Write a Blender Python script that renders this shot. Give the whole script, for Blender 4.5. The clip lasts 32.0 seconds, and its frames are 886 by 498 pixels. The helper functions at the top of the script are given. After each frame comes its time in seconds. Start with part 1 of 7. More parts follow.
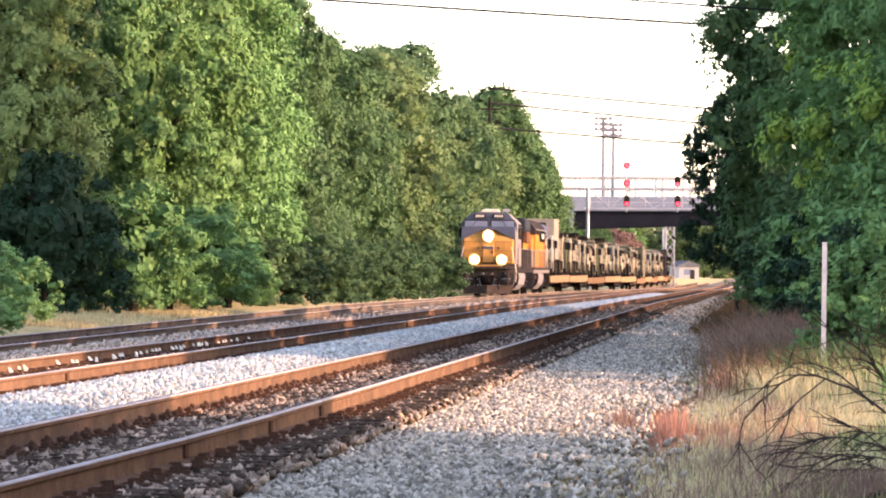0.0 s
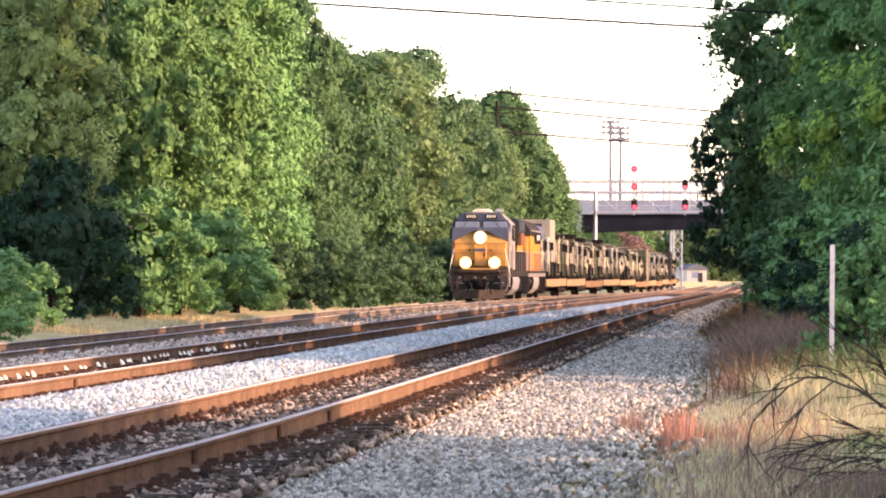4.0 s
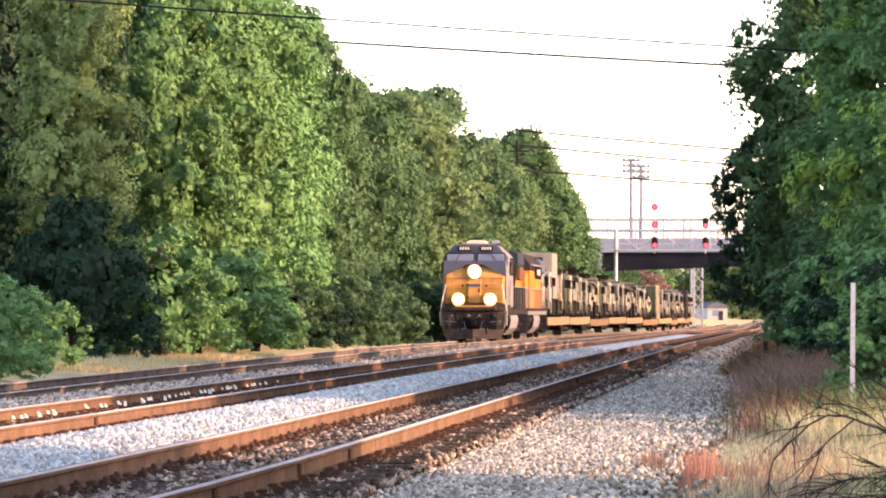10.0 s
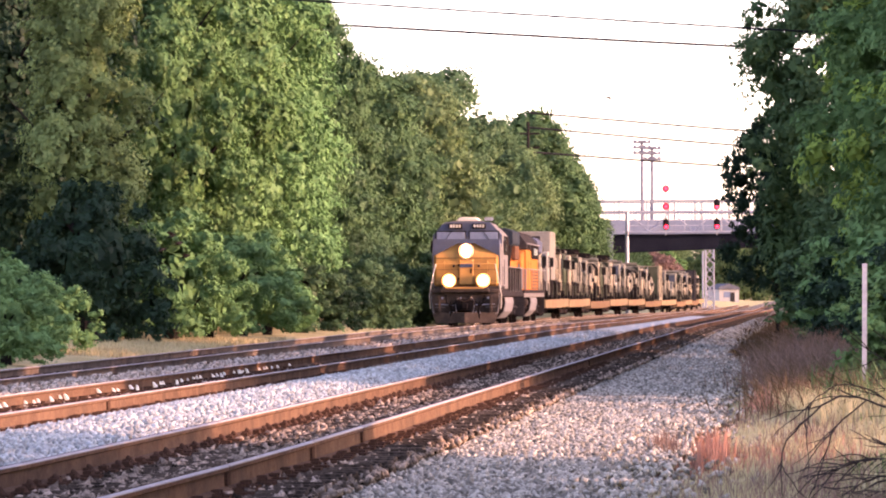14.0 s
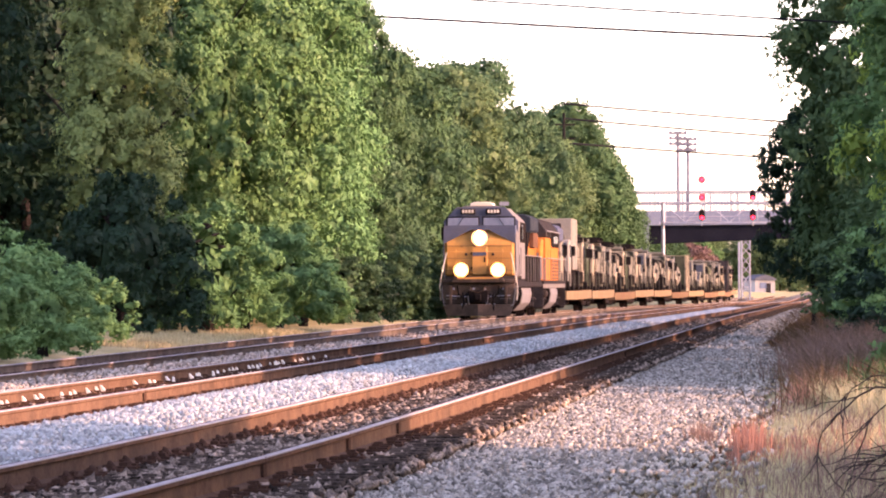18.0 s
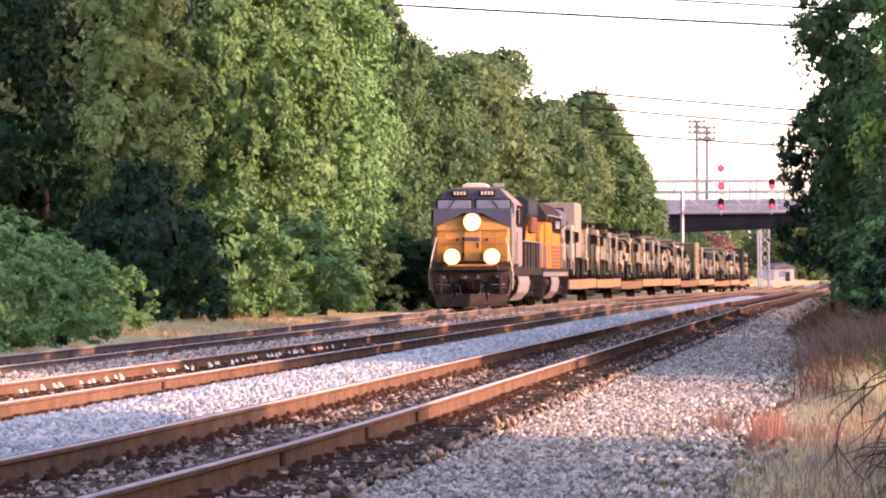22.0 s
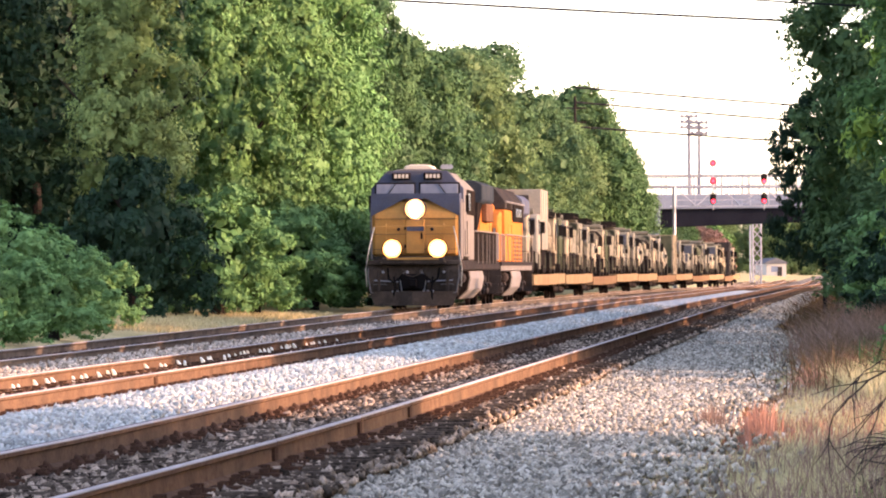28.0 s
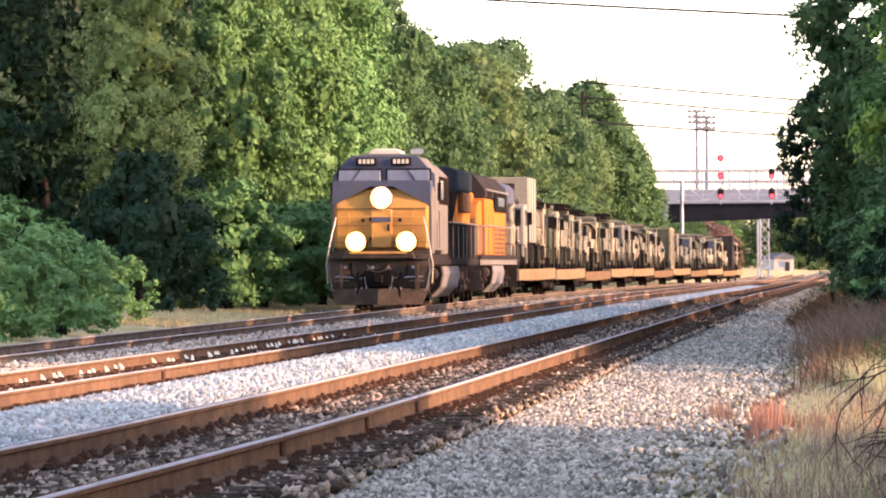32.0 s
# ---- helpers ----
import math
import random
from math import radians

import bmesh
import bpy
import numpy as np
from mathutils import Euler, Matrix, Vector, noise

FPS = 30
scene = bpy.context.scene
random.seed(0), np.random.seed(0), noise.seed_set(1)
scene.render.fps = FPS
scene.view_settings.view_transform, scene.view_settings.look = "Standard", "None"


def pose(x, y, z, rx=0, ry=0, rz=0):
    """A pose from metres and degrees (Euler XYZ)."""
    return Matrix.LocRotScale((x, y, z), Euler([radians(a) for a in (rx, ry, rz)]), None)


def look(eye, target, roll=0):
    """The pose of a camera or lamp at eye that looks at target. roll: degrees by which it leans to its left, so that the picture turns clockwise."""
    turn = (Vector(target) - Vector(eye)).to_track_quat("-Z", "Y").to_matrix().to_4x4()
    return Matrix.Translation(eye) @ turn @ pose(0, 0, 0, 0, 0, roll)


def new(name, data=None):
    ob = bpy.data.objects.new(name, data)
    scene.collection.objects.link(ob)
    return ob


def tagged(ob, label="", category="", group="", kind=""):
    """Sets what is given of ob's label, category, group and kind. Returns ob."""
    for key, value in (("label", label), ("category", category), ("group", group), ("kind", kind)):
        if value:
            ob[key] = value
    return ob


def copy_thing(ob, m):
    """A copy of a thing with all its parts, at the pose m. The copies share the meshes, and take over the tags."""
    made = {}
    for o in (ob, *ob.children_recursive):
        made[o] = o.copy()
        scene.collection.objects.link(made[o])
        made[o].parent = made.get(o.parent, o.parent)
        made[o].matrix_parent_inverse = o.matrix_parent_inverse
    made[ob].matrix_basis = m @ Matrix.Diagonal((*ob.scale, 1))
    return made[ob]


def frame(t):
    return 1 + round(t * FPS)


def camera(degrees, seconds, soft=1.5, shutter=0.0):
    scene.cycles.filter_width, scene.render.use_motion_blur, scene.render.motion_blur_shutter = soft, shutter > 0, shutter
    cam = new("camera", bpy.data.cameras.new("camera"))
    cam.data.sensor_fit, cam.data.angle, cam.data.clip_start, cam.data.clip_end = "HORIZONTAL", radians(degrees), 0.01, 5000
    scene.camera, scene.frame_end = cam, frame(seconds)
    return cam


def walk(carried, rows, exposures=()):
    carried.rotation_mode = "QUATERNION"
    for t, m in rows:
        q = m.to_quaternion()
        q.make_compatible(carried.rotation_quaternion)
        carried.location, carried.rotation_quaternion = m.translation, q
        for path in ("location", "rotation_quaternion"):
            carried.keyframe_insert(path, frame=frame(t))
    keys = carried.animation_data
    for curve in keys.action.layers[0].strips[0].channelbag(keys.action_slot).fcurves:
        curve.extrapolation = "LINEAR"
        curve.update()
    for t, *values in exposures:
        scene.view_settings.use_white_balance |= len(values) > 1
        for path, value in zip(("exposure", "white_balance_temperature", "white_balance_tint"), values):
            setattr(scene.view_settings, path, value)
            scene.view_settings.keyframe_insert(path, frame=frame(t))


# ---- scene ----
# World: x to the right, y along the line of sight, z up from the rail tops of the nearest track.
EYE = Vector((0.0, 0.0, 1.19))
cam = camera(9.957, 32.0, soft=2.0)
# seconds, aim to the side and up (mm per metre), lean in degrees
AIM = [
    (0, 18.571, 3.640, 0.31), (0.5, 17.765, 2.230, 0.44), (1, 19.209, 0.824, 0.65),
    (1.5, 20.125, -0.824, 0.21), (2, 21.354, 0.918, -0.39), (2.5, 19.388, 3.666, -0.39),
    (4.5, 16.978, 5.011, 0.12), (5, 18.437, 9.561, 0.03), (5.5, 19.907, 10.551, 0.04),
    (6, 20.910, 8.772, 0.09), (6.5, 19.794, 6.905, 0.07), (7, 14.919, 7.139, -0.01),
    (7.5, 14.492, 8.839, 0.03), (8, 14.816, 7.288, 0.06), (8.5, 12.739, 5.659, 0.13),
    (9, 12.132, 4.458, 0.02), (9.5, 11.554, 9.037, -0.01), (10, 13.016, 11.972, 0.03),
    (10.5, 15.841, 7.986, -0.10), (11, 16.496, 7.635, -0.10), (11.5, 14.375, 11.064, -0.07),
    (12, 13.581, 12.346, -0.03), (12.5, 15.534, 13.252, -0.02), (13, 15.835, 11.477, -0.05),
    (13.5, 13.070, 9.258, -0.19), (14, 10.782, 8.582, -0.25), (14.5, 11.133, 7.804, -0.22),
    (16.5, 7.300, 7.669, -0.23), (17, 6.956, 7.753, -0.19), (17.5, 5.256, 7.095, -0.18),
    (18, 3.713, 6.886, -0.30), (18.5, 4.406, 6.906, -0.24), (19, 5.807, 6.073, -0.18),
    (19.5, 5.469, 6.584, -0.18), (20, 3.028, 7.916, -0.25), (20.5, 2.073, 6.139, -0.20),
    (21, 1.732, 2.781, -0.24), (21.5, 0.863, 3.324, -0.23), (22, -0.042, 4.676, -0.30),
    (22.5, 0.189, 3.491, -0.21), (23, 3.042, 4.457, -0.25), (23.5, 3.677, 1.780, -0.27),
    (24, 2.331, 1.070, -0.42), (24.5, 3.158, 1.559, -0.46), (25, 4.665, 0.892, -0.43),
    (25.5, 4.768, 0.438, -0.31), (27.5, 0.923, 3.083, -0.40), (28, 1.494, 3.687, -0.33),
    (28.5, 1.140, 4.002, -0.28), (29, -0.711, 5.886, -0.37), (29.5, -2.227, 6.824, -0.37),
    (30, -0.825, 5.121, -0.24), (30.5, -0.231, 3.851, -0.33), (31, -0.551, 4.648, -0.42),
    (31.5, -0.384, 3.315, -0.37), (32, -0.000, 2.667, -0.30),
]
walk(cam, [(t, look(EYE, EYE + Vector((a / 1000, 1, b / 1000)), roll)) for t, a, b, roll in AIM],
     [(0, 3.04, 7250, 35), (12.4, 3.0, 7250, 35), (12.9, 2.82, 7150, 53), (14.5, 2.82, 7150, 53), (16.5, 2.86, 7150, 53), (25.5, 2.86, 7150, 53), (27.5, 3.0, 7250, 36), (32, 3.0, 7250, 36)])

# ---- world and sun ----
SUN = Vector((0.93, -0.27, 0.235)).normalized()
world = bpy.data.worlds.new("sky")
scene.world = world
world.use_nodes = True
wn = world.node_tree.nodes
wn.clear()
sky = wn.new("ShaderNodeTexSky")
sky.sky_type, sky.sun_disc = "NISHITA", False
sky.sun_elevation = math.asin(SUN.z)
sky.sun_rotation = math.atan2(SUN.x, SUN.y)
sky.air_density, sky.dust_density, sky.ozone_density = 0.8, 0.8, 0.6
bg = wn.new("ShaderNodeBackground")
bg.inputs["Strength"].default_value = 0.15
wout = wn.new("ShaderNodeOutputWorld")
world.node_tree.links.new(sky.outputs["Color"], bg.inputs["Color"])
world.node_tree.links.new(bg.outputs["Background"], wout.inputs["Surface"])
sun_data = bpy.data.lights.new("sun", "SUN")
sun_data.energy, sun_data.angle, sun_data.color = 1.5, radians(1.0), (1.0, 0.66, 0.42)
sun = new("sun", sun_data)
sun.matrix_world = look(SUN * 300, (0, 0, 0))

# ---- materials ----
def rgb(c):
    return (c, c, c, 1) if isinstance(c, (int, float)) else (*c, 1)


def material(name, a, b, scale=3.0, fine=40.0, rough=0.8, metal=0.0, bump=0.3, dist=0.02, stain=None, stain_scale=0.6,
             stain_amount=0.5, island=0.0, objects=0.0, coat=0.0, spec=0.0):
    """Two colours mixed by coarse and fine noise, a third as stains, random tone by island or object, fine relief."""
    m = bpy.data.materials.new(name)
    m.use_nodes = True
    nt = m.node_tree
    n, link = nt.nodes, nt.links.new
    bsdf = n["Principled BSDF"]
    bsdf.inputs["Roughness"].default_value, bsdf.inputs["Metallic"].default_value = rough, metal
    bsdf.inputs["Specular IOR Level"].default_value = 0.5 if metal or coat else spec
    bsdf.inputs["Coat Weight"].default_value = coat
    co = n.new("ShaderNodeTexCoord")
    tex = []
    for s, d in ((scale, 5), (fine, 3)):
        t = n.new("ShaderNodeTexNoise")
        t.inputs["Scale"].default_value, t.inputs["Detail"].default_value = s, d
        link(co.outputs["Object"], t.inputs["Vector"])
        tex.append(t)
    add = n.new("ShaderNodeMath")
    add.operation = "ADD"
    link(tex[0].outputs["Fac"], add.inputs[0])
    link(tex[1].outputs["Fac"], add.inputs[1])
    ramp = n.new("ShaderNodeMapRange")
    ramp.inputs["From Min"].default_value, ramp.inputs["From Max"].default_value = 0.72, 1.28
    link(add.outputs[0], ramp.inputs["Value"])
    mix = n.new("ShaderNodeMix")
    mix.data_type = "RGBA"
    mix.inputs["A"].default_value, mix.inputs["B"].default_value = rgb(a), rgb(b)
    link(ramp.outputs["Result"], mix.inputs["Factor"])
    out = mix.outputs["Result"]
    if stain is not None:
        st = n.new("ShaderNodeTexNoise")
        st.inputs["Scale"].default_value, st.inputs["Detail"].default_value = stain_scale, 6
        link(co.outputs["Object"], st.inputs["Vector"])
        sr = n.new("ShaderNodeMapRange")
        sr.inputs["From Min"].default_value, sr.inputs["From Max"].default_value = 0.48, 0.68
        sr.inputs["To Max"].default_value = stain_amount
        link(st.outputs["Fac"], sr.inputs["Value"])
        sm = n.new("ShaderNodeMix")
        sm.data_type = "RGBA"
        link(sr.outputs["Result"], sm.inputs["Factor"])
        link(out, sm.inputs["A"])
        sm.inputs["B"].default_value = rgb(stain)
        out = sm.outputs["Result"]
    for amount, kind in ((island, "geo"), (objects, "ob")):
        if amount:
            src = n.new("ShaderNodeNewGeometry" if kind == "geo" else "ShaderNodeObjectInfo")
            mr = n.new("ShaderNodeMapRange")
            mr.inputs["To Min"].default_value, mr.inputs["To Max"].default_value = 1 - amount, 1 + amount
            link(src.outputs["Random Per Island" if kind == "geo" else "Random"], mr.inputs["Value"])
            hs = n.new("ShaderNodeHueSaturation")
            link(mr.outputs["Result"], hs.inputs["Value"])
            link(out, hs.inputs["Color"])
            out = hs.outputs["Color"]
    link(out, bsdf.inputs["Base Color"])
    if bump:
        bn = n.new("ShaderNodeBump")
        bn.inputs["Strength"].default_value, bn.inputs["Distance"].default_value = bump, dist
        link(tex[1].outputs["Fac"], bn.inputs["Height"])
        link(bn.outputs["Normal"], bsdf.inputs["Normal"])
    return m


def leaf_material(name, a, b, c, through_light=0.12, blue=1.65):
    """Leaves: tone by island, a share of the light passes through."""
    a, b, c = [(p[0] * 1.02, p[1], p[2] * blue) for p in (a, b, c)]
    m = bpy.data.materials.new(name)
    m.use_nodes = True
    nt = m.node_tree
    n, link = nt.nodes, nt.links.new
    n.clear()
    geo = n.new("ShaderNodeNewGeometry")
    ramp = n.new("ShaderNodeValToRGB")
    els = ramp.color_ramp.elements
    els[0].color, els[1].color = rgb([0.42 * (p + q) for p, q in zip(a, b)]), rgb([0.42 * (p + q) for p, q in zip(b, c)])
    els.new(0.55).color = rgb([0.84 * p for p in b])
    link(geo.outputs["Random Per Island"], ramp.inputs["Fac"])
    co = n.new("ShaderNodeTexCoord")
    big = n.new("ShaderNodeTexNoise")
    big.inputs["Scale"].default_value, big.inputs["Detail"].default_value = 0.8, 3
    link(co.outputs["Object"], big.inputs["Vector"])
    mr = n.new("ShaderNodeMapRange")
    mr.inputs["From Min"].default_value, mr.inputs["From Max"].default_value = 0.3, 0.7
    mr.inputs["To Min"].default_value, mr.inputs["To Max"].default_value = 0.78, 1.22
    link(big.outputs["Fac"], mr.inputs["Value"])
    hs = n.new("ShaderNodeHueSaturation")
    link(ramp.outputs["Color"], hs.inputs["Color"])
    link(mr.outputs["Result"], hs.inputs["Value"])
    dif = n.new("ShaderNodeBsdfDiffuse")
    tr = n.new("ShaderNodeBsdfTranslucent")
    gl = n.new("ShaderNodeBsdfGlossy")
    gl.inputs["Roughness"].default_value = 0.5
    gl.inputs["Color"].default_value = rgb(0.5)
    for s in (dif, tr):
        link(hs.outputs["Color"], s.inputs["Color"])
    m1 = n.new("ShaderNodeMixShader")
    m1.inputs["Fac"].default_value = through_light
    link(dif.outputs[0], m1.inputs[1])
    link(tr.outputs[0], m1.inputs[2])
    m2 = n.new("ShaderNodeMixShader")
    m2.inputs["Fac"].default_value = 0.012
    link(m1.outputs[0], m2.inputs[1])
    link(gl.outputs[0], m2.inputs[2])
    out = n.new("ShaderNodeOutputMaterial")
    link(m2.outputs[0], out.inputs["Surface"])
    return m


def glow(name, color, strength):
    m = bpy.data.materials.new(name)
    m.use_nodes = True
    b = m.node_tree.nodes["Principled BSDF"]
    b.inputs["Base Color"].default_value = rgb(color)
    b.inputs["Emission Color"].default_value = rgb(color)
    b.inputs["Emission Strength"].default_value = strength
    return m


M_SOIL = material("soil and short grass", (0.3, 0.25, 0.12), (0.42, 0.35, 0.18), 0.5, 9, 0.95, bump=0.8, dist=0.05, stain=(0.24, 0.21, 0.085), stain_scale=0.6, stain_amount=0.8)
M_APRON = material("grey gravel", (0.045, 0.041, 0.033), (0.29, 0.266, 0.208), 14, 30, 0.9, bump=1.0, dist=0.06, stain=(0.29, 0.257, 0.205), stain_scale=0.3, stain_amount=0.5)
M_WHITE_BALLAST = material("fresh pale ballast", (0.28, 0.295, 0.268), (0.462, 0.485, 0.44), 14, 30, 0.9, bump=1.0, dist=0.06)
M_OLD_BALLAST = material("oily brown ballast", (0.045, 0.035, 0.027), (0.165, 0.13, 0.103), 12, 28, 0.9, bump=1.0, dist=0.06, stain=(0.05, 0.04, 0.035), stain_scale=0.5, stain_amount=0.6)
M_MID_BALLAST = material("dusty brown ballast", (0.11, 0.09, 0.068), (0.24, 0.2, 0.153), 12, 28, 0.9, bump=1.0, dist=0.06, stain=(0.09, 0.07, 0.06), stain_scale=0.4, stain_amount=0.5)
M_STONE_M = material("dusty tan stone", (0.215, 0.182, 0.138), (0.385, 0.33, 0.254), 8, 60, 0.9, bump=0.3, island=0.5)
M_STONE_W = material("pale crushed stone", (0.232, 0.25, 0.226), (0.338, 0.362, 0.328), 8, 60, 0.9, bump=0.3, island=0.4)
M_STONE_G = material("grey crushed stone", (0.17, 0.157, 0.12), (0.345, 0.318, 0.243), 8, 60, 0.9, bump=0.3, island=0.68)
M_STONE_B = material("brown oily stone", (0.065, 0.05, 0.036), (0.27, 0.213, 0.153), 8, 60, 0.85, bump=0.3, island=0.95)
M_RAIL = material("rusty rail steel", (0.078, 0.048, 0.031), (0.14, 0.087, 0.055), 3, 30, 0.7, 0.0, 0.2, 0.004, stain=(0.055, 0.039, 0.028), stain_scale=1.2, stain_amount=0.6)
M_RAIL_OLD = material("dull dirty rail steel", (0.085, 0.068, 0.052), (0.145, 0.116, 0.088), 3, 30, 0.7, 0.0, 0.2, 0.004, stain=(0.05, 0.038, 0.03), stain_scale=1.2, stain_amount=0.6)
M_RAIL_TOP = material("polished rail head with sky sheen in its colour", (0.26, 0.235, 0.215), (0.36, 0.33, 0.305), 2, 40, 0.5, 0.0, 0, 0.002)
M_TIE = material("creosoted timber", (0.018, 0.0135, 0.01), (0.085, 0.065, 0.046), 4, 30, 0.85, bump=0.6, dist=0.01, objects=0.4)
M_CLIP_S = material("pale clip insulator", (0.62, 0.58, 0.44), (0.7, 0.66, 0.52), 6, 50, 0.35, 0.0, 0.05, 0.003, coat=0.5)
M_CLIP = material("rusty clip steel", (0.03, 0.018, 0.013), (0.075, 0.042, 0.027), 6, 50, 0.7, 0.0, 0.2, 0.004)
M_BARK = material("grey brown bark", (0.01, 0.009, 0.008), (0.024, 0.021, 0.018), 6, 25, 0.95, bump=1.0, dist=0.03)
M_TWIG = material("dead grey wood", (0.022, 0.018, 0.016), (0.055, 0.044, 0.038), 8, 40, 0.9, bump=0.4, dist=0.004)
M_LEAF = leaf_material("sunny broad leaves", (0.058, 0.15, 0.03), (0.085, 0.2, 0.04), (0.125, 0.245, 0.055))
M_LEAF_B = leaf_material("blue green leaves", (0.075, 0.18, 0.048), (0.105, 0.235, 0.065), (0.145, 0.29, 0.085), blue=1.2)
M_LEAF_Y = leaf_material("yellowish leaves", (0.06, 0.148, 0.026), (0.085, 0.185, 0.035), (0.125, 0.222, 0.052))
M_LEAF_O = leaf_material("olive green leaves", (0.09, 0.15, 0.03), (0.125, 0.19, 0.037), (0.175, 0.235, 0.05))
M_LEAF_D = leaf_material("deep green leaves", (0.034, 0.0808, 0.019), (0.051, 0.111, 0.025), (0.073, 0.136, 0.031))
M_LEAF_R = leaf_material("mid green leaves", (0.05, 0.138, 0.028), (0.08, 0.19, 0.039), (0.122, 0.25, 0.053), 0.3, blue=1.6)
# Leaf green far below its own tone: the hollow's shade is in the colour.
M_LEAF_SHADE = leaf_material("green leaves darkened for shade", (0.009, 0.028, 0.009), (0.014, 0.039, 0.012), (0.022, 0.05, 0.016))
M_LEAF_U = leaf_material("rusty brown leaves", (0.12, 0.07, 0.035), (0.16, 0.1, 0.05), (0.17, 0.13, 0.06))
M_LEAF_M = leaf_material("dull green leaves", (0.038, 0.088, 0.022), (0.057, 0.118, 0.03), (0.084, 0.15, 0.04), 0.3)
M_LEAF_N = leaf_material("dull yellowish leaves", (0.068, 0.126, 0.028), (0.096, 0.162, 0.037), (0.13, 0.195, 0.05), 0.3)
# Brighter leaf colour that paints sunlight onto some lower boughs.
M_LEAF_SUNLIT = leaf_material("yellow green leaves coloured as sunlit", (0.14, 0.26, 0.035), (0.19, 0.33, 0.05), (0.25, 0.39, 0.07), 0.4, blue=1.2)
M_GRASS = leaf_material("dry straw grass", (0.315, 0.285, 0.125), (0.405, 0.36, 0.165), (0.48, 0.41, 0.2), 0.3, blue=1.15)
M_GRASS_R = leaf_material("reddish dry grass", (0.29, 0.135, 0.075), (0.36, 0.18, 0.1), (0.42, 0.25, 0.14), 0.3, blue=1.2)
M_GRASS_G = leaf_material("green grass", (0.22, 0.21, 0.06), (0.32, 0.275, 0.08), (0.42, 0.33, 0.12), 0.3, blue=1.7)
M_BRUSH = leaf_material("brown dead brush", (0.1, 0.065, 0.04), (0.19, 0.125, 0.075), (0.33, 0.23, 0.14), 0.3, blue=1.2)
M_BRUSH_D = leaf_material("dark dead brush", (0.045, 0.03, 0.015), (0.085, 0.058, 0.028), (0.15, 0.1, 0.05), 0.2, blue=1.0)
M_YELLOW = material("weathered yellow paint", (0.39, 0.19, 0.052), (0.47, 0.235, 0.068), 1.2, 20, 0.44, 0, 0.08, 0.005, stain=(0.2, 0.125, 0.055), stain_scale=1.4, stain_amount=0.6)
M_ORANGE = material("armour yellow paint", (0.29, 0.1, 0.022), (0.35, 0.125, 0.03), 1.2, 20, 0.42, 0, 0.08, 0.005, stain=(0.3, 0.12, 0.035), stain_scale=1.2, stain_amount=0.5)
M_NAVY = material("dark blue grey paint", (0.045, 0.056, 0.082), (0.07, 0.08, 0.108), 1.2, 20, 0.45, 0, 0.08, 0.005, stain=(0.07, 0.063, 0.056), stain_scale=1.5, stain_amount=0.5)
M_GREY = material("dusty grey paint", (0.11, 0.103, 0.094), (0.15, 0.141, 0.128), 1.0, 18, 0.5, 0, 0.08, 0.005, stain=(0.12, 0.105, 0.09), stain_scale=1.1, stain_amount=0.5)
M_PALE = material("pale grey steel", (0.115, 0.112, 0.108), (0.155, 0.15, 0.145), 1.0, 18, 0.5, 0, 0.08, 0.005, stain=(0.14, 0.125, 0.11), stain_scale=1.5, stain_amount=0.5)
M_PILOT = material("dirty brown black steel", (0.034, 0.026, 0.02), (0.06, 0.046, 0.036), 1.5, 20, 0.75, 0, 0.2, 0.006, stain=(0.11, 0.075, 0.052), stain_scale=2.6, stain_amount=0.6)
M_BLACK = material("grimy black steel", (0.006, 0.0055, 0.0055), (0.014, 0.012, 0.011), 2, 25, 0.7, 0.0, 0.15, 0.006, stain=(0.03, 0.022, 0.017), stain_scale=1.5, stain_amount=0.5)
M_DARK = material("dark painted steel", (0.016, 0.0155, 0.016), (0.032, 0.03, 0.03), 2, 25, 0.55, 0, 0.1, 0.005, stain=(0.045, 0.032, 0.025), stain_scale=1.2, stain_amount=0.6)
M_GLASS = material("dim window glass", (0.1, 0.125, 0.17), (0.14, 0.165, 0.21), 0.5, 5, 0.15, 0.0, 0, spec=0.15)
M_DIM_GLASS = material("dark window glass", (0.03, 0.036, 0.045), (0.05, 0.058, 0.07), 0.5, 5, 0.15, 0.0, 0, spec=0.02)
M_STEEL_D = material("dull weathered steel", (0.1, 0.105, 0.125), (0.15, 0.157, 0.18), 2, 30, 0.7, 0.0, 0.1, 0.003)
M_STEEL = material("galvanised steel", (0.2, 0.205, 0.22), (0.29, 0.295, 0.31), 2, 30, 0.5, 0.4, 0.1, 0.003)
M_FENCE = material("pale weathered zinc", (0.125, 0.13, 0.145), (0.165, 0.17, 0.185), 2, 30, 0.7, 0.0, 0.1, 0.003)
M_CONCRETE = material("weathered concrete", (0.105, 0.122, 0.15), (0.15, 0.17, 0.205), 0.4, 6, 0.9, bump=0.2, dist=0.02, stain=(0.13, 0.14, 0.165), stain_scale=0.2, stain_amount=0.6)
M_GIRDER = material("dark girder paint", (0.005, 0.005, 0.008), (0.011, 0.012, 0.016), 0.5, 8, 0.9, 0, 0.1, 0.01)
M_FLAT = material("sun-faded flatcar yellow", (0.135, 0.1, 0.056), (0.18, 0.136, 0.08), 0.8, 14, 0.6, 0, 0.15, 0.006, stain=(0.16, 0.085, 0.05), stain_scale=0.9, stain_amount=0.7)
M_FLAT_R = material("rusted flatcar paint", (0.1, 0.066, 0.038), (0.135, 0.092, 0.053), 0.8, 14, 0.7, 0, 0.15, 0.006, stain=(0.098, 0.056, 0.0385), stain_scale=0.9, stain_amount=0.7)
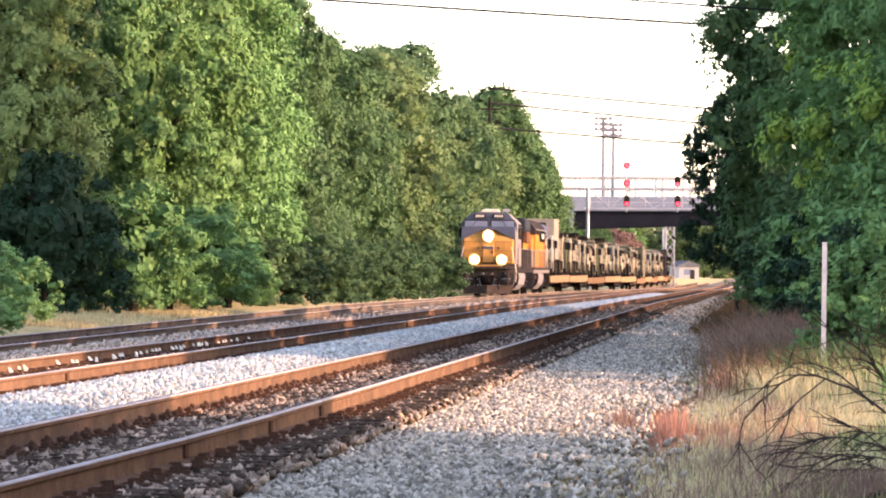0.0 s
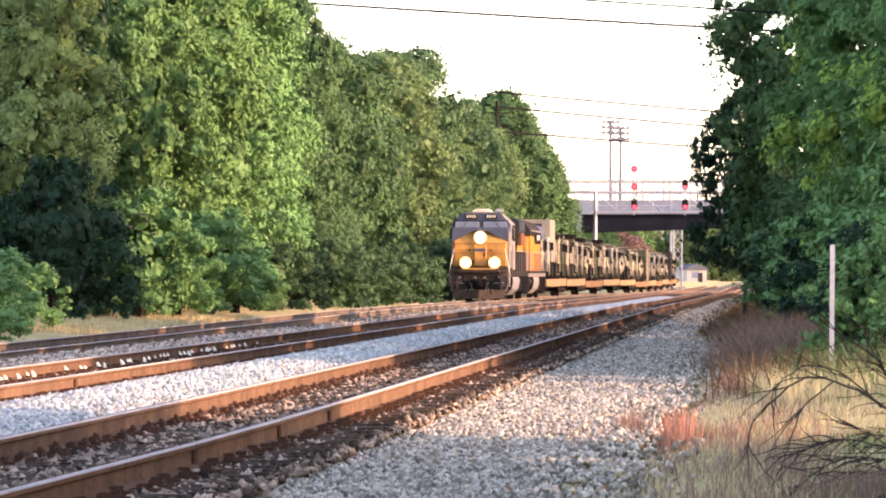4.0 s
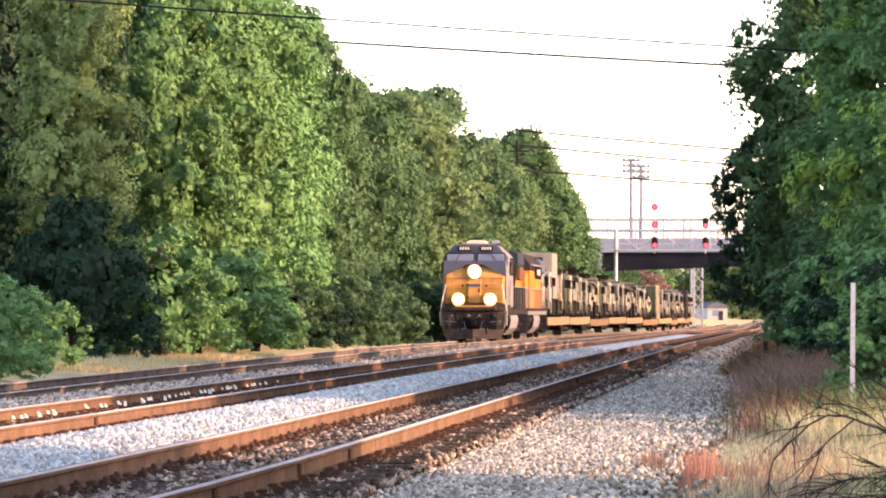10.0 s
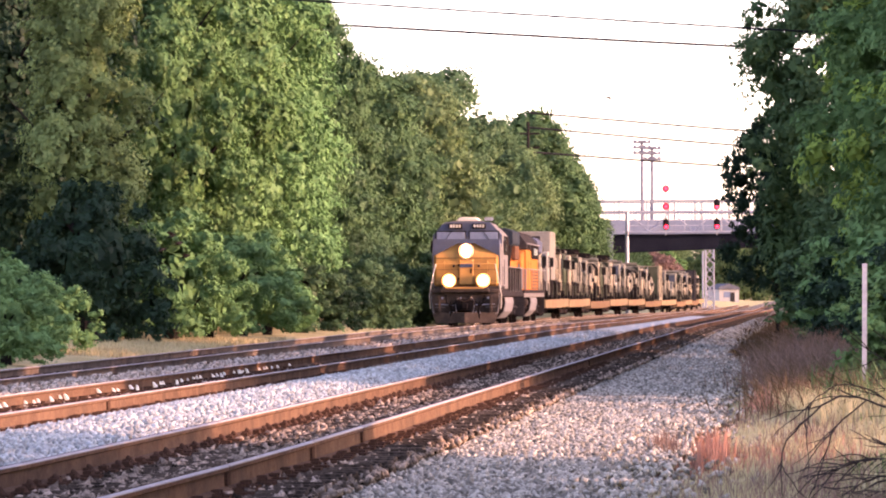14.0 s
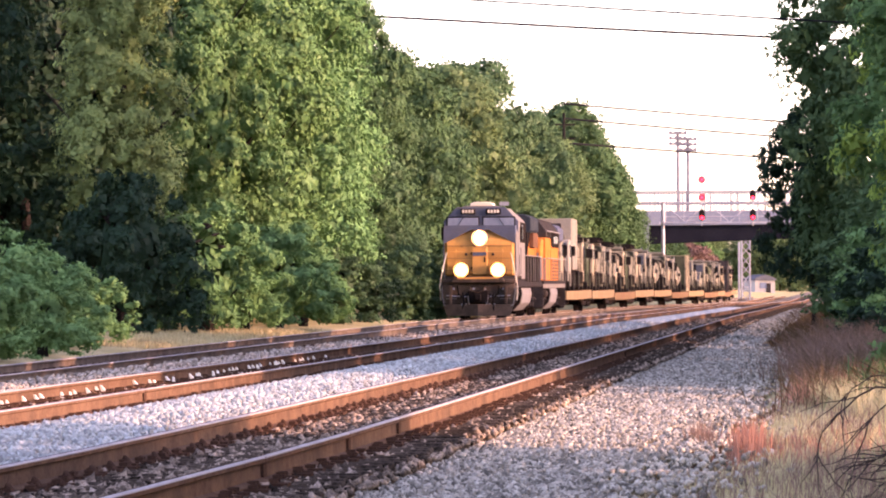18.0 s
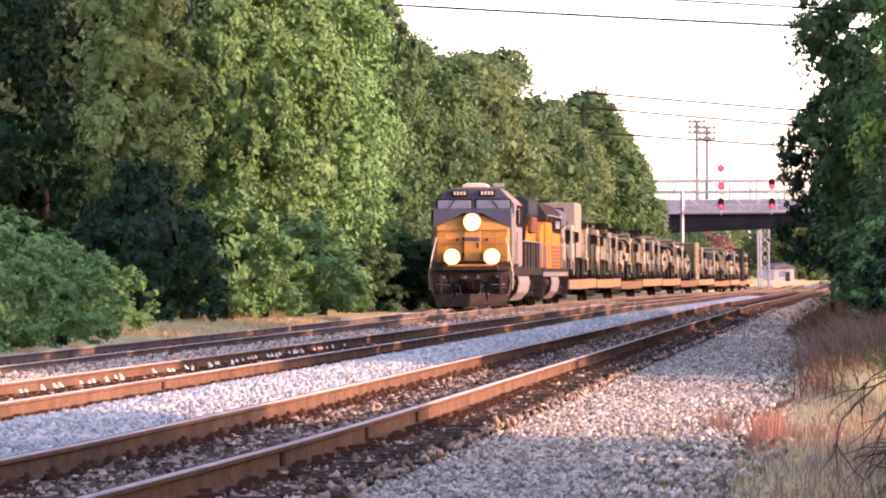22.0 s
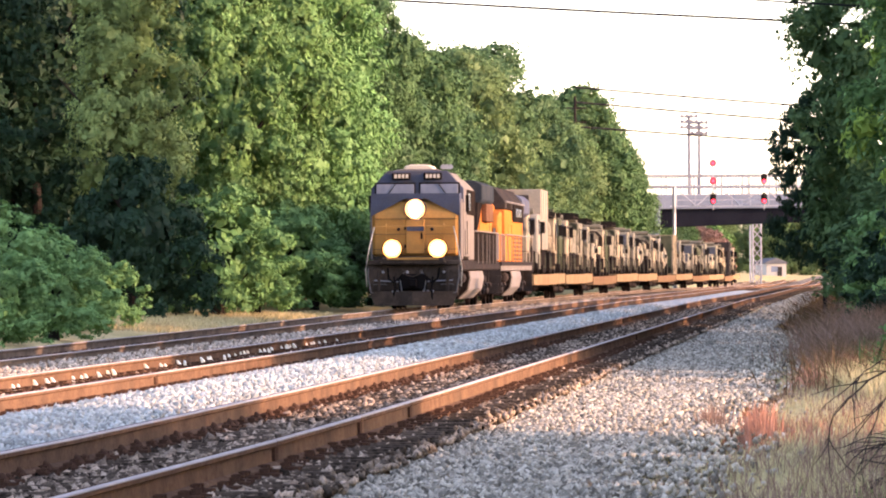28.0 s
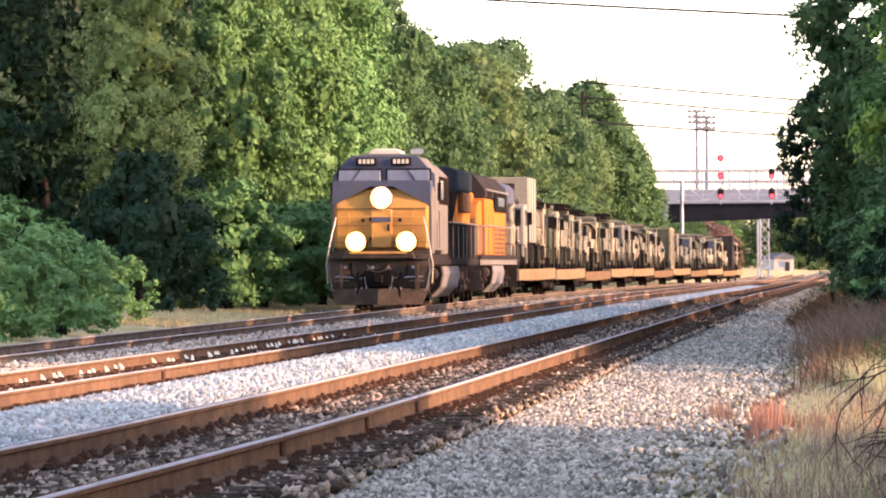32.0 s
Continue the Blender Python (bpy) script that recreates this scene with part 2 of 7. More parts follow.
M_DECK = material("worn deck planks", (0.12, 0.09, 0.07), (0.22, 0.17, 0.13), 2, 25, 0.85, bump=0.4, dist=0.01)
M_CAMO = material("camouflage paint", (0.105, 0.1, 0.078), (0.16, 0.148, 0.112), 2.2, 12, 0.7, 0, 0.1, 0.005, stain=(0.016, 0.021, 0.016), stain_scale=1.5, stain_amount=1.0)
M_SAND = material("sand coloured paint", (0.165, 0.14, 0.096), (0.23, 0.196, 0.136), 1.5, 12, 0.75, 0, 0.1, 0.005, stain=(0.035, 0.038, 0.03), stain_scale=1.4, stain_amount=0.95)
M_OLIVE = material("olive green paint", (0.028, 0.035, 0.022), (0.048, 0.055, 0.035), 1.5, 12, 0.7, 0, 0.1, 0.005, stain=(0.0975, 0.09, 0.06), stain_scale=1.0, stain_amount=0.5)
M_SHELTER = material("pale tan shelter paint", (0.15, 0.14, 0.115), (0.195, 0.182, 0.15), 1.0, 12, 0.7, 0, 0.1, 0.005, stain=(0.26, 0.22, 0.16), stain_scale=0.8, stain_amount=0.6)
M_CANVAS = material("faded canvas", (0.1, 0.092, 0.07), (0.15, 0.137, 0.104), 2, 30, 0.95, 0, 0.4, 0.01, stain=(0.05, 0.05, 0.036), stain_scale=0.8, stain_amount=0.8)
M_TYRE = material("dusty tyre rubber", (0.007, 0.007, 0.007), (0.018, 0.017, 0.016), 4, 40, 0.9, 0, 0.4, 0.01)
M_WHITE = material("white paint", (0.7, 0.7, 0.68), (0.8, 0.8, 0.78), 2, 20, 0.5, 0, 0.05, 0.003)
M_WALL = material("pale rendered wall", (0.27, 0.25, 0.22), (0.34, 0.315, 0.28), 0.3, 5, 0.9, bump=0.1)
M_ROOF = material("grey roofing", (0.07, 0.07, 0.075), (0.11, 0.11, 0.115), 0.5, 8, 0.85, bump=0.2)
M_WIRE = material("black cable", (0.009, 0.009, 0.01), (0.018, 0.018, 0.019), 1, 10, 0.7, bump=0)
M_LAMP = glow("lit headlamp", (1.0, 0.84, 0.6), 32.0)
M_BIRD = material("dark brown feathers", (0.02, 0.017, 0.015), (0.05, 0.042, 0.036), 30, 90, 0.8, 0, 0.2, 0.002)
M_CREAM = material("weathered cream paint", (0.42, 0.38, 0.29), (0.5, 0.455, 0.355), 1.5, 20, 0.6, 0, 0.1, 0.004)
M_TEAL = material("dark teal paint", (0.016, 0.021, 0.027), (0.026, 0.033, 0.04), 1.2, 20, 0.5, 0, 0.1, 0.005, stain=(0.05, 0.052, 0.05), stain_scale=1.5, stain_amount=0.5)
M_BROWN = material("dark brown grimy steel", (0.07, 0.035, 0.022), (0.11, 0.06, 0.036), 1.5, 20, 0.7, 0, 0.15, 0.005)
M_RUSTY = material("sooty orange paint", (0.22, 0.085, 0.025), (0.3, 0.12, 0.035), 1.5, 20, 0.6, 0, 0.15, 0.005)
M_STRIPE = material("faded red paint", (0.42, 0.1, 0.06), (0.5, 0.16, 0.1), 2, 20, 0.6, 0, 0.1, 0.005)
# Emissive orange that imitates the halo round the headlamps.
M_LAMP_HALO = glow("orange lamp halo", (1.0, 0.42, 0.1), 0.9)
M_RED = glow("lit red signal", (1.0, 0.025, 0.04), 1.1)
M_REDRING = material("red signal target", (0.6, 0.04, 0.05), (0.7, 0.06, 0.07), 3, 20, 0.4, 0, 0)

# ---- mesh helpers ----
class Geo:
    """A growing mesh of simple solids."""

    def __init__(self):
        self.v, self.f = [], []

    def add(self, v, f):
        k = len(self.v)
        self.v += [tuple(p) for p in v]
        self.f += [tuple(i + k for i in q) for q in f]
        return self

    def box(self, x0, x1, y0, y1, z0, z1):
        v = [(x, y, z) for z in (z0, z1) for y in (y0, y1) for x in (x0, x1)]
        return self.add(v, [(0, 2, 3, 1), (4, 5, 7, 6), (0, 1, 5, 4), (2, 6, 7, 3), (0, 4, 6, 2), (1, 3, 7, 5)])

    def prism(self, prof, axis, a, b):
        """A closed outline extruded along an axis: 'x' takes (y, z), 'y' takes (x, z), 'z' takes (x, y)."""
        put = {"x": lambda p, q, t: (t, p, q), "y": lambda p, q, t: (p, t, q), "z": lambda p, q, t: (p, q, t)}[axis]
        n = len(prof)
        v = [put(p, q, t) for t in (a, b) for p, q in prof]
        f = [tuple(range(n))[::-1], tuple(range(n, 2 * n))]
        f += [(i, (i + 1) % n, n + (i + 1) % n, n + i) for i in range(n)]
        return self.add(v, f)

    def rod(self, p0, p1, r0, r1=None, n=6, caps=True):
        p0, p1 = Vector(p0), Vector(p1)
        r1 = r0 if r1 is None else r1
        q = (p1 - p0).to_track_quat("Z", "Y")
        v = []
        for p, r in ((p0, r0), (p1, r1)):
            v += [p + q @ Vector((r * math.cos(2 * math.pi * i / n), r * math.sin(2 * math.pi * i / n), 0)) for i in range(n)]
        f = [(i, (i + 1) % n, n + (i + 1) % n, n + i) for i in range(n)]
        if caps:
            f += [tuple(range(n))[::-1], tuple(range(n, 2 * n))]
        return self.add(v, f)

    def path(self, pts, r, n=6, r_end=None):
        """One bent tube through the points."""
        pts = [Vector(p) for p in pts]
        r_end = r if r_end is None else r_end
        v, f = [], []
        for i, p in enumerate(pts):
            d = pts[min(i + 1, len(pts) - 1)] - pts[max(i - 1, 0)]
            q = d.to_track_quat("Z", "Y")
            rr = r + (r_end - r) * i / (len(pts) - 1)
            v += [p + q @ Vector((rr * math.cos(2 * math.pi * k / n), rr * math.sin(2 * math.pi * k / n), 0)) for k in range(n)]
        for i in range(len(pts) - 1):
            for k in range(n):
                f.append((i * n + k, i * n + (k + 1) % n, (i + 1) * n + (k + 1) % n, (i + 1) * n + k))
        f += [tuple(range(n))[::-1], tuple(range((len(pts) - 1) * n, len(pts) * n))]
        return self.add(v, f)

    def lathe(self, prof, origin=(0, 0, 0), axis="x", n=16):
        """(along, radius) pairs turned round an axis."""
        o = Vector(origin)
        rings = []
        v = []
        for a, r in prof:
            for i in range(n):
                c, s = r * math.cos(2 * math.pi * i / n), r * math.sin(2 * math.pi * i / n)
                v.append(o + Vector((a, c, s) if axis == "x" else (c, a, s) if axis == "y" else (c, s, a)))
        f = []
        for k in range(len(prof) - 1):
            for i in range(n):
                f.append((k * n + i, k * n + (i + 1) % n, (k + 1) * n + (i + 1) % n, (k + 1) * n + i))
        f += [tuple(range(n))[::-1], tuple(range((len(prof) - 1) * n, len(prof) * n))]
        return self.add(v, f)

    def mesh(self, name, mat, bevel=0.0):
        me = bpy.data.meshes.new(name)
        me.from_pydata(self.v, [], self.f)
        bm = bmesh.new()
        bm.from_mesh(me)
        bmesh.ops.recalc_face_normals(bm, faces=bm.faces)
        if bevel:
            bmesh.ops.bevel(bm, geom=bm.edges[:], offset=bevel, segments=1, affect="EDGES", clamp_overlap=True)
        bm.to_mesh(me)
        bm.free()
        me.materials.append(mat)
        return me


def fast_mesh(name, verts, faces, mat):
    """A mesh from numpy arrays; all faces have the same number of corners."""
    me = bpy.data.meshes.new(name)
    k = faces.shape[1]
    me.vertices.add(len(verts))
    me.vertices.foreach_set("co", verts.astype(np.float32).ravel())
    me.loops.add(faces.size)
    me.loops.foreach_set("vertex_index", faces.astype(np.int32).ravel())
    me.polygons.add(len(faces))
    me.polygons.foreach_set("loop_start", np.arange(0, faces.size, k, dtype=np.int32))
    me.update(calc_edges=True)
    me.materials.append(mat)
    return me


def part(name, geo, mat, parent, label="", bevel=0.0):
    """Links a mesh (or a Geo) as one part under its thing."""
    data = geo.mesh(name, mat, bevel) if isinstance(geo, Geo) else geo
    ob = new(name, data)
    ob.parent = parent
    return tagged(ob, label)


def thing(name, label, category, group="", kind="", at=None):
    ob = new(name)
    ob.empty_display_size = 0.3
    if at is not None:
        ob.matrix_basis = at
    return tagged(ob, label, category, group, kind)


# ---- the plan: three tracks side by side ----
def track_a(y):
    """The nearest track, which bends away a little close to the camera."""
    bend = 0.0006 * max(0.0, 44 - max(y, 20.0)) ** 2 + 0.0288 * max(0.0, 20 - y)
    return -4.78 + 0.083 * y - bend


def track_b(y):
    return -9.2 + 0.083 * y


def track_c(y):
    if y < 230:
        return -12.85 + 0.073 * y
    if y < 470:
        return -12.85 + 0.073 * y + 6.9e-5 * (y - 230) ** 2
    return 25.43 + 0.083 * (y - 470)


def sag(y):
    """The whole railway falls a little in the distance."""
    return np.interp(y, (185, 240, 300, 380, 490), (0, -0.12, -0.2, -0.33, -0.62))


TRACKS = ((track_a, 0.0), (track_b, -0.05), (track_c, -0.16))

# ---- ground ----
def lerp_profile(prof, u):
    return np.interp(u, [p[0] for p in prof], [p[1] for p in prof])


Y_ROWS = np.concatenate([np.arange(-160, 20, 12.0), np.arange(20, 120, 2.0), np.arange(120, 300, 5.0), np.arange(300, 760, 14.0),
                         np.array([800, 900, 1050, 1300, 1700, 2300, 3200.0])])


def rough_z(x, y, amp=1.0):
    p = Vector((x * 0.35, y * 0.35, 0.3))
    return amp * (0.06 * noise.noise(p) + 0.03 * noise.noise(p * 3.1))


def strip(name, label, left, right, z_of, mat, y0, y1, cols=10, rough=0.25, category="ground"):
    """A sheet along the tracks, from left(y) to right(y)."""
    ys = Y_ROWS[(Y_ROWS >= y0) & (Y_ROWS <= y1)]
    v, f = [], []
    for y in ys:
        a, b = left(y), right(y)
        for i in range(cols + 1):
            x = a + (b - a) * i / cols
            v.append((x, y, z_of(x, y, i / cols) + sag(y) + rough_z(x, y, rough)))
    w = cols + 1
    for r in range(len(ys) - 1):
        for i in range(cols):
            k = r * w + i
            f.append((k, k + 1, k + w + 1, k + w))
    me = fast_mesh(name, np.array(v), np.array(f), mat)
    me.polygons.foreach_set("use_smooth", np.ones(len(f), dtype=bool))
    return tagged(new(name, me), label, category, kind="structure")


GROUND_U = [(-1500, 2), (-60, 0.6), (-26, 0.1), (-15, -0.2), (-12.2, -0.3), (-9.6, -0.62), (3.4, -0.62), (4.0, -0.4), (6, -0.22),
            (10, -0.05), (16, 0.25), (40, 0.6), (1500, 2)]


def ground_z(x, y):
    return float(lerp_profile(GROUND_U, x - track_a(y)) + sag(y))


def build_ground():
    us = np.array([-1500, -600, -250, -120, -60, -40, -30, -26, -22, -19, -17, -15, -14, -13, -12.2, -11, -9.6, -5, 0, 3.4, 4, 4.5, 5, 5.5, 6,
                   6.7, 7.5, 8.5, 10, 12, 14, 16, 20, 28, 40, 60, 120, 250, 600, 1500.0])
    v, f = [], []
    for y in Y_ROWS:
        for u in us:
            x = u + track_a(y)
            far = 1 if abs(u) < 40 else 0
            v.append((x, y, ground_z(x, y) + rough_z(x, y, far)))
    w = len(us)
    for r in range(len(Y_ROWS) - 1):
        for i in range(w - 1):
            k = r * w + i
            f.append((k, k + 1, k + w + 1, k + w))
    me = fast_mesh("ground", np.array(v), np.array(f), M_SOIL)
    me.polygons.foreach_set("use_smooth", np.ones(len(f), dtype=bool))
    tagged(new("ground", me), "dry soil with patchy short grass beside the railway", "ground", kind="structure")


def apron_edge(y):
    return track_a(y) + float(np.interp(y, (84, 150, 300), (3.3, 2.7, 1.9))) + 0.3 * math.sin(y * 0.13) + 0.25 * math.sin(y * 0.41)


build_ground()
strip("pavement_gravel", "wide shoulder of grey crushed gravel beside the track", lambda y: track_a(y) + 0.9, apron_edge,
      lambda x, y, s: -0.3 - 0.06 * s, M_APRON, 0, 700)
strip("ballast_bed_1", "oily brown ballast under the nearest track", lambda y: track_a(y) - 1.15, lambda y: track_a(y) + 1.35,
      lambda x, y, s: -0.262 - (0.1 * max(0, s - 0.8) / 0.2), M_OLD_BALLAST, -160, 700, rough=0.1)
strip("ballast_strip", "fresh pale ballast heaped between two tracks", lambda y: track_b(y) + 0.95, lambda y: track_a(y) - 0.98,
      lambda x, y, s: -0.24 + 0.14 * math.sin(math.pi * min(1, s * 1.05)), M_WHITE_BALLAST, -160, 320, rough=0.15)
strip("ballast_bed_4", "dusty brown ballast between the tracks in the distance", lambda y: track_b(y) + 0.95, lambda y: track_a(y) - 0.98,
      lambda x, y, s: -0.3, M_MID_BALLAST, 300, 1050, rough=0.15)
strip("ballast_bed_2", "grey brown ballast under the middle track", lambda y: track_b(y) - 1.6, lambda y: track_b(y) + 1.1,
      lambda x, y, s: -0.265, M_MID_BALLAST, -160, 700, rough=0.1)
strip("ballast_bed_3", "dusty grey ballast under the far track", lambda y: track_c(y) - 1.9, lambda y: max(track_c(y) + 1.5, track_b(y) - 1.55),
      lambda x, y, s: -0.375 - 0.15 * max(0, 0.15 - s) / 0.15, M_MID_BALLAST, -160, 700, rough=0.15)


# ---- rails and sleepers ----
RAIL = [(-0.076, -0.18), (0.076, -0.18), (0.076, -0.165), (0.014, -0.145), (0.01, -0.05), (0.036, -0.038), (0.037, -0.008), (0.03, -0.002),
        (-0.03, -0.002), (-0.037, -0.008), (-0.036, -0.038), (-0.01, -0.05), (-0.014, -0.145), (-0.076, -0.165)]


def swept(name, prof, line, z, ys, mat):
    """An outline carried along a track line."""
    n = len(prof)
    v, f = [], []
    for y in ys:
        x = line(y)
        v += [(x + p, y, z + sag(y) + q) for p, q in prof]
    for r in range(len(ys) - 1):
        for i in range(n):
            j = (i + 1) % n
            f.append((r * n + i, r * n + j, (r + 1) * n + j, (r + 1) * n + i))
    f += [tuple(range(n))[::-1], tuple(range((len(ys) - 1) * n, len(ys) * n))]
    g = Geo()
    g.v, g.f = v, f
    return g.mesh(name, mat)


def rail_rows(a, b):
    return [a] + [float(y) for y in np.arange(math.ceil(a / 12) * 12 + 12, b - 1, 12)] + [b]


JOINTS = {0: (35.3, 40.9, 45.4, 92.0, 131.0), 1: (61.0, 118.0)}


def build_tracks():
    tie = Geo().box(-1.3, 1.3, -0.115, 0.115, -0.17, 0).mesh("sleeper", M_TIE, 0.012)
    plate = Geo()
    plate.box(-0.19, 0.19, -0.1, 0.1, 0.0, 0.02)
    for sx in (-1, 1):
        for sy in (-0.055, 0.055):
            plate.box(min(sx * 0.055, sx * 0.12), max(sx * 0.055, sx * 0.12), sy - 0.024, sy + 0.024, 0.025, 0.05)
    plate = plate.mesh("rail_fastening", M_CLIP)
    anchor = Geo().add([(0.06, -0.09, -0.02), (0.06, 0.09, -0.02), (0.17, 0.09, -0.02), (0.17, -0.09, -0.02), (0.08, -0.01, 0.085), (0.08, 0.02, 0.085), (0.11, 0.015, 0.075), (0.11, -0.01, 0.075)],
                       [(0, 1, 2, 3), (4, 5, 6, 7), (0, 1, 5, 4), (1, 2, 6, 5), (2, 3, 7, 6), (3, 0, 4, 7)]).mesh("rail_anchor", M_CLIP, 0.008)
    clip = Geo().add([(0.05, -0.034, -0.0), (0.05, 0.034, 0.0), (0.11, 0.034, 0.0), (0.11, -0.034, 0.0), (0.04, -0.014, 0.085), (0.04, 0.014, 0.085), (0.07, 0.014, 0.075), (0.07, -0.014, 0.075)],
                     [(0, 1, 2, 3), (4, 5, 6, 7), (0, 1, 5, 4), (1, 2, 6, 5), (2, 3, 7, 6), (3, 0, 4, 7)]).mesh("rail_clip", M_CLIP_S, 0.006)
    specs = ((0, "nearest track with rusty jointed rails on dark timber sleepers", 24, 700, 20, 150),
             (1, "middle track with rusty rails on timber sleepers", 34, 700, 40, 110),
             (2, "far track with dull rails that the train runs on", 60, 700, 70, 110))
    for k, label, y0, y1, near, count in specs:
        line, z = TRACKS[k]
        root = thing("track_%d" % (k + 1), label, "railway track", kind="structure")
        for side, off in ((0, -0.753), (1, 0.753)):
            cuts = [-160.0] + ([j for j in JOINTS.get(k, ())] if side == 1 else []) + [float(y1)]
            for a, b in zip(cuts, cuts[1:]):
                rows = rail_rows(a + 0.02, b - 0.02)
                part("rail", swept("rail", RAIL, lambda y: line(y) + off, z, rows, M_RAIL_OLD if k == 2 else M_RAIL), None, root)
                # Dark strip: rust and painted reflection of trees; pale strip: painted sky sheen.
                head = [(-0.028, -0.003), (-0.0042, -0.003), (-0.0042, 0.0012), (-0.026, 0.0012)]
                part("rail_crown", swept("rail_crown", head, lambda y: line(y) + off, z, rows, M_CLIP), M_CLIP, root, "dark rusty rail top with reflected trees painted in")
                head = [(-0.004, -0.003), (-0.004, 0.0014), (0.006, 0.0013), (0.016, 0.0009), (0.024, 0.0003), (0.0305, -0.0008), (0.036, -0.0045), (0.0392, -0.012), (0.036, -0.012)]
                me = swept("rail_head", head, lambda y: line(y) + off, z, rows, M_RAIL_TOP)
                me.polygons.foreach_set("use_smooth", np.ones(len(me.polygons), dtype=bool))
                part("rail_head", me, M_RAIL_TOP, root, "polished running surface, pale for sky sheen")
            for j in cuts[1:-1]:
                g = Geo()
                for s in (-1, 1):
                    g.box(s * 0.02 - 0.012, s * 0.02 + 0.012, -0.1, 0.1, -0.14, -0.05)
                ob = part("joint_bar", g, M_CLIP, root)
                ob.matrix_basis = pose(line(j) + off, j, z, 0, 0, -4.7)
        # sleepers: the nearest as pieces, the rest joined
        pitch = 0.52
        ys = [near + i * pitch for i in range(int((420 - near) / pitch))]
        rnd = random.Random(5 + k)
        rest_v, rest_f = [], []
        base_v = [(x, y, q) for q in (-0.17, 0) for y in (-0.115, 0.115) for x in (-1.3, 1.3)]
        base_f = [(0, 2, 3, 1), (4, 5, 7, 6), (0, 1, 5, 4), (2, 6, 7, 3), (0, 4, 6, 2), (1, 3, 7, 5)]
        for i, y in enumerate(ys):
            x, turn, dz = line(y) + rnd.uniform(-0.05, 0.05), -4.6 + rnd.uniform(-1.2, 1.2), -0.182 - rnd.uniform(0.0, 0.012) + sag(y)
            if i < count:
                ob = part("sleeper", tie, M_TIE, root)
                ob.matrix_basis = pose(x, y, z + dz, 0, 0, turn)
                for off in (-0.753, 0.753):
                    fo = part("rail_fastening", plate, M_CLIP, ob)
                    fo.matrix_basis = pose(off, 0, 0.0)
                if k == 0:
                    fo = part("rail_anchor", anchor, M_CLIP, ob)
                    fo.matrix_basis = pose(-0.753, 0.02 * (i % 3), -0.02 * (i % 2))
                if k == 1 and rnd.random() < 0.55:
                    fo = part("rail_clip", clip, M_CLIP_S, ob, "bright pale rail clip")
                    fo.matrix_basis = pose(-0.753, rnd.uniform(-0.08, 0.08), 0.02, rnd.uniform(-12, 12), rnd.uniform(-12, 12), 0)
            else:
                m = pose(x, y, z + dz, 0, 0, turn)
                b0 = len(rest_v)
                rest_v += [tuple(m @ Vector(p)) for p in base_v]
                rest_f += [tuple(q + b0 for q in face) for face in base_f]
        ob = part("sleepers_beyond", fast_mesh("sleepers_beyond", np.array(rest_v), np.array(rest_f), M_TIE), M_TIE, root)
        tagged(ob, kind="stuff")


build_tracks()


# ---- crushed stone ----
def scatter_stones(name, label, mat, n, place, size, seed):
    """Rough eight-sided stones; place(r1, r2) gives x, y and z for arrays of random numbers."""
    rng = np.random.default_rng(seed)
    x, y, z = place(rng.random(n), rng.random(n), rng)
    base = np.array([(1, 0, 0), (-1, 0, 0), (0, 1, 0), (0, -1, 0), (0, 0, 1), (0, 0, -1.0)])
    s = size * rng.uniform(0.6, 1.35, (n, 1, 1)) * rng.uniform(0.65, 1.2, (n, 1, 3))
    pts = base[None] * s + rng.normal(0, 0.2, (n, 6, 3)) * s
    ax = rng.normal(size=(n, 3))
    ax /= np.linalg.norm(ax, axis=1)[:, None]
    ang = rng.uniform(0, 6.28, n)
    c, si = np.cos(ang)[:, None, None], np.sin(ang)[:, None, None]
    cr = np.cross(np.repeat(ax[:, None], 6, 1), pts)
    dot = (pts * ax[:, None]).sum(2, keepdims=True)
    pts = pts * c + cr * si + ax[:, None] * dot * (1 - c)
    pts += np.stack([x, y, z + sag(y) + size * 0.25], 1)[:, None]
    tri = np.array([(0, 2, 4), (2, 1, 4), (1, 3, 4), (3, 0, 4), (2, 0, 5), (1, 2, 5), (3, 1, 5), (0, 3, 5)])
    faces = (tri[None] + 6 * np.arange(n)[:, None, None]).reshape(-1, 3)
    ob = new(name, fast_mesh(name, pts.reshape(-1, 3), faces, mat))
    return tagged(ob, label, "crushed stone", kind="stuff")


def near_rows(r, y0, y1):
    """More pieces close to the near end."""
    return y0 * (y1 / y0) ** r


def place_apron(a, b, rng):
    y = near_rows(a, 25, 120)
    s = b
    return -4.78 + 0.083 * y + 1.0 + s * (2.35 + 0.4 * rng.normal(size=len(y)) * (s > 0.8)), y, np.full(len(y), -0.315) - 0.04 * s


def place_white(a, b, rng):
    y = near_rows(a, 30, 170)
    lo, hi = -9.2 + 0.083 * y + 1.0, -4.78 + 0.083 * y - 0.9
    return lo + (hi - lo) * b, y, -0.24 + 0.14 * np.sin(np.pi * np.minimum(1, b * 1.05))


def place_cribs(a, b, rng):
    y = 20 + 180 * a ** 1.7
    i = np.floor((y - 20) / 0.52)
    y = 20 + (i + 0.5) * 0.52 + rng.uniform(-0.2, 0.2, len(y))
    u = -1.2 + 2.6 * b
    return -4.78 + 0.083 * y + u, y, -0.224 + rng.uniform(-0.014, 0.012, len(y)) - 0.05 * np.maximum(0, u - 0.8)


def place_middle(a, b, rng):
    y = near_rows(a, 40, 130)
    return -9.2 + 0.083 * y - 3.6 + 4.6 * b, y, np.full(len(y), -0.275)


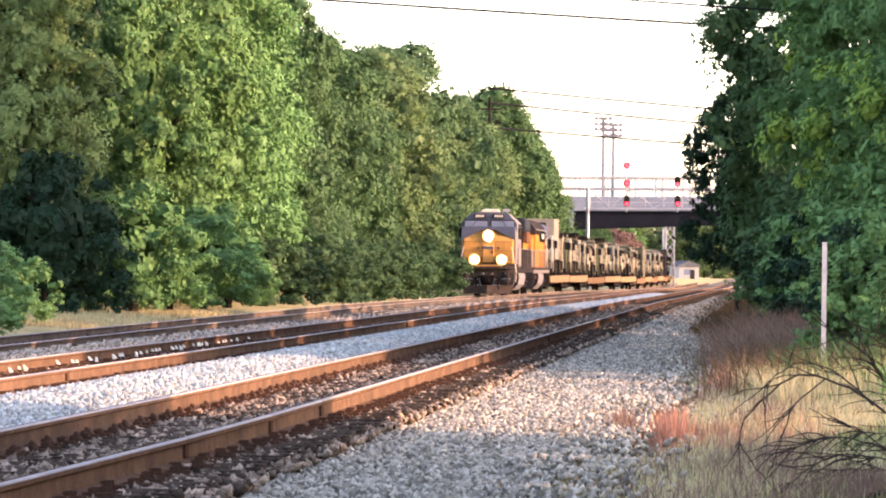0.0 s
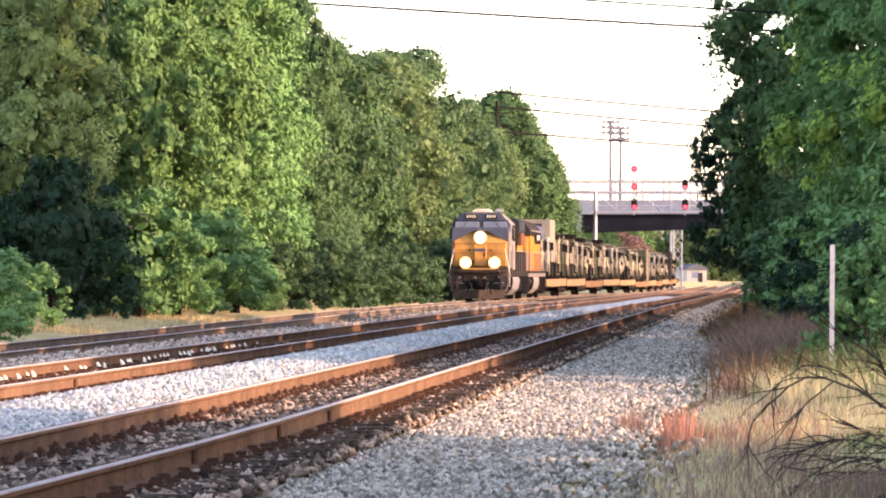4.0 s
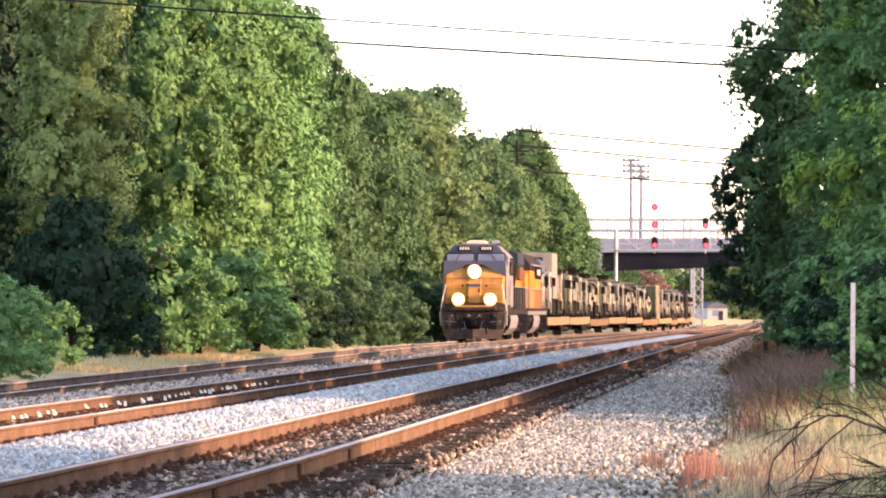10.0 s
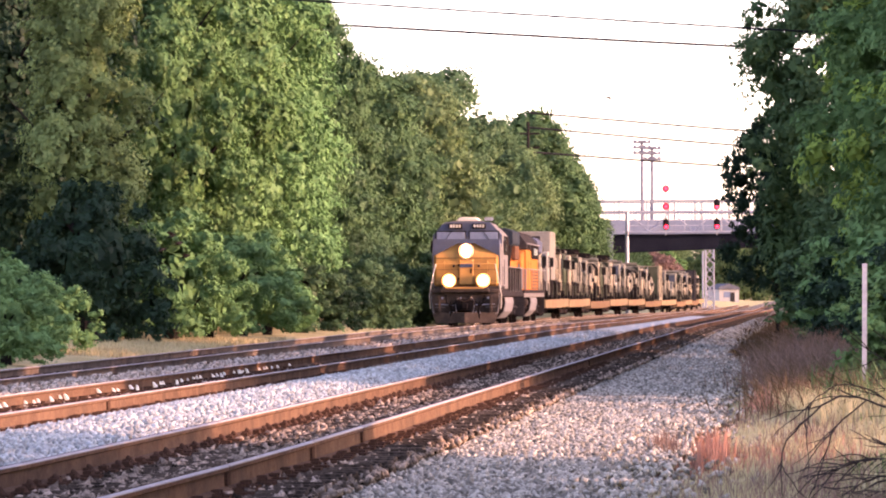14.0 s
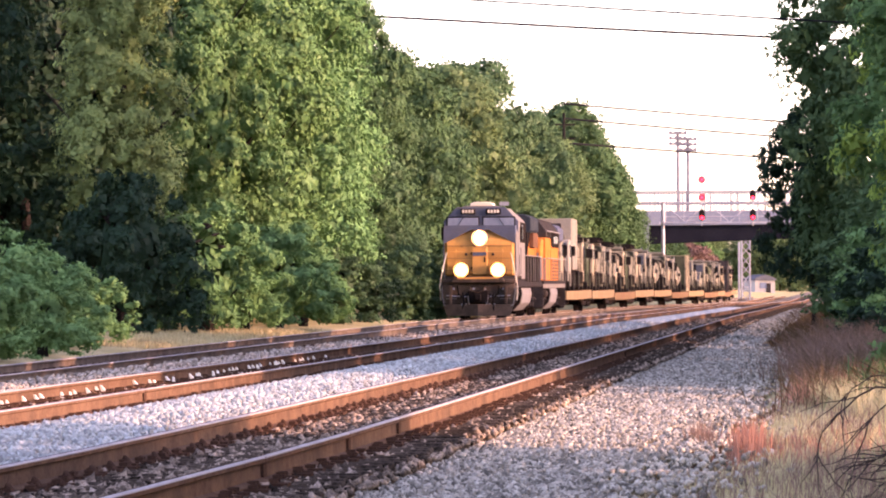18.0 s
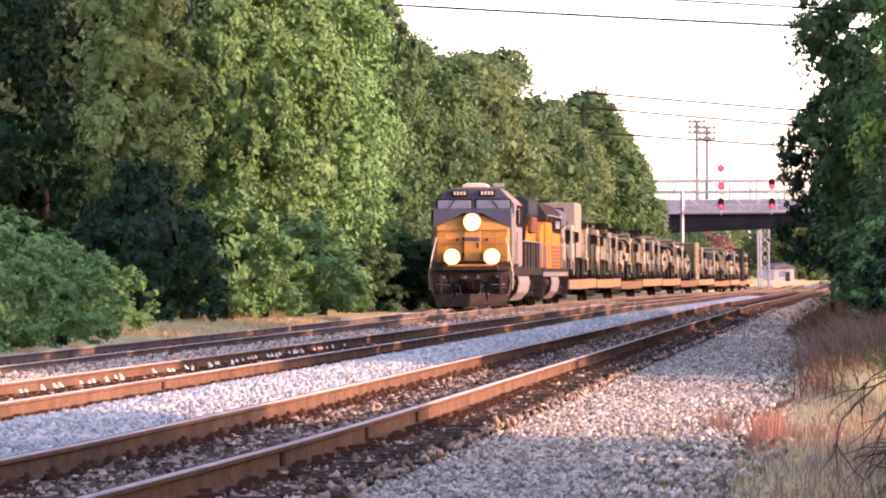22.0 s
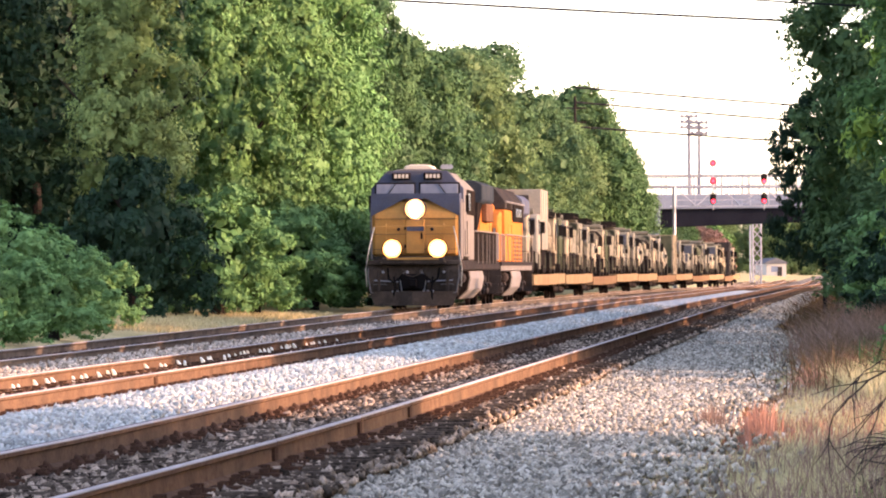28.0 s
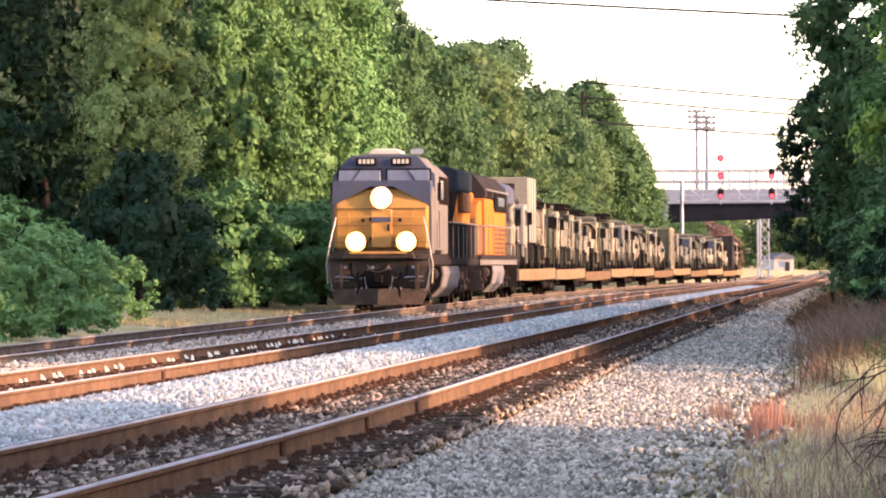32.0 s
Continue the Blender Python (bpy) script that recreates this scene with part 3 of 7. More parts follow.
scatter_stones("gravel", "loose grey crushed stones on the gravel shoulder", M_STONE_G, 34000, place_apron, 0.03, 1)
scatter_stones("far_gravel", "grey crushed stones along the far shoulder", M_STONE_G, 9000, lambda a, b, rng: (-4.78 + 0.083 * near_rows(a, 115, 330) + 1.0 + 1.7 * b, near_rows(a, 115, 330), -0.33 - 0.04 * b), 0.055, 6)
scatter_stones("far_ballast", "dusty tan stones along the far track", M_STONE_M, 12000, lambda a, b, rng: (-12.85 + 0.073 * near_rows(a, 70, 300) - 1.8 + 3.6 * b, near_rows(a, 70, 300), np.full(len(a), -0.385)), 0.05, 7)
scatter_stones("pale_ballast", "clean pale ballast stones between the tracks", M_STONE_W, 26000, place_white, 0.034, 2)
scatter_stones("crib_ballast", "dark oily stones between the sleepers", M_STONE_B, 36000, place_cribs, 0.04, 3)
scatter_stones("track_ballast", "dusty tan stones around the middle track", M_STONE_M, 10000, place_middle, 0.04, 4)

# ---- trees ----
def leaf_quads(rng, pos, d, size, up, droop, spread):
    m = len(pos)
    nrm = d + rng.normal(0, spread, (m, 3)) + np.array([0, 0, up])
    nrm /= np.linalg.norm(nrm, axis=1)[:, None]
    t = np.cross(nrm, rng.normal(size=(m, 3)))
    t /= np.linalg.norm(t, axis=1)[:, None]
    b = np.cross(nrm, t)
    b[:, 2] -= droop
    s = size * rng.uniform(0.5, 1.4, (m, 1))
    tip, base = pos + b * s * 0.62, pos - b * s * 0.5
    fold = nrm * s * 0.07
    l, r = pos + t * s * 0.46 - fold, pos - t * s * 0.46 - fold
    return np.stack([base, l, tip, r], 1)


def leaf_cloud(lobes, n, size, seed, droop=0.15, core=None):
    """Small leaves along the drooping sprays of each bough (centre, radii); core: a coarse dense inside (centre, radii, number)."""
    rng = np.random.default_rng(seed)
    C = np.array([c for c, r in lobes], float)
    R = np.array([r for c, r in lobes], float)
    out = C * np.array([1, 1, 0])
    out /= np.maximum(0.05, np.linalg.norm(out, axis=1))[:, None]
    out[:, 2] = 0.35
    area = R[:, 0] * R[:, 1] + R[:, 1] * R[:, 2] + R[:, 0] * R[:, 2]
    # sprays: a bough, a direction, a length and a sag each
    m = len(lobes) * 20
    bough = rng.choice(len(lobes), m, p=area / area.sum())
    D = rng.normal(size=(m, 3)) + out[bough] * 0.55
    D /= np.linalg.norm(D, axis=1)[:, None]
    length, sag = rng.uniform(0.65, 1.3, m), rng.uniform(-0.05, 0.25, m)
    which = rng.integers(0, m, int(n * 2.2))
    u = rng.uniform(0.25, 1.0, len(which)) ** 0.6 * length[which]
    lobe = bough[which]
    pos = C[lobe] + D[which] * R[lobe] * u[:, None]
    pos[:, 2] -= sag[which] * R[lobe, 0] * u * u
    pos += rng.normal(size=(len(which), 3)) * (R[lobe, :1] * (0.17 - 0.07 * u[:, None]))
    d = D[which]
    keep = (((d * out[lobe]).sum(1) > -0.3) | (d[:, 2] > 0.4)) & (pos[:, 2] > 0.03)
    for k in range(len(lobes)):
        e = (pos - C[k]) / R[k]
        keep &= ~(((e ** 2).sum(1) < 0.3) & (lobe != k))
    pos, d = pos[keep][:n], d[keep][:n]
    nrm = d + rng.normal(0, 0.45, d.shape) + np.array([0, 0, 0.4])
    nrm /= np.linalg.norm(nrm, axis=1)[:, None]
    t = np.cross(nrm, rng.normal(size=nrm.shape))
    t /= np.linalg.norm(t, axis=1)[:, None]
    b = np.cross(nrm, t)
    b[:, 2] -= droop
    s = size * rng.uniform(0.55, 1.4, (len(pos), 1))
    tri = np.stack([pos - b * s * 0.4 + t * s * 0.34, pos + b * s * 0.7, pos - b * s * 0.4 - t * s * 0.34], 1)
    # dense twigs and leaves inside each clump and at the heart of the crown
    k = 26
    dd = rng.normal(size=(len(C) * k, 3))
    dd /= np.linalg.norm(dd, axis=1)[:, None]
    w = np.repeat(np.arange(len(C)), k)
    pp = C[w] + dd * R[w] * 0.5
    pp[:, 2] = np.maximum(pp[:, 2], 0.1)
    q = leaf_quads(rng, pp, dd, R[w][:, :1] * 0.36, 0.0, 0.0, 0.3)
    if core is not None:
        c, rad, k = core
        dd = rng.normal(size=(k, 3))
        dd /= np.linalg.norm(dd, axis=1)[:, None]
        pp = np.array(c) + dd * np.array(rad) * rng.uniform(0.85, 1.0, (k, 1))
        pp[:, 2] = np.maximum(pp[:, 2], 0.2)
        big = 1.7 * math.sqrt(rad[0] * rad[2] * 12.6 / k)
        q = np.concatenate([q, leaf_quads(rng, pp, dd, big, 0.0, 0.1, 0.25)])
    f = np.array([(0, 1, 2), (0, 2, 3)])[None] + 4 * np.arange(len(q))[:, None, None]
    v = np.concatenate([q.reshape(-1, 3), tri.reshape(-1, 3)])
    f2 = np.arange(3 * len(tri)).reshape(-1, 3) + 4 * len(q)
    return v, np.concatenate([f.reshape(-1, 3), f2])


def tree_lobes(rng, h, r, low, n, bough):
    """Flat clumps of foliage, set apart and at uneven depths, over a lumpy crown that starts at the height low."""
    lobes = []
    p1, p2, p3 = (rng.uniform(0, 6.28) for i in range(3))
    for i in range(n):
        q = (i + rng.uniform(0, 1)) / n
        z = low + (h - low) * (0.02 + 0.94 * q)
        wide = r * min(1.0, 0.9 + 0.6 * q) * math.sqrt(max(0.02, 1 - max(0, (q - 0.42) / 0.6) ** 2))
        a = i * 2.39996 + rng.uniform(-0.35, 0.35)
        wide *= 1 + 0.13 * math.sin(3 * a + z * 0.9 + p1) + 0.1 * math.sin(2 * a - z * 1.7 + p2) + 0.06 * math.sin(5 * a + z * 2.3 + p3)
        rad = bough * rng.choice((0.55, 0.8, 1.0, 1.25, 1.5)) * rng.uniform(0.85, 1.15)
        d = max(0.0, wide - rad * 0.6) * rng.uniform(0.8, 1.03)
        lobes.append(((d * math.cos(a), d * math.sin(a), z + rng.uniform(-0.3, 0.3)), (rad, rad, rad * rng.uniform(0.5, 0.75))))
    lobes.append(((0, 0, h - bough), (bough * 1.2, bough * 1.2, bough)))
    return lobes


def trunk_geo(rng, h, low=0.0, lean=0.3, r=0.2):
    g = Geo()
    pts = [Vector((0, 0, -0.4))]
    for i in range(1, 6):
        pts.append(Vector((lean * rng.uniform(-1, 1) * i / 5, lean * rng.uniform(-1, 1) * i / 5, h * 0.82 * i / 5)))
    for i in range(5):
        g.rod(pts[i], pts[i + 1], r * (1 - i / 6), r * (1 - (i + 1) / 6), 8)
    for i in range(9):
        k = rng.randint(1, 4)
        a = rng.uniform(0, 6.28)
        ln = h * rng.uniform(0.14, 0.24)
        p = pts[k]
        if p.z < low * 0.9:
            continue
        mid = p + Vector((math.cos(a) * ln * 0.5, math.sin(a) * ln * 0.5, ln * 0.3))
        end = p + Vector((math.cos(a) * ln, math.sin(a) * ln, ln * 0.8))
        g.rod(p, mid, r * 0.4, r * 0.28, 6)
        g.rod(mid, end, r * 0.28, r * 0.08, 6)
    return g


KINDS = {}


def tree_kind(key, h, r, low, lobes, bough, leaves, size, mat, seed, core=900, lit_step=0):
    """The last argument: every how many boughs of the lower crown one carries a spray coloured as sunlit."""
    rng = random.Random(seed)
    mid = (h * 0.93 + low) / 2
    boughs = tree_lobes(rng, h, r, low, lobes, bough)
    v, f = leaf_cloud(boughs, leaves, size, seed, core=((0, 0, mid), (r * 0.42, r * 0.42, (h * 0.86 - low) * 0.46), core))
    sprays = None
    if lit_step:
        some = [((c[0] * 1.12, c[1] * 1.12, c[2]), tuple(0.85 * q for q in rad)) for c, rad in boughs if c[2] < h * 0.7][::lit_step]
        v2, f2 = leaf_cloud(some, len(some) * 190, size * 0.95, seed + 70)
        sprays = fast_mesh("young_leaves", v2, f2, M_LEAF_SUNLIT)
    KINDS[key] = (trunk_geo(rng, h, low).mesh("trunk", M_BARK), fast_mesh("crown", v, f, mat), h, sprays)


tree_kind("tall_a", 15, 3.5, 0.6, 105, 1.0, 54000, 0.17, M_LEAF, 11, 5000)
tree_kind("tall_b", 15, 3.4, 0.5, 115, 0.94, 54000, 0.17, M_LEAF, 12, 5000)
tree_kind("tall_y", 14, 3.3, 0.5, 105, 0.96, 52000, 0.17, M_LEAF_Y, 13, 5000)
tree_kind("high", 15, 4.6, 3.2, 125, 0.85, 18000, 0.22, M_LEAF_SHADE, 14, 5000)
tree_kind("olive", 15, 1.75, 3.4, 105, 0.74, 44000, 0.115, M_LEAF_O, 26, 5000)
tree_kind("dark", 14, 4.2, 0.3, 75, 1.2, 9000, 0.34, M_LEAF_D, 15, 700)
tree_kind("mid_a", 12, 3.8, 0.4, 80, 1.0, 17000, 0.2, M_LEAF_M, 16, 2000)
tree_kind("mid_b", 12, 3.6, 0.4, 80, 1.0, 17000, 0.2, M_LEAF_N, 17, 2000)
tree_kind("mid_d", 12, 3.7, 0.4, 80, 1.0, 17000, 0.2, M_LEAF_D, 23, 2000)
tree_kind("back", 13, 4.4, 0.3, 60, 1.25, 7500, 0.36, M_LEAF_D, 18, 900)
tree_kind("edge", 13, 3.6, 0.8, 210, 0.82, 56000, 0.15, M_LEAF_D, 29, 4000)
tree_kind("right", 12, 2.9, 0.8, 150, 0.62, 34000, 0.13, M_LEAF_R, 24, 3000, lit_step=4)
tree_kind("rust", 10, 3.4, 0.5, 70, 0.9, 7000, 0.35, M_LEAF_U, 31, 300)
tree_kind("bush_l", 3.0, 1.8, 0.1, 62, 0.38, 8000, 0.115, M_LEAF_B, 25, 500)
tree_kind("bush_a", 3.0, 1.7, 0.15, 58, 0.38, 8000, 0.115, M_LEAF, 20, 500)
tree_kind("bush_m", 3.0, 1.7, 0.15, 58, 0.38, 8000, 0.13, M_LEAF_M, 27, 500)
tree_kind("bush_b", 3.2, 1.8, 0.15, 55, 0.4, 7000, 0.13, M_LEAF_SHADE, 21, 500)
tree_kind("bush_y", 2.6, 1.5, 0.15, 55, 0.35, 8000, 0.11, M_LEAF_Y, 22, 450)


def plant(key, x, y, h, turn=0.0, wide=1.0, label="", group="", z=None):
    trunk, crown, h0, sprays = KINDS[key]
    bush = key.startswith("bush")
    root = thing("bush" if bush else "tree", label, "bush" if bush else "tree", group)
    root.matrix_basis = pose(x, y, ground_z(x, y) if z is None else z, 0, 0, turn)
    s = h / h0
    root.scale = (s * wide, s * wide, s)
    part("trunk", trunk, M_BARK, root)
    part("crown", crown, None, root)
    if sprays:
        part("young_leaves", sprays, None, root, "bright yellow green leaves coloured as sunlit")
    return root


def left_row():
    rnd = random.Random(3)
    heights = [(130, 17), (205, 16.0), (218, 15.0), (232, 12.6), (262, 12.8), (300, 14.4), (345, 14.0), (372, 14.4), (400, 15.2), (430, 14.6), (455, 13.6), (480, 11.8), (510, 11.2)]
    lab = {"tall_a": "tall broad-leaved tree draped in green vines", "tall_b": "tall leafy tree green down to the ground", "tall_y": "tall yellowish green tree in low sun",
           "mid_a": "medium green broad-leaved tree by the railway", "mid_b": "medium yellowish green tree by the railway", "dark": "deep green shaded tree behind the front row",
           "mid_d": "medium deep green tree by the railway", "back": "dense dark tree at the back of the wood"}
    y = 180.0
    while y < 505:
        h = float(np.interp(y, [a for a, b in heights], [b for a, b in heights])) * (rnd.uniform(0.88, 1.04) if y < 235 else rnd.uniform(0.88, 1.04) * (1 + 0.12 * math.sin(y / 8)))
        key = rnd.choice(["tall_a", "tall_b", "tall_y"]) if y < 235 else "mid_d" if y > 408 else rnd.choice(["mid_b", "mid_b", "mid_a"] if y > 292 else ["mid_a", "mid_d", "mid_a"])
        if 216 < y < 236:
            key = "edge"
        off = 7.0 + rnd.uniform(0.0, 1.2) if y < 215 else 8.4 + rnd.uniform(-0.7, 0.9)
        plant(key, track_c(y) - off, y, h, rnd.uniform(0, 360), rnd.uniform(0.92, 1.04) if y < 215 else rnd.uniform(0.8, 1.05), lab.get(key, "tall dark tree rising above its neighbours"), "trees along the railway")
        y += rnd.uniform(6.0, 8.0) if y < 260 else rnd.uniform(8, 11)
    y = 206.0
    while y < 500:
        h = float(np.interp(y, [a for a, b in heights], [b for a, b in heights])) * rnd.uniform(0.94, 1.06)
        key = "back"
        plant(key, track_c(y) - 15 + rnd.uniform(-1, 1), y + 5, h, rnd.uniform(0, 360), rnd.uniform(1.0, 1.2), lab[key], "trees behind the front row")
        y += rnd.uniform(9, 12) if y < 280 else rnd.uniform(15, 19)


left_row()
plant("tall_y", -7.2, 171, 14.5, 40, 0.8, "tall yellowish green tree in low sun", "trees along the railway")
plant("olive", -8.7, 146, 15.5, 160, 0.9, "tall olive green tree hung with vines", "trees along the railway")
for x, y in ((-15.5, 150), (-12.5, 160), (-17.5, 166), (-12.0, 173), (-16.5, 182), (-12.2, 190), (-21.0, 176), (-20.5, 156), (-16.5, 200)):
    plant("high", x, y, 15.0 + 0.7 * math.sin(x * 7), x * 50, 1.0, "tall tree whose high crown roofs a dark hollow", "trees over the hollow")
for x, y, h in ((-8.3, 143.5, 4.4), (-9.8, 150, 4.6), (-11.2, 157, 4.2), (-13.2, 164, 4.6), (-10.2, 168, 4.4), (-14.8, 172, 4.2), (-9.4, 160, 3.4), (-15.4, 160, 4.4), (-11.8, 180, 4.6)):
    plant("bush_b", x, y, h, x * 60, 0.9, "ivy clump in the hollow, its leaves coloured dark for shade", "undergrowth in the hollow")
for x, y in ((-14.0, 212), (-19.5, 208), (-25.0, 200), (-27.0, 184), (-27.0, 166)):
    plant("dark", x, y, 13, x * 31, 1.1, "deep green shaded tree behind the front row", "trees behind the front row")
plant("edge", -3.7, 243, 16, 80, 0.7, "tall dark tree rising above its neighbours", "trees along the railway")
for key, x, y, h, w, lab in (("bush_l", -10.4, 104, 2.6, 1.15, "bluish green bush beside the far track"), ("bush_l", -9.7, 112, 2.6, 1.15, "green bush beside the far track"),
                             ("bush_l", -9.0, 118, 2.2, 1.2, "green bush beside the far track"), ("bush_l", -8.3, 124, 1.7, 1.2, "dark green bush beside the far track"),
                             ("bush_l", -8.9, 102, 1.9, 1.2, "green bush beside the far track"), ("bush_l", -8.1, 108, 1.7, 1.2, "green bush beside the far track"), ("bush_l", -9.6, 97, 2.1, 1.2, "green bush beside the far track"), ("bush_l", -12.0, 116, 3.0, 1.2, "dark green bush beside the far track"), ("bush_l", -11.4, 100, 2.9, 1.2, "green bush beside the far track"),
                             ("bush_a", -6.5, 152, 3.7, 1.05, "bright green bush at the foot of the trees"), ("bush_a", -5.6, 158, 2.6, 1.0, "green bush at the foot of the trees"),
                             ("bush_a", -4.2, 176, 2.6, 1.1, "green bush at the foot of the trees"), ("bush_b", -2.2, 196, 2.4, 1.1, "green bush at the foot of the trees"), ("bush_a", -4.9, 168, 3.3, 1.2, "green bush at the foot of the trees"),
                             ("bush_m", -3.2, 186, 2.6, 1.2, "bright green bush at the foot of the trees"), ("bush_m", -1.2, 207, 2.8, 1.2, "green bush at the foot of the trees"),
                             ("bush_m", -0.3, 218, 2.4, 1.2, "green bush at the foot of the trees"), ("bush_m", 0.6, 230, 2.6, 1.2, "bright green bush at the foot of the trees"),
                             ("bush_m", 1.6, 244, 2.6, 1.3, "green bush at the foot of the trees"), ("bush_m", 2.8, 258, 2.6, 1.3, "green bush at the foot of the trees"),
                             ("bush_m", 4.4, 276, 2.6, 1.3, "green bush at the foot of the trees"), ("bush_b", -7.9, 147, 1.8, 0.9, "dark green bush at the foot of the trees")):
    plant(key, x, y, h, x * 40, w, lab, "bushes along the railway")
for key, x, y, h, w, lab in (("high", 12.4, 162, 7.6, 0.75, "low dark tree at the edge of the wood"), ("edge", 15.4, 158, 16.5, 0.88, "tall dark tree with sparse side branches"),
                             # Next two rows: unseen trees, added to shade the hollow and right-hand trees.
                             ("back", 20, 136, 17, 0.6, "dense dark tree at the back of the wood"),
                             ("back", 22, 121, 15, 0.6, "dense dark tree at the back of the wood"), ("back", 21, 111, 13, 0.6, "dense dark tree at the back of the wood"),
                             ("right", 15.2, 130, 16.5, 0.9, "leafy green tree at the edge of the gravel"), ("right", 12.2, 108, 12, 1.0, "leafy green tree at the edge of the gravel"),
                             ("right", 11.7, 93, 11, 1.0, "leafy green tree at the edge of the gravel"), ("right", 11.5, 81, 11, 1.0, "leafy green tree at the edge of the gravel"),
                             # Next nine rows: trees out of view, put there to block the sun.
                             ("back", 27, 129, 18, 0.8, "unseen tree added to shade the gravel and rails"),
                             ("back", 22, 77, 13, 0.9, "unseen tree added to shade the gravel and rails"), ("back", 22, 91, 13, 0.9, "unseen tree added to shade the gravel and rails"),
                             ("back", 23, 103, 13, 0.9, "unseen tree added to shade the gravel and rails"), ("back", 17, 23, 11, 0.9, "unseen tree added to shade the gravel and rails"),
                             ("back", 16, 10, 11, 0.9, "unseen tree added to shade the gravel and rails"),
                             ("back", 17.5, 98, 13, 1.0, "unseen tree added to shade the gravel and rails"), ("back", 18, 72, 12, 1.0, "unseen tree added to shade the gravel and rails"),
                             ("back", 18.5, 84, 9, 0.9, "unseen tree added to shade the gravel and rails"), ("back", 19, 108, 12, 0.9, "unseen tree added to shade the gravel and rails"),
                             ("back", 20, 71, 11, 0.9, "unseen tree added to shade the gravel and rails"), ("back", 13.5, 27, 10, 0.9, "unseen tree added to shade the gravel and rails"),
                             ("back", 16.5, 38, 11, 0.9, "unseen tree added to shade the gravel and rails"), ("back", 18.5, 29, 12, 0.9, "unseen tree added to shade the gravel and rails"), ("back", 18, 18, 12, 0.9, "unseen tree added to shade the gravel and rails"), ("back", 14.5, 34, 10, 0.8, "unseen tree added to shade the gravel and rails"), ("back", 14, 20, 11, 0.9, "unseen tree added to shade the gravel and rails"),
                             ("back", 13, 6, 11, 1.0, "unseen tree added to shade the gravel and rails"), ("back", 12, -8, 11, 1.0, "unseen tree added to shade the gravel and rails"),
                             ("bush_a", 12.2, 132, 3.0, 1.1, "green bush below the trees"), ("bush_b", 13.2, 148, 3.2, 1.1, "dark green bush below the trees"),
                             ("bush_b", 14.6, 160, 3.4, 1.1, "dark green bush below the trees"), ("bush_b", 11.2, 112, 3.0, 1.2, "dark green bush below the trees"),
                             ("bush_y", 10.6, 96, 2.6, 1.2, "bright green bush below the trees"), ("bush_y", 8.1, 69, 1.6, 1.2, "bright green bush behind the marker post"), ("bush_y", 7.9, 64, 1.1, 1.3, "bright green bush behind the marker post"), ("bush_y", 7.9, 74, 1.9, 1.1, "bright green bush behind the marker post"), ("bush_a", 8.9, 76, 2.6, 1.1, "green bush behind the marker post"),
                             ("bush_a", 10.6, 82, 2.6, 1.1, "green bush below the trees"), ("bush_a", 11.0, 90, 4.0, 1.1, "green bush below the trees"),
                             ("bush_y", 9.6, 77, 2.4, 1.2, "bright green bush below the trees"), ("bush_b", 10.4, 88, 2.4, 1.0, "dark green bush below the trees"),
                             ("bush_b", 8.9, 86, 2.2, 1.0, "dark green bush below the trees"), ("bush_b", 8.3, 78, 1.7, 1.0, "dark green bush below the trees"),
                             ("bush_a", 22, 232, 2.6, 1.2, "green bush beside the railway"), ("bush_b", 28, 300, 2.8, 1.4, "dark green bush beside the railway"),
                             ("bush_a", 36, 390, 3.0, 1.4, "green bush beside the railway")):
    plant(key, x, y, h, x * 37, w, lab, "growth beside the gravel")


# Added hidden belt: its height keeps sun off the ground, not the train.
rnd_hedge = random.Random(21)
for i in range(52):
    y = 120 + i * 5.8 + rnd_hedge.uniform(-1.5, 1.5)
    x = 0.088 * y + 1.2 + rnd_hedge.uniform(0, 1.6)
    plant("back", x, y, rnd_hedge.uniform(3.9, 4.7), i * 77, rnd_hedge.uniform(1.3, 1.7), "low tree added to shade the gravel and tracks", "belt of low trees")


# ---- grass, brush and dead branches ----
def blades(name, label, mat, n, place, h, w, seed, lean=0.35, category="grass"):
    """Bent thin blades; place(a, b, rng) gives x and y."""
    rng = np.random.default_rng(seed)
    x, y = place(rng.random(n), rng.random(n), rng)
    z = np.array([ground_z(a, b) + rough_z(a, b, 1) for a, b in zip(x, y)]) - 0.03
    hh = h * rng.uniform(0.45, 1.25, n)
    a = rng.uniform(0, 6.28, n)
    ln = np.abs(rng.normal(0, lean, n)) * hh
    b = rng.uniform(0, 6.28, n)
    side = np.stack([np.cos(b), np.sin(b), 0 * b], 1) * (w * rng.uniform(0.6, 1.4, n))[:, None]
    p0 = np.stack([x, y, z], 1)
    mid = p0 + np.stack([np.cos(a) * ln * 0.35, np.sin(a) * ln * 0.35, hh * 0.6], 1)
    tip = p0 + np.stack([np.cos(a) * ln, np.sin(a) * ln, hh], 1)
    v = np.stack([p0 - side, p0 + side, mid + side * 0.8, mid - side * 0.8, tip], 1).reshape(-1, 3)
    f = np.array([(0, 1, 2), (0, 2, 3), (3, 2, 4)])[None] + 5 * np.arange(n)[:, None, None]
    return tagged(new(name, fast_mesh(name, v, f.reshape(-1, 3), mat)), label, category, kind="stuff")


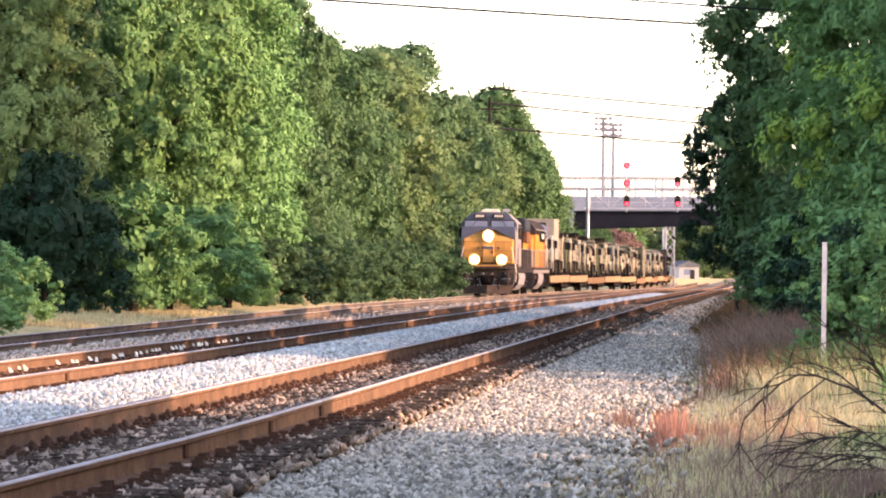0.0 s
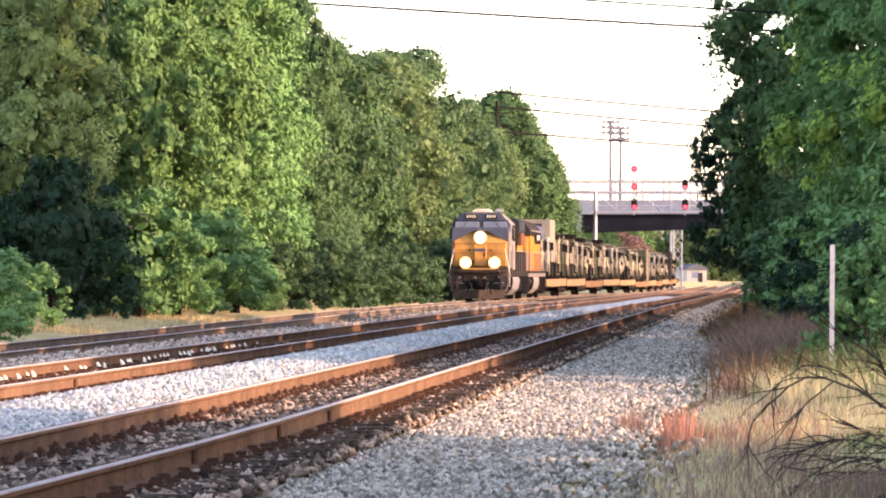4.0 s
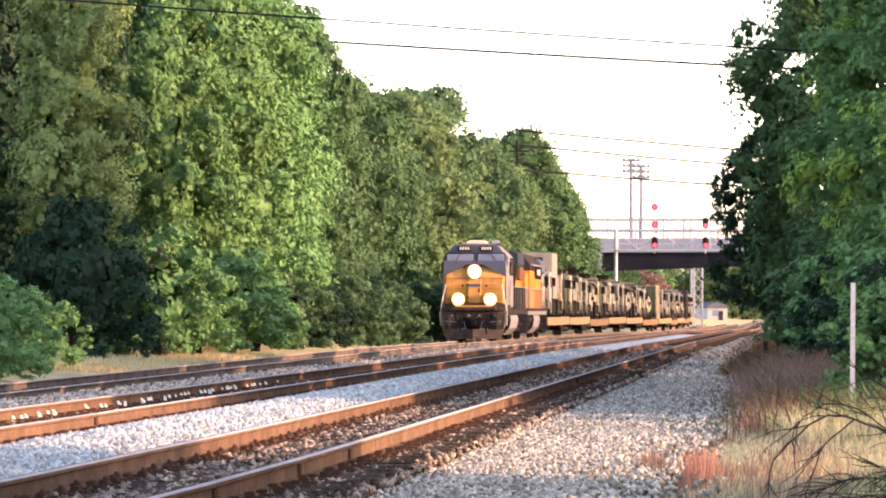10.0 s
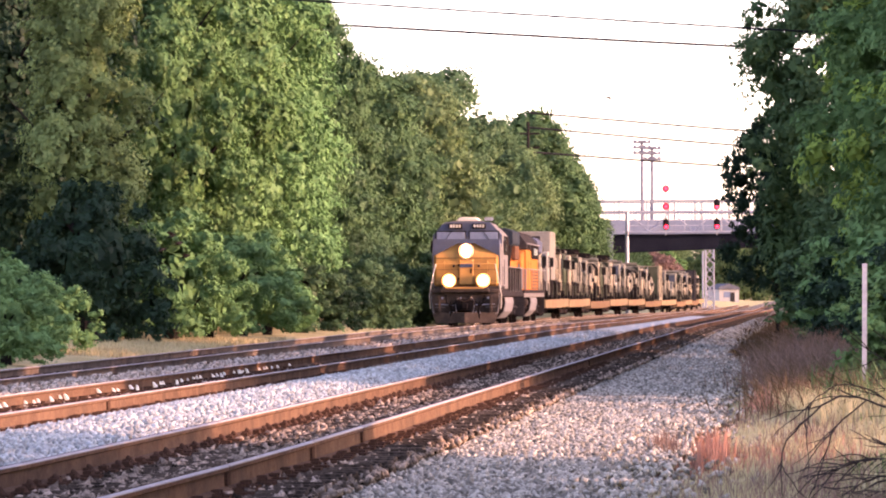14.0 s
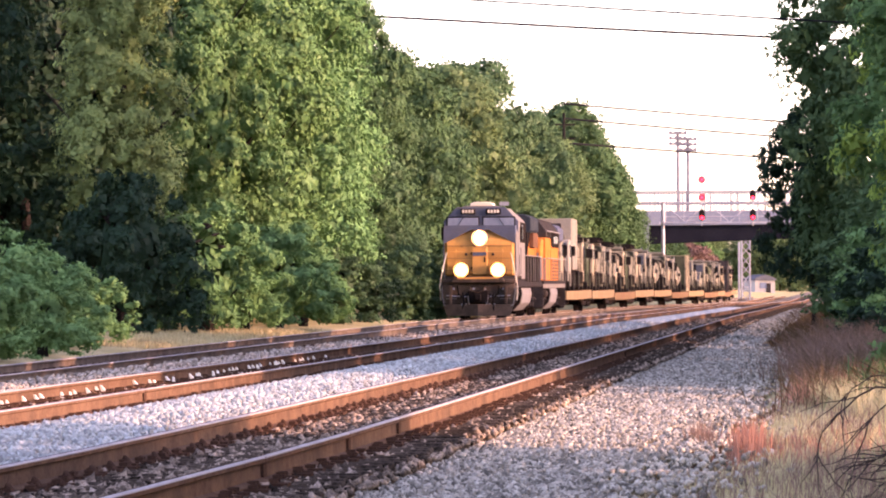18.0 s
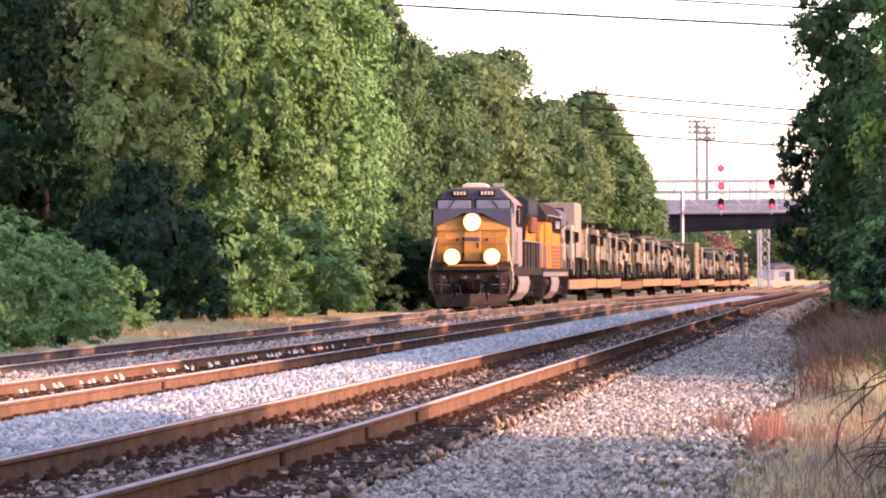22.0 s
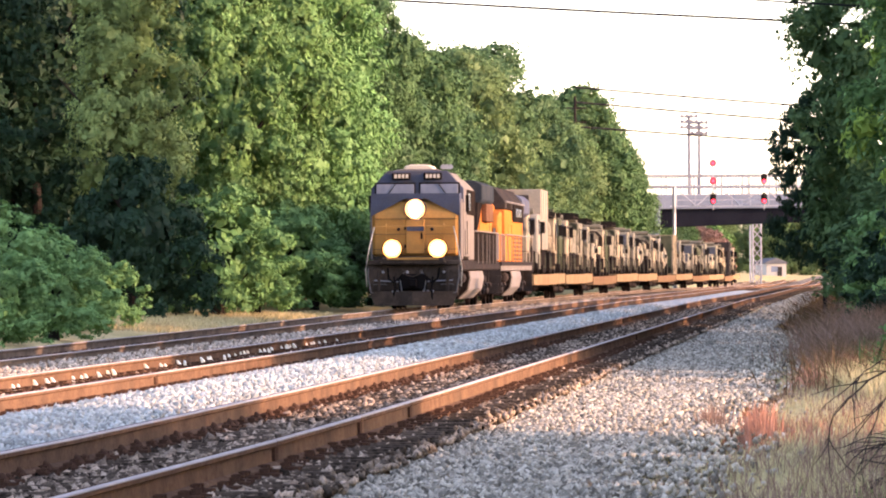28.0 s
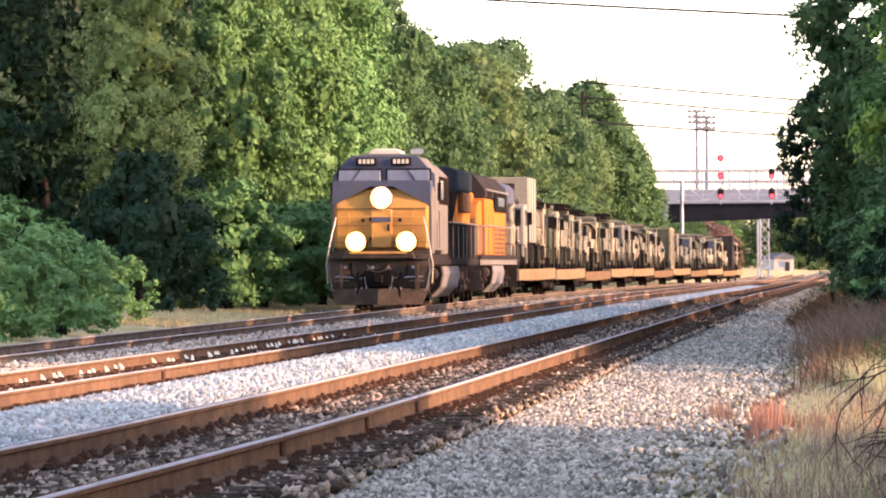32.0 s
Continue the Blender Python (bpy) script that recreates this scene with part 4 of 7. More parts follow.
def verge(y0, y1, u0, u1, clump=0.0):
    """Places beside the gravel shoulder: u metres right of the nearest track."""
    def place(a, b, rng):
        y = y0 * (y1 / y0) ** a
        u = u0 + (u1 - u0) * b
        if clump:
            k = rng.integers(0, 40, len(y))
            cy, cu = np.random.default_rng(8).uniform(y0, y1, 40), np.random.default_rng(9).uniform(u0, u1, 40)
            y, u = cy[k] + rng.normal(0, clump * 1.6, len(y)), cu[k] + rng.normal(0, clump * 0.5, len(y))
        return -4.78 + 0.083 * y + u, y
    return place


def spot(x, y, sx, sy):
    return lambda a, b, rng: (x + rng.normal(0, sx, len(a)), y + rng.normal(0, sy, len(a)))


def berm(a, b, rng):
    y = 121 + 42 * a
    return -12.85 + 0.073 * y - 2.3 - 3.6 * b, y


blades("straw_grass", "dry straw coloured grass on the verge", M_GRASS, 16000, verge(24, 72, 3.7, 7.0), 0.09, 0.005, 31)
blades("green_grass", "short green grass among the straw", M_GRASS_G, 16000, verge(24, 80, 3.8, 9.2), 0.1, 0.005, 32)
blades("straw_tufts", "taller tufts of dry straw grass", M_GRASS, 4500, verge(30, 66, 4.4, 8.0, 0.6), 0.2, 0.004, 33)
blades("edge_weeds", "brown dry weeds along the gravel edge", M_BRUSH, 4000, verge(24, 62, 3.3, 5.0, 0.5), 0.2, 0.004, 46, 0.6, "weeds")
blades("olive_weeds", "olive green weeds among the straw", M_LEAF_O, 6000, verge(25, 62, 5.4, 9.2, 0.8), 0.17, 0.006, 47, 0.8, "weeds")
blades("low_brush", "low brown tangle of dry stalks in the grass", M_BRUSH_D, 4000, verge(27, 64, 5.0, 9.0, 0.5), 0.14, 0.005, 64, 1.3, "brush")
blades("red_grass", "clump of reddish dry grass at the gravel edge", M_GRASS_R, 330, spot(2.97, 47, 0.08, 0.5), 0.36, 0.008, 34, 0.14)
blades("tan_grass", "clump of tan dry grass at the gravel edge", M_BRUSH, 480, spot(2.72, 50, 0.07, 0.5), 0.42, 0.008, 35, 0.12)
blades("red_grass_low", "low reddish dry grass at the gravel edge", M_GRASS_R, 350, spot(3.6, 45.5, 0.4, 1.6), 0.17, 0.007, 36, 0.3)
blades("straw_band", "band of dry straw grass below the bushes", M_GRASS, 5000, lambda a, b, rng: (4.8 + 2.4 * a, 56 + 8 * b), 0.34, 0.006, 37, 0.25)
blades("berm_grass", "dry straw grass beside the far track", M_GRASS, 9000, berm, 0.15, 0.012, 38)
blades("berm_green", "green weeds beside the far track", M_GRASS_G, 6000, berm, 0.12, 0.012, 39)
blades("dead_brush", "brown dead brush along the edge of the wood", M_BRUSH, 6000, verge(66, 120, 4.3, 7.4), 0.42, 0.006, 41, 0.7, "brush")
blades("green_scrub", "grey-green scrub below the edge of the wood", M_LEAF_N, 5000, verge(57, 84, 5.4, 8.2, 0.6), 0.4, 0.012, 51, 1.4, "scrub")
blades("russet_weeds", "russet dry weeds in front of the brush", M_GRASS_R, 2500, verge(62, 84, 4.3, 5.6, 0.5), 0.3, 0.006, 52, 1.0, "weeds")
blades("dead_brush_tall", "tall tangle of brown dead brush", M_BRUSH, 7000, verge(74, 150, 4.2, 7.0, 0.9), 0.66, 0.009, 42, 1.1, "brush")
blades("green_weeds", "green weeds below the bushes", M_LEAF_Y, 5000, verge(50, 90, 6.0, 9.0), 0.4, 0.016, 43, 0.6, "weeds")


def far_edge(a, b, rng):
    y = 105 * (420 / 105) ** a
    return -4.78 + 0.083 * y + np.interp(y, (105, 150, 300), (3.3, 2.6, 1.6)) + 4.5 * b, y


blades("far_brush", "brown dead brush crowding the far end of the gravel", M_BRUSH_D, 9000, far_edge, 0.55, 0.016, 61, 1.1, "brush")
blades("dark_scrub", "dark brown scrub below the edge of the wood", M_BRUSH_D, 7000, verge(58, 105, 4.6, 9.5, 0.9), 0.5, 0.009, 62, 1.2, "scrub")
blades("dark_weeds", "dark green weeds among the scrub", M_LEAF_D, 4000, verge(60, 105, 5.6, 9.5, 0.7), 0.5, 0.02, 63, 0.9, "weeds")


def bent(rng, p, d, ln, n=7, wander=0.25, sag=0.0):
    pts = [Vector(p)]
    d = Vector(d).normalized()
    for i in range(n):
        d = (d + Vector((rng.uniform(-1, 1), rng.uniform(-1, 1), rng.uniform(-1, 1) - sag)) * wander).normalized()
        pts.append(pts[-1] + d * ln / n)
    return pts


def dead_branches():
    rng = random.Random(77)
    r = thing("fallen_branch", "bare dark fallen branches lying on the dry grass", "dead branch")
    # long arching stems: x and z at about 33 m
    arcs = [[(3.75, -0.08), (3.58, 0.02), (3.26, 0.27), (2.96, 0.45), (2.7, 0.5), (2.49, 0.35), (2.36, 0.2), (2.34, 0.05), (2.45, -0.12), (2.58, -0.26)],
            [(3.2, 0.3), (2.98, 0.5), (2.72, 0.58), (2.55, 0.5), (2.46, 0.38), (2.48, 0.26)],
            [(2.9, 0.46), (2.72, 0.3), (2.62, 0.05), (2.56, -0.2)],
            [(3.9, -0.2), (3.4, -0.02), (3.0, 0.1), (2.75, 0.08), (2.6, 0.0)],
            [(3.9, -0.25), (3.4, -0.14), (3.05, -0.12), (2.8, -0.2), (2.6, -0.28)],
            [(3.9, -0.1), (3.5, 0.2), (3.3, 0.45), (3.2, 0.6)],
            [(3.8, -0.2), (3.3, -0.05), (2.95, -0.02), (2.7, -0.16), (2.62, -0.28)],
            [(3.9, -0.05), (3.6, 0.15), (3.2, 0.12), (2.95, 0.2)]]
    for k, arc in enumerate(arcs):
        y0 = 33 + 0.25 * (k % 3)
        pts = [Vector((x + 0.24, y0 + 0.05 * i * (-1) ** k, max(z, ground_z(x, y0) + 0.02))) for i, (x, z) in enumerate(arc)]
        fine = []
        for i in range(len(pts) - 1):
            a, b, c, d = pts[max(0, i - 1)], pts[i], pts[i + 1], pts[min(len(pts) - 1, i + 2)]
            for q in (0.0, 0.25, 0.5, 0.75):
                v = 0.5 * ((2 * b) + (c - a) * q + (2 * a - 5 * b + 4 * c - d) * q * q + (3 * b - a - 3 * c + d) * q ** 3)
                fine.append(v + Vector((rng.uniform(-1, 1), rng.uniform(-1, 1), rng.uniform(-1, 1))) * 0.006)
        fine.append(pts[-1])
        b = part("branch", Geo().path(fine, 0.0065 if k else 0.011, 6, 0.0025), M_TWIG, r)
        for i in range(24 if k > 2 else 8):
            j = rng.randint(2, len(fine) - 2)
            d = (fine[j] - fine[j - 1]).normalized() + Vector((rng.uniform(-0.7, 0.3), rng.uniform(-0.5, 0.5), rng.uniform(-0.7, 0.6)))
            tw = bent(rng, fine[j], d, rng.uniform(0.15, 0.5), 5, 0.28, 0.2)
            part("twig", Geo().path(tw, 0.005, 5, 0.002), M_TWIG, b)
    r3 = thing("fallen_branch", "thick pale bare branch lying on the ground", "dead branch")
    part("branch", Geo().path([(3.15, 31.5, ground_z(3.15, 31.5) + 0.02), (3.3, 31.5, -0.2), (3.42, 31.6, -0.17), (3.7, 31.7, -0.16), (4.1, 31.9, -0.2)], 0.02, 8, 0.028), M_BARK, r3)
    r2 = thing("fallen_branch", "long pale bare branch reaching over the verge", "dead branch")
    for i in range(6):
        p = Vector((7.3 - 0.15 * i, 56 + i * 0.7, ground_z(7.3, 56)))
        pts = bent(rng, p, (-1, 0, 0.55 + 0.1 * i), 1.6, 8, 0.2, 0.35)
        b = part("branch", Geo().path(pts, 0.014, 6, 0.005), M_BARK, r2)
        for k in (3, 5, 6):
            part("twig", Geo().path(bent(rng, pts[k], (rng.uniform(-1, 0.2), 0, rng.uniform(-0.3, 0.9)), 0.6, 5, 0.3), 0.007, 5, 0.003), M_BARK, b)


dead_branches()
blades("dark_brush", "low tangle of dead twigs under the fallen branches", M_BRUSH, 1500, spot(3.35, 32.5, 0.3, 0.8), 0.22, 0.004, 45, 1.2, "brush")

# ---- signals, overpass and distance ----
def lattice(g, a, b, w, r, steps, up=(0, 0, 1)):
    """A square lattice beam from a to b."""
    a, b = Vector(a), Vector(b)
    d = (b - a).normalized()
    s = d.cross(Vector(up)).normalized() * w / 2
    u = s.cross(d).normalized() * w / 2
    cs = [s + u, s - u, -s - u, -s + u]
    for c in cs:
        g.rod(a + c, b + c, r, n=5)
    for i in range(steps):
        p, q = a + (b - a) * i / steps, a + (b - a) * (i + 1) / steps
        for k in range(4):
            c0, c1 = cs[k], cs[(k + 1) % 4]
            g.rod(p + (c0 if i % 2 else c1), q + (c1 if i % 2 else c0), r * 0.7, n=4)
    return g


def signal_head(root, x, y, z, lit_low=True):
    head = part("signal_head", Geo().prism([(-0.27, -0.3), (0, -0.55), (0.27, -0.3), (0.27, 0.35), (0, 0.6), (-0.27, 0.35)], "y", -0.06, 0.06), M_BLACK, root, "black signal head")
    head.matrix_basis = pose(x, y, z)
    for dz in (-0.22, 0.22):
        part("hood", Geo().lathe([(-0.36, 0.15), (-0.06, 0.15)], (0, 0, dz), "y", 10), M_BLACK, head)
    part("lens", Geo().lathe([(-0.4, 0.17), (-0.37, 0.17)], (0, 0, -0.22), "y", 14), M_RED, head, "glowing red lens")
    part("bracket", Geo().rod((0, 0.1, -1.0), (0, 0.1, 0.5), 0.05), M_STEEL, head)


def build_signals():
    y = 470.0
    root = thing("signal_bridge", "grey lattice signal bridge over the tracks showing red lights", "signal bridge")
    part("post", Geo().rod((22.1, y, -2), (22.1, y, 8.6), 0.19, 0.16, 10), M_STEEL, root)
    part("post", Geo().rod((38.5, y, -2), (38.5, y, 8.6), 0.24, 0.2, 10), M_STEEL, root)
    for z in (6.75, 8.6):
        part("chord", Geo().box(21.8, 38.8, y - 0.1, y + 0.1, z - 0.07, z + 0.07), M_STEEL, root)
        part("chord", Geo().box(21.8, 38.8, y + 1.1, y + 1.3, z - 0.07, z + 0.07), M_STEEL, root)
    n = 8
    for i in range(n):
        x0, x1 = 22.1 + 16.4 * i / n, 22.1 + 16.4 * (i + 1) / n
        z0, z1 = (6.75, 8.6) if i % 2 else (8.6, 6.75)
        part("brace", Geo().rod((x0, y, z0), (x1, y, z1), 0.06, n=5), M_STEEL, root)
    part("walkway", Geo().box(21.8, 38.8, y - 0.7, y - 0.1, 6.7, 6.76), M_STEEL, root)
    for i in range(10):
        part("railing_post", Geo().rod((22.3 + i * 1.7, y - 0.7, 6.7), (22.3 + i * 1.7, y - 0.7, 7.8), 0.03, n=5), M_STEEL, root)
    for z in (7.3, 7.8):
        part("railing", Geo().rod((22.1, y - 0.7, z), (38.6, y - 0.7, z), 0.03, n=5), M_STEEL, root)
    signal_head(root, 30.35, y - 0.8, 7.4)
    signal_head(root, 30.35, y - 0.8, 9.2)
    signal_head(root, 25.65, y - 0.8, 7.4)
    part("mast", Geo().rod((25.65, y - 0.5, 6.7), (25.65, y - 0.5, 10.7), 0.06), M_STEEL, root)
    part("mast", Geo().rod((30.35, y - 0.5, 6.7), (30.35, y - 0.5, 9.8), 0.06), M_STEEL, root)
    for z in (9.05, 10.7):
        ring = part("target", Geo().lathe([(-0.06, 0.34), (0.0, 0.34)], (25.65, y - 0.8, z), "y", 16), M_REDRING, root, "round red target")
        part("lens", Geo().lathe([(-0.1, 0.15), (-0.07, 0.15)], (25.65, y - 0.8, z), "y", 14), M_RED, ring, "glowing red lens")


def build_overpass():
    y = 600.0
    root = thing("overpass", "concrete road overpass with a dark girder and wire fences", "bridge")
    sl = 0.013

    def beam(x0, x1, y0, y1, z0, z1, name, mat, label=""):
        low = 0.034 if name == "girder" else sl * 0.3
        prof = [(x0, z0 + low * (x0 - 35)), (x1, z0 + low * (x1 - 35)), (x1, z1 + sl * 0.3 * (x1 - 35)), (x0, z1 + sl * 0.3 * (x0 - 35))]
        return part(name, Geo().prism(prof, "y", y0, y1), mat, root, label)

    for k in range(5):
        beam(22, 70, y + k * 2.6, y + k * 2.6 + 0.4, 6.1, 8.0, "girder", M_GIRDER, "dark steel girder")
    beam(10, 90, y - 0.6, y + 12, 8.01, 8.45, "deck", M_CONCRETE)
    beam(10, 90, y - 0.6, y - 0.3, 8.46, 9.7, "parapet", M_CONCRETE)
    beam(10, 90, y + 11.7, y + 12, 8.46, 9.7, "parapet", M_CONCRETE)
    for yy in (y - 0.45, y + 11.8):
        for i in range(24):
            x = 11 + i * 3.25
            part("fence_post", Geo().rod((x, yy, 9.7), (x, yy, 12.0 + 0.004 * (x - 35)), 0.08, n=5), M_STEEL_D, root)
        g = Geo()
        for i in range(232):
            x = 11.1 + i * 0.33
            g.box(x - 0.035, x + 0.035, yy - 0.02, yy + 0.02, 9.6, 12.0 + 0.004 * (x - 35))
        tagged(part("fence_mesh", g, M_FENCE, root, "pale fence pickets"), kind="stuff")
        for z in (10.65, 11.95):
            part("fence_rail", Geo().box(11, 88, yy - 0.06, yy + 0.06, z - 0.1, z + 0.1), M_FENCE, root)
    part("abutment", Geo().box(8, 26.5, y - 1, y + 13, -3, 7.9), M_CONCRETE, root)
    part("abutment", Geo().box(69.5, 88, y - 1, y + 13, -3, 8.2), M_CONCRETE, root)
    part("pier", Geo().box(50, 51.2, y + 0.2, y + 11, -3, 6.2), M_CONCRETE, root, bevel=0.1)


def build_distance():
    for x, h in ((40.0, 25.0), (41.9, 24.2)):
        root = thing("floodlight_tower", "tall steel sports floodlight tower with lamp rows", "light tower", "floodlight towers")
        root.matrix_basis = pose(x, 800 if h == 25.0 else 806, 0)
        part("pole", Geo().rod((0, 0, -3), (0, 0, h), 0.36, 0.24, 10), M_STEEL_D, root)
        for i in range(3):
            part("crossarm", Geo().box(-1.45, 1.45, -0.12, 0.12, h - 0.46 - i * 0.85, h - 0.2 - i * 0.85), M_STEEL_D, root)
            for k in range(4):
                part("floodlight", Geo().lathe([(-0.3, 0.34), (0, 0.26), (0.15, 0.12)], (-1.12 + 0.75 * k, -0.1, h - 0.2 - i * 0.85), "y", 8), M_STEEL_D, root)
    m = thing("lattice_mast", "grey lattice mast beside the tracks beyond the overpass", "mast")
    part("lattice", lattice(Geo(), (39.85, 630, -2.5), (39.85, 630, 8.0), 1.0, 0.09, 9, (0, 1, 0)), M_STEEL, m)
    part("ladder", Geo().rod((38.95, 629, -2.5), (38.95, 629, 6.2), 0.12, n=6), M_STEEL, m)
    for i, (x, y, w, d, h, mat) in enumerate(((72.4, 1080, 4.2, 40, 2.7, M_WALL),)):
        b = thing("building", "low pale building beyond the overpass", "building", "buildings in the distance")
        b.matrix_basis = pose(x, y, -1.1)
        part("wall", Geo().box(-w / 2, w / 2, 0, d, 0, h), mat, b)
        part("roof", Geo().prism([(-w / 2 - 0.4, h + 0.005), (w / 2 + 0.4, h + 0.005), (w / 2, h + 0.5), (0, h + 1.3), (-w / 2, h + 0.5)], "y", -0.4, d + 0.4), M_ROOF, b)
        for k in range(int(w // 3)):
            part("window", Geo().box(-w / 2 + 1 + k * 3, -w / 2 + 2.4 + k * 3, -0.06, -0.01, 1.0, 2.2), M_GLASS, b)
        part("door", Geo().box(w / 2 - 1.9, w / 2 - 0.9, -0.06, -0.01, 0, 2.1), M_DARK, b)
    rnd = random.Random(9)
    for i in range(9):
        x, y = 38 + i * 1.35 + rnd.uniform(-0.5, 0.5), 880 + rnd.uniform(0, 60)
        plant("back" if i % 3 else "bush_y", x, y, 11.0 - 0.35 * i + rnd.uniform(-0.6, 0.6), rnd.uniform(0, 360), 1.2, "distant green tree beyond the overpass", "distant trees")
    # Lighter leaf kind here stands in for the haze of distance.
    for i in range(18):
        y = 1250 + rnd.uniform(0, 100)
        x = 56 + i * 3.2 + rnd.uniform(-1, 1)
        plant("mid_b", x, y, rnd.uniform(13, 15.5), rnd.uniform(0, 360), 1.3, "distant green tree beyond the overpass", "distant trees")
    for x, y, h, key in ((28.5, 690, 9.5, "mid_a"), (31.0, 700, 9.0, "mid_d"), (33.2, 705, 8.6, "mid_a"), (35.3, 712, 8.2, "mid_d"), (37.4, 716, 7.8, "rust"), (39.4, 722, 7.2, "rust"), (41.2, 728, 6.0, "rust")):
        plant(key, x, y, h, x * 70, 0.9, "reddish brown tree beyond the overpass" if key == "rust" else "hazy green tree beyond the overpass", "distant trees")
    pole = thing("utility_pole", "wooden utility pole rising behind the trees", "utility pole", "utility poles")
    pole.matrix_basis = pose(11.05, 400, 0)
    part("shaft", Geo().rod((0, 0, -0.6), (0, 0, 14.6), 0.17, 0.11, 8), M_BARK, pole)
    part("crossarm", Geo().box(-0.9, 0.9, -0.07, 0.07, 13.6, 13.75), M_BARK, pole)
    part("crossarm", Geo().box(-0.9, 0.9, -0.07, 0.07, 12.5, 12.65), M_BARK, pole)
    # overhead wires, each between two poles beyond the view
    spans = ((300, -2.9, 17.3, 21.6, 15.95), (420, 13.4, 15.2, 29.3, 14.35), (420, 14.8, 13.95, 28.8, 13.15), (430, 12, 12.2, 30, 11.5))
    for y, x0, z0, x1, z1 in spans:
        k = (z1 - z0) / (x1 - x0)
        a, b = Vector((-30 if y < 400 else 11.05, y if y < 400 else 400, 0)), Vector((60, y, 0))
        a.z, b.z = z0 + k * (a.x - x0), z0 + k * (b.x - x0)
        pts = [a + (b - a) * i / 16 + Vector((0, 0, -0.35 * math.sin(math.pi * i / 16))) for i in range(17)]
        w = thing("overhead_wire", "thin overhead power line crossing the sky", "power line", "overhead wires")
        part("cable", Geo().path(pts, 0.085, 6), M_WIRE, w)
    w = thing("overhead_wire", "black power line crossing in front of the trees", "power line", "overhead wires")
    part("cable", Geo().path([(-30 + 4 * i, 135, 10.9 - 0.0678 * 4 * i - 0.25 * math.sin(math.pi * i / 16) + 0.2) for i in range(17)], 0.03, 6), M_WIRE, w)
    for x, h in ((-30.0, 11.5), (34.0, 7.2)):
        p = thing("utility_pole", "wooden utility pole carrying a low wire", "utility pole", "utility poles")
        p.matrix_basis = pose(x, 135.2, 0)
        part("shaft", Geo().rod((0, 0, -0.6), (0, 0, h), 0.18, 0.12, 8), M_BARK, p)
    for x in (-30.0, 60.0):
        for y in (300, 425):
            if x < 0 and y > 400:
                continue
            p = thing("utility_pole", "tall wooden utility pole carrying wires", "utility pole", "utility poles")
            p.matrix_basis = pose(x, y, 0)
            part("shaft", Geo().rod((0, 0, -0.6), (0, 0, 21), 0.2, 0.13, 8), M_BARK, p)
            part("crossarm", Geo().box(-1.2, 1.2, -0.07, 0.07, 19.4, 19.55), M_BARK, p)
    post = thing("marker_post", "thin galvanised steel marker post at the grass edge", "post")
    post.matrix_basis = pose(6.27, 67, -0.2, 0, 0.4, 0)
    part("shaft", Geo().prism([(-0.03, -0.02), (0.03, -0.02), (0.03, 0.02), (0.017, 0.02), (0.013, -0.005), (-0.013, -0.005), (-0.017, 0.02), (-0.03, 0.02)], "z", -0.3, 1.73), M_STEEL, post)
    part("cap", Geo().box(-0.033, 0.033, -0.025, 0.025, 1.731, 1.75), M_STEEL, post)


build_signals()
build_overpass()
build_distance()

# ---- the train: local y runs back from each vehicle's front end, z up from the rail ----
MOVERS = []      # (thing, distance of its front behind the train's head, height, length)
WHEELSETS = []   # (wheelset, its place on the thing, radius)


def wheel_mesh(r):
    g = Geo()
    for s in (-1, 1):
        prof = [(s * 0.68, r + 0.025), (s * 0.70, r + 0.025), (s * 0.715, r), (s * 0.815, r - 0.01), (s * 0.815, r * 0.84), (s * 0.77, r * 0.8), (s * 0.77, r * 0.3), (s * 0.82, r * 0.2)]
        g.lathe(prof, (0, 0, 0), "x", 18)
    g.rod((-0.95, 0, 0), (0.95, 0, 0), 0.08, n=10)
    for i in range(3):
        a = i * 2.094
        for s in (-1, 1):
            g.box(s * 0.785 - 0.02, s * 0.785 + 0.02, math.cos(a) * r * 0.5 - 0.05, math.cos(a) * r * 0.5 + 0.05, math.sin(a) * r * 0.5 - 0.05, math.sin(a) * r * 0.5 + 0.05)
    return g.mesh("wheelset", M_BLACK)


WHEEL_L, WHEEL_S = wheel_mesh(0.53), wheel_mesh(0.42)


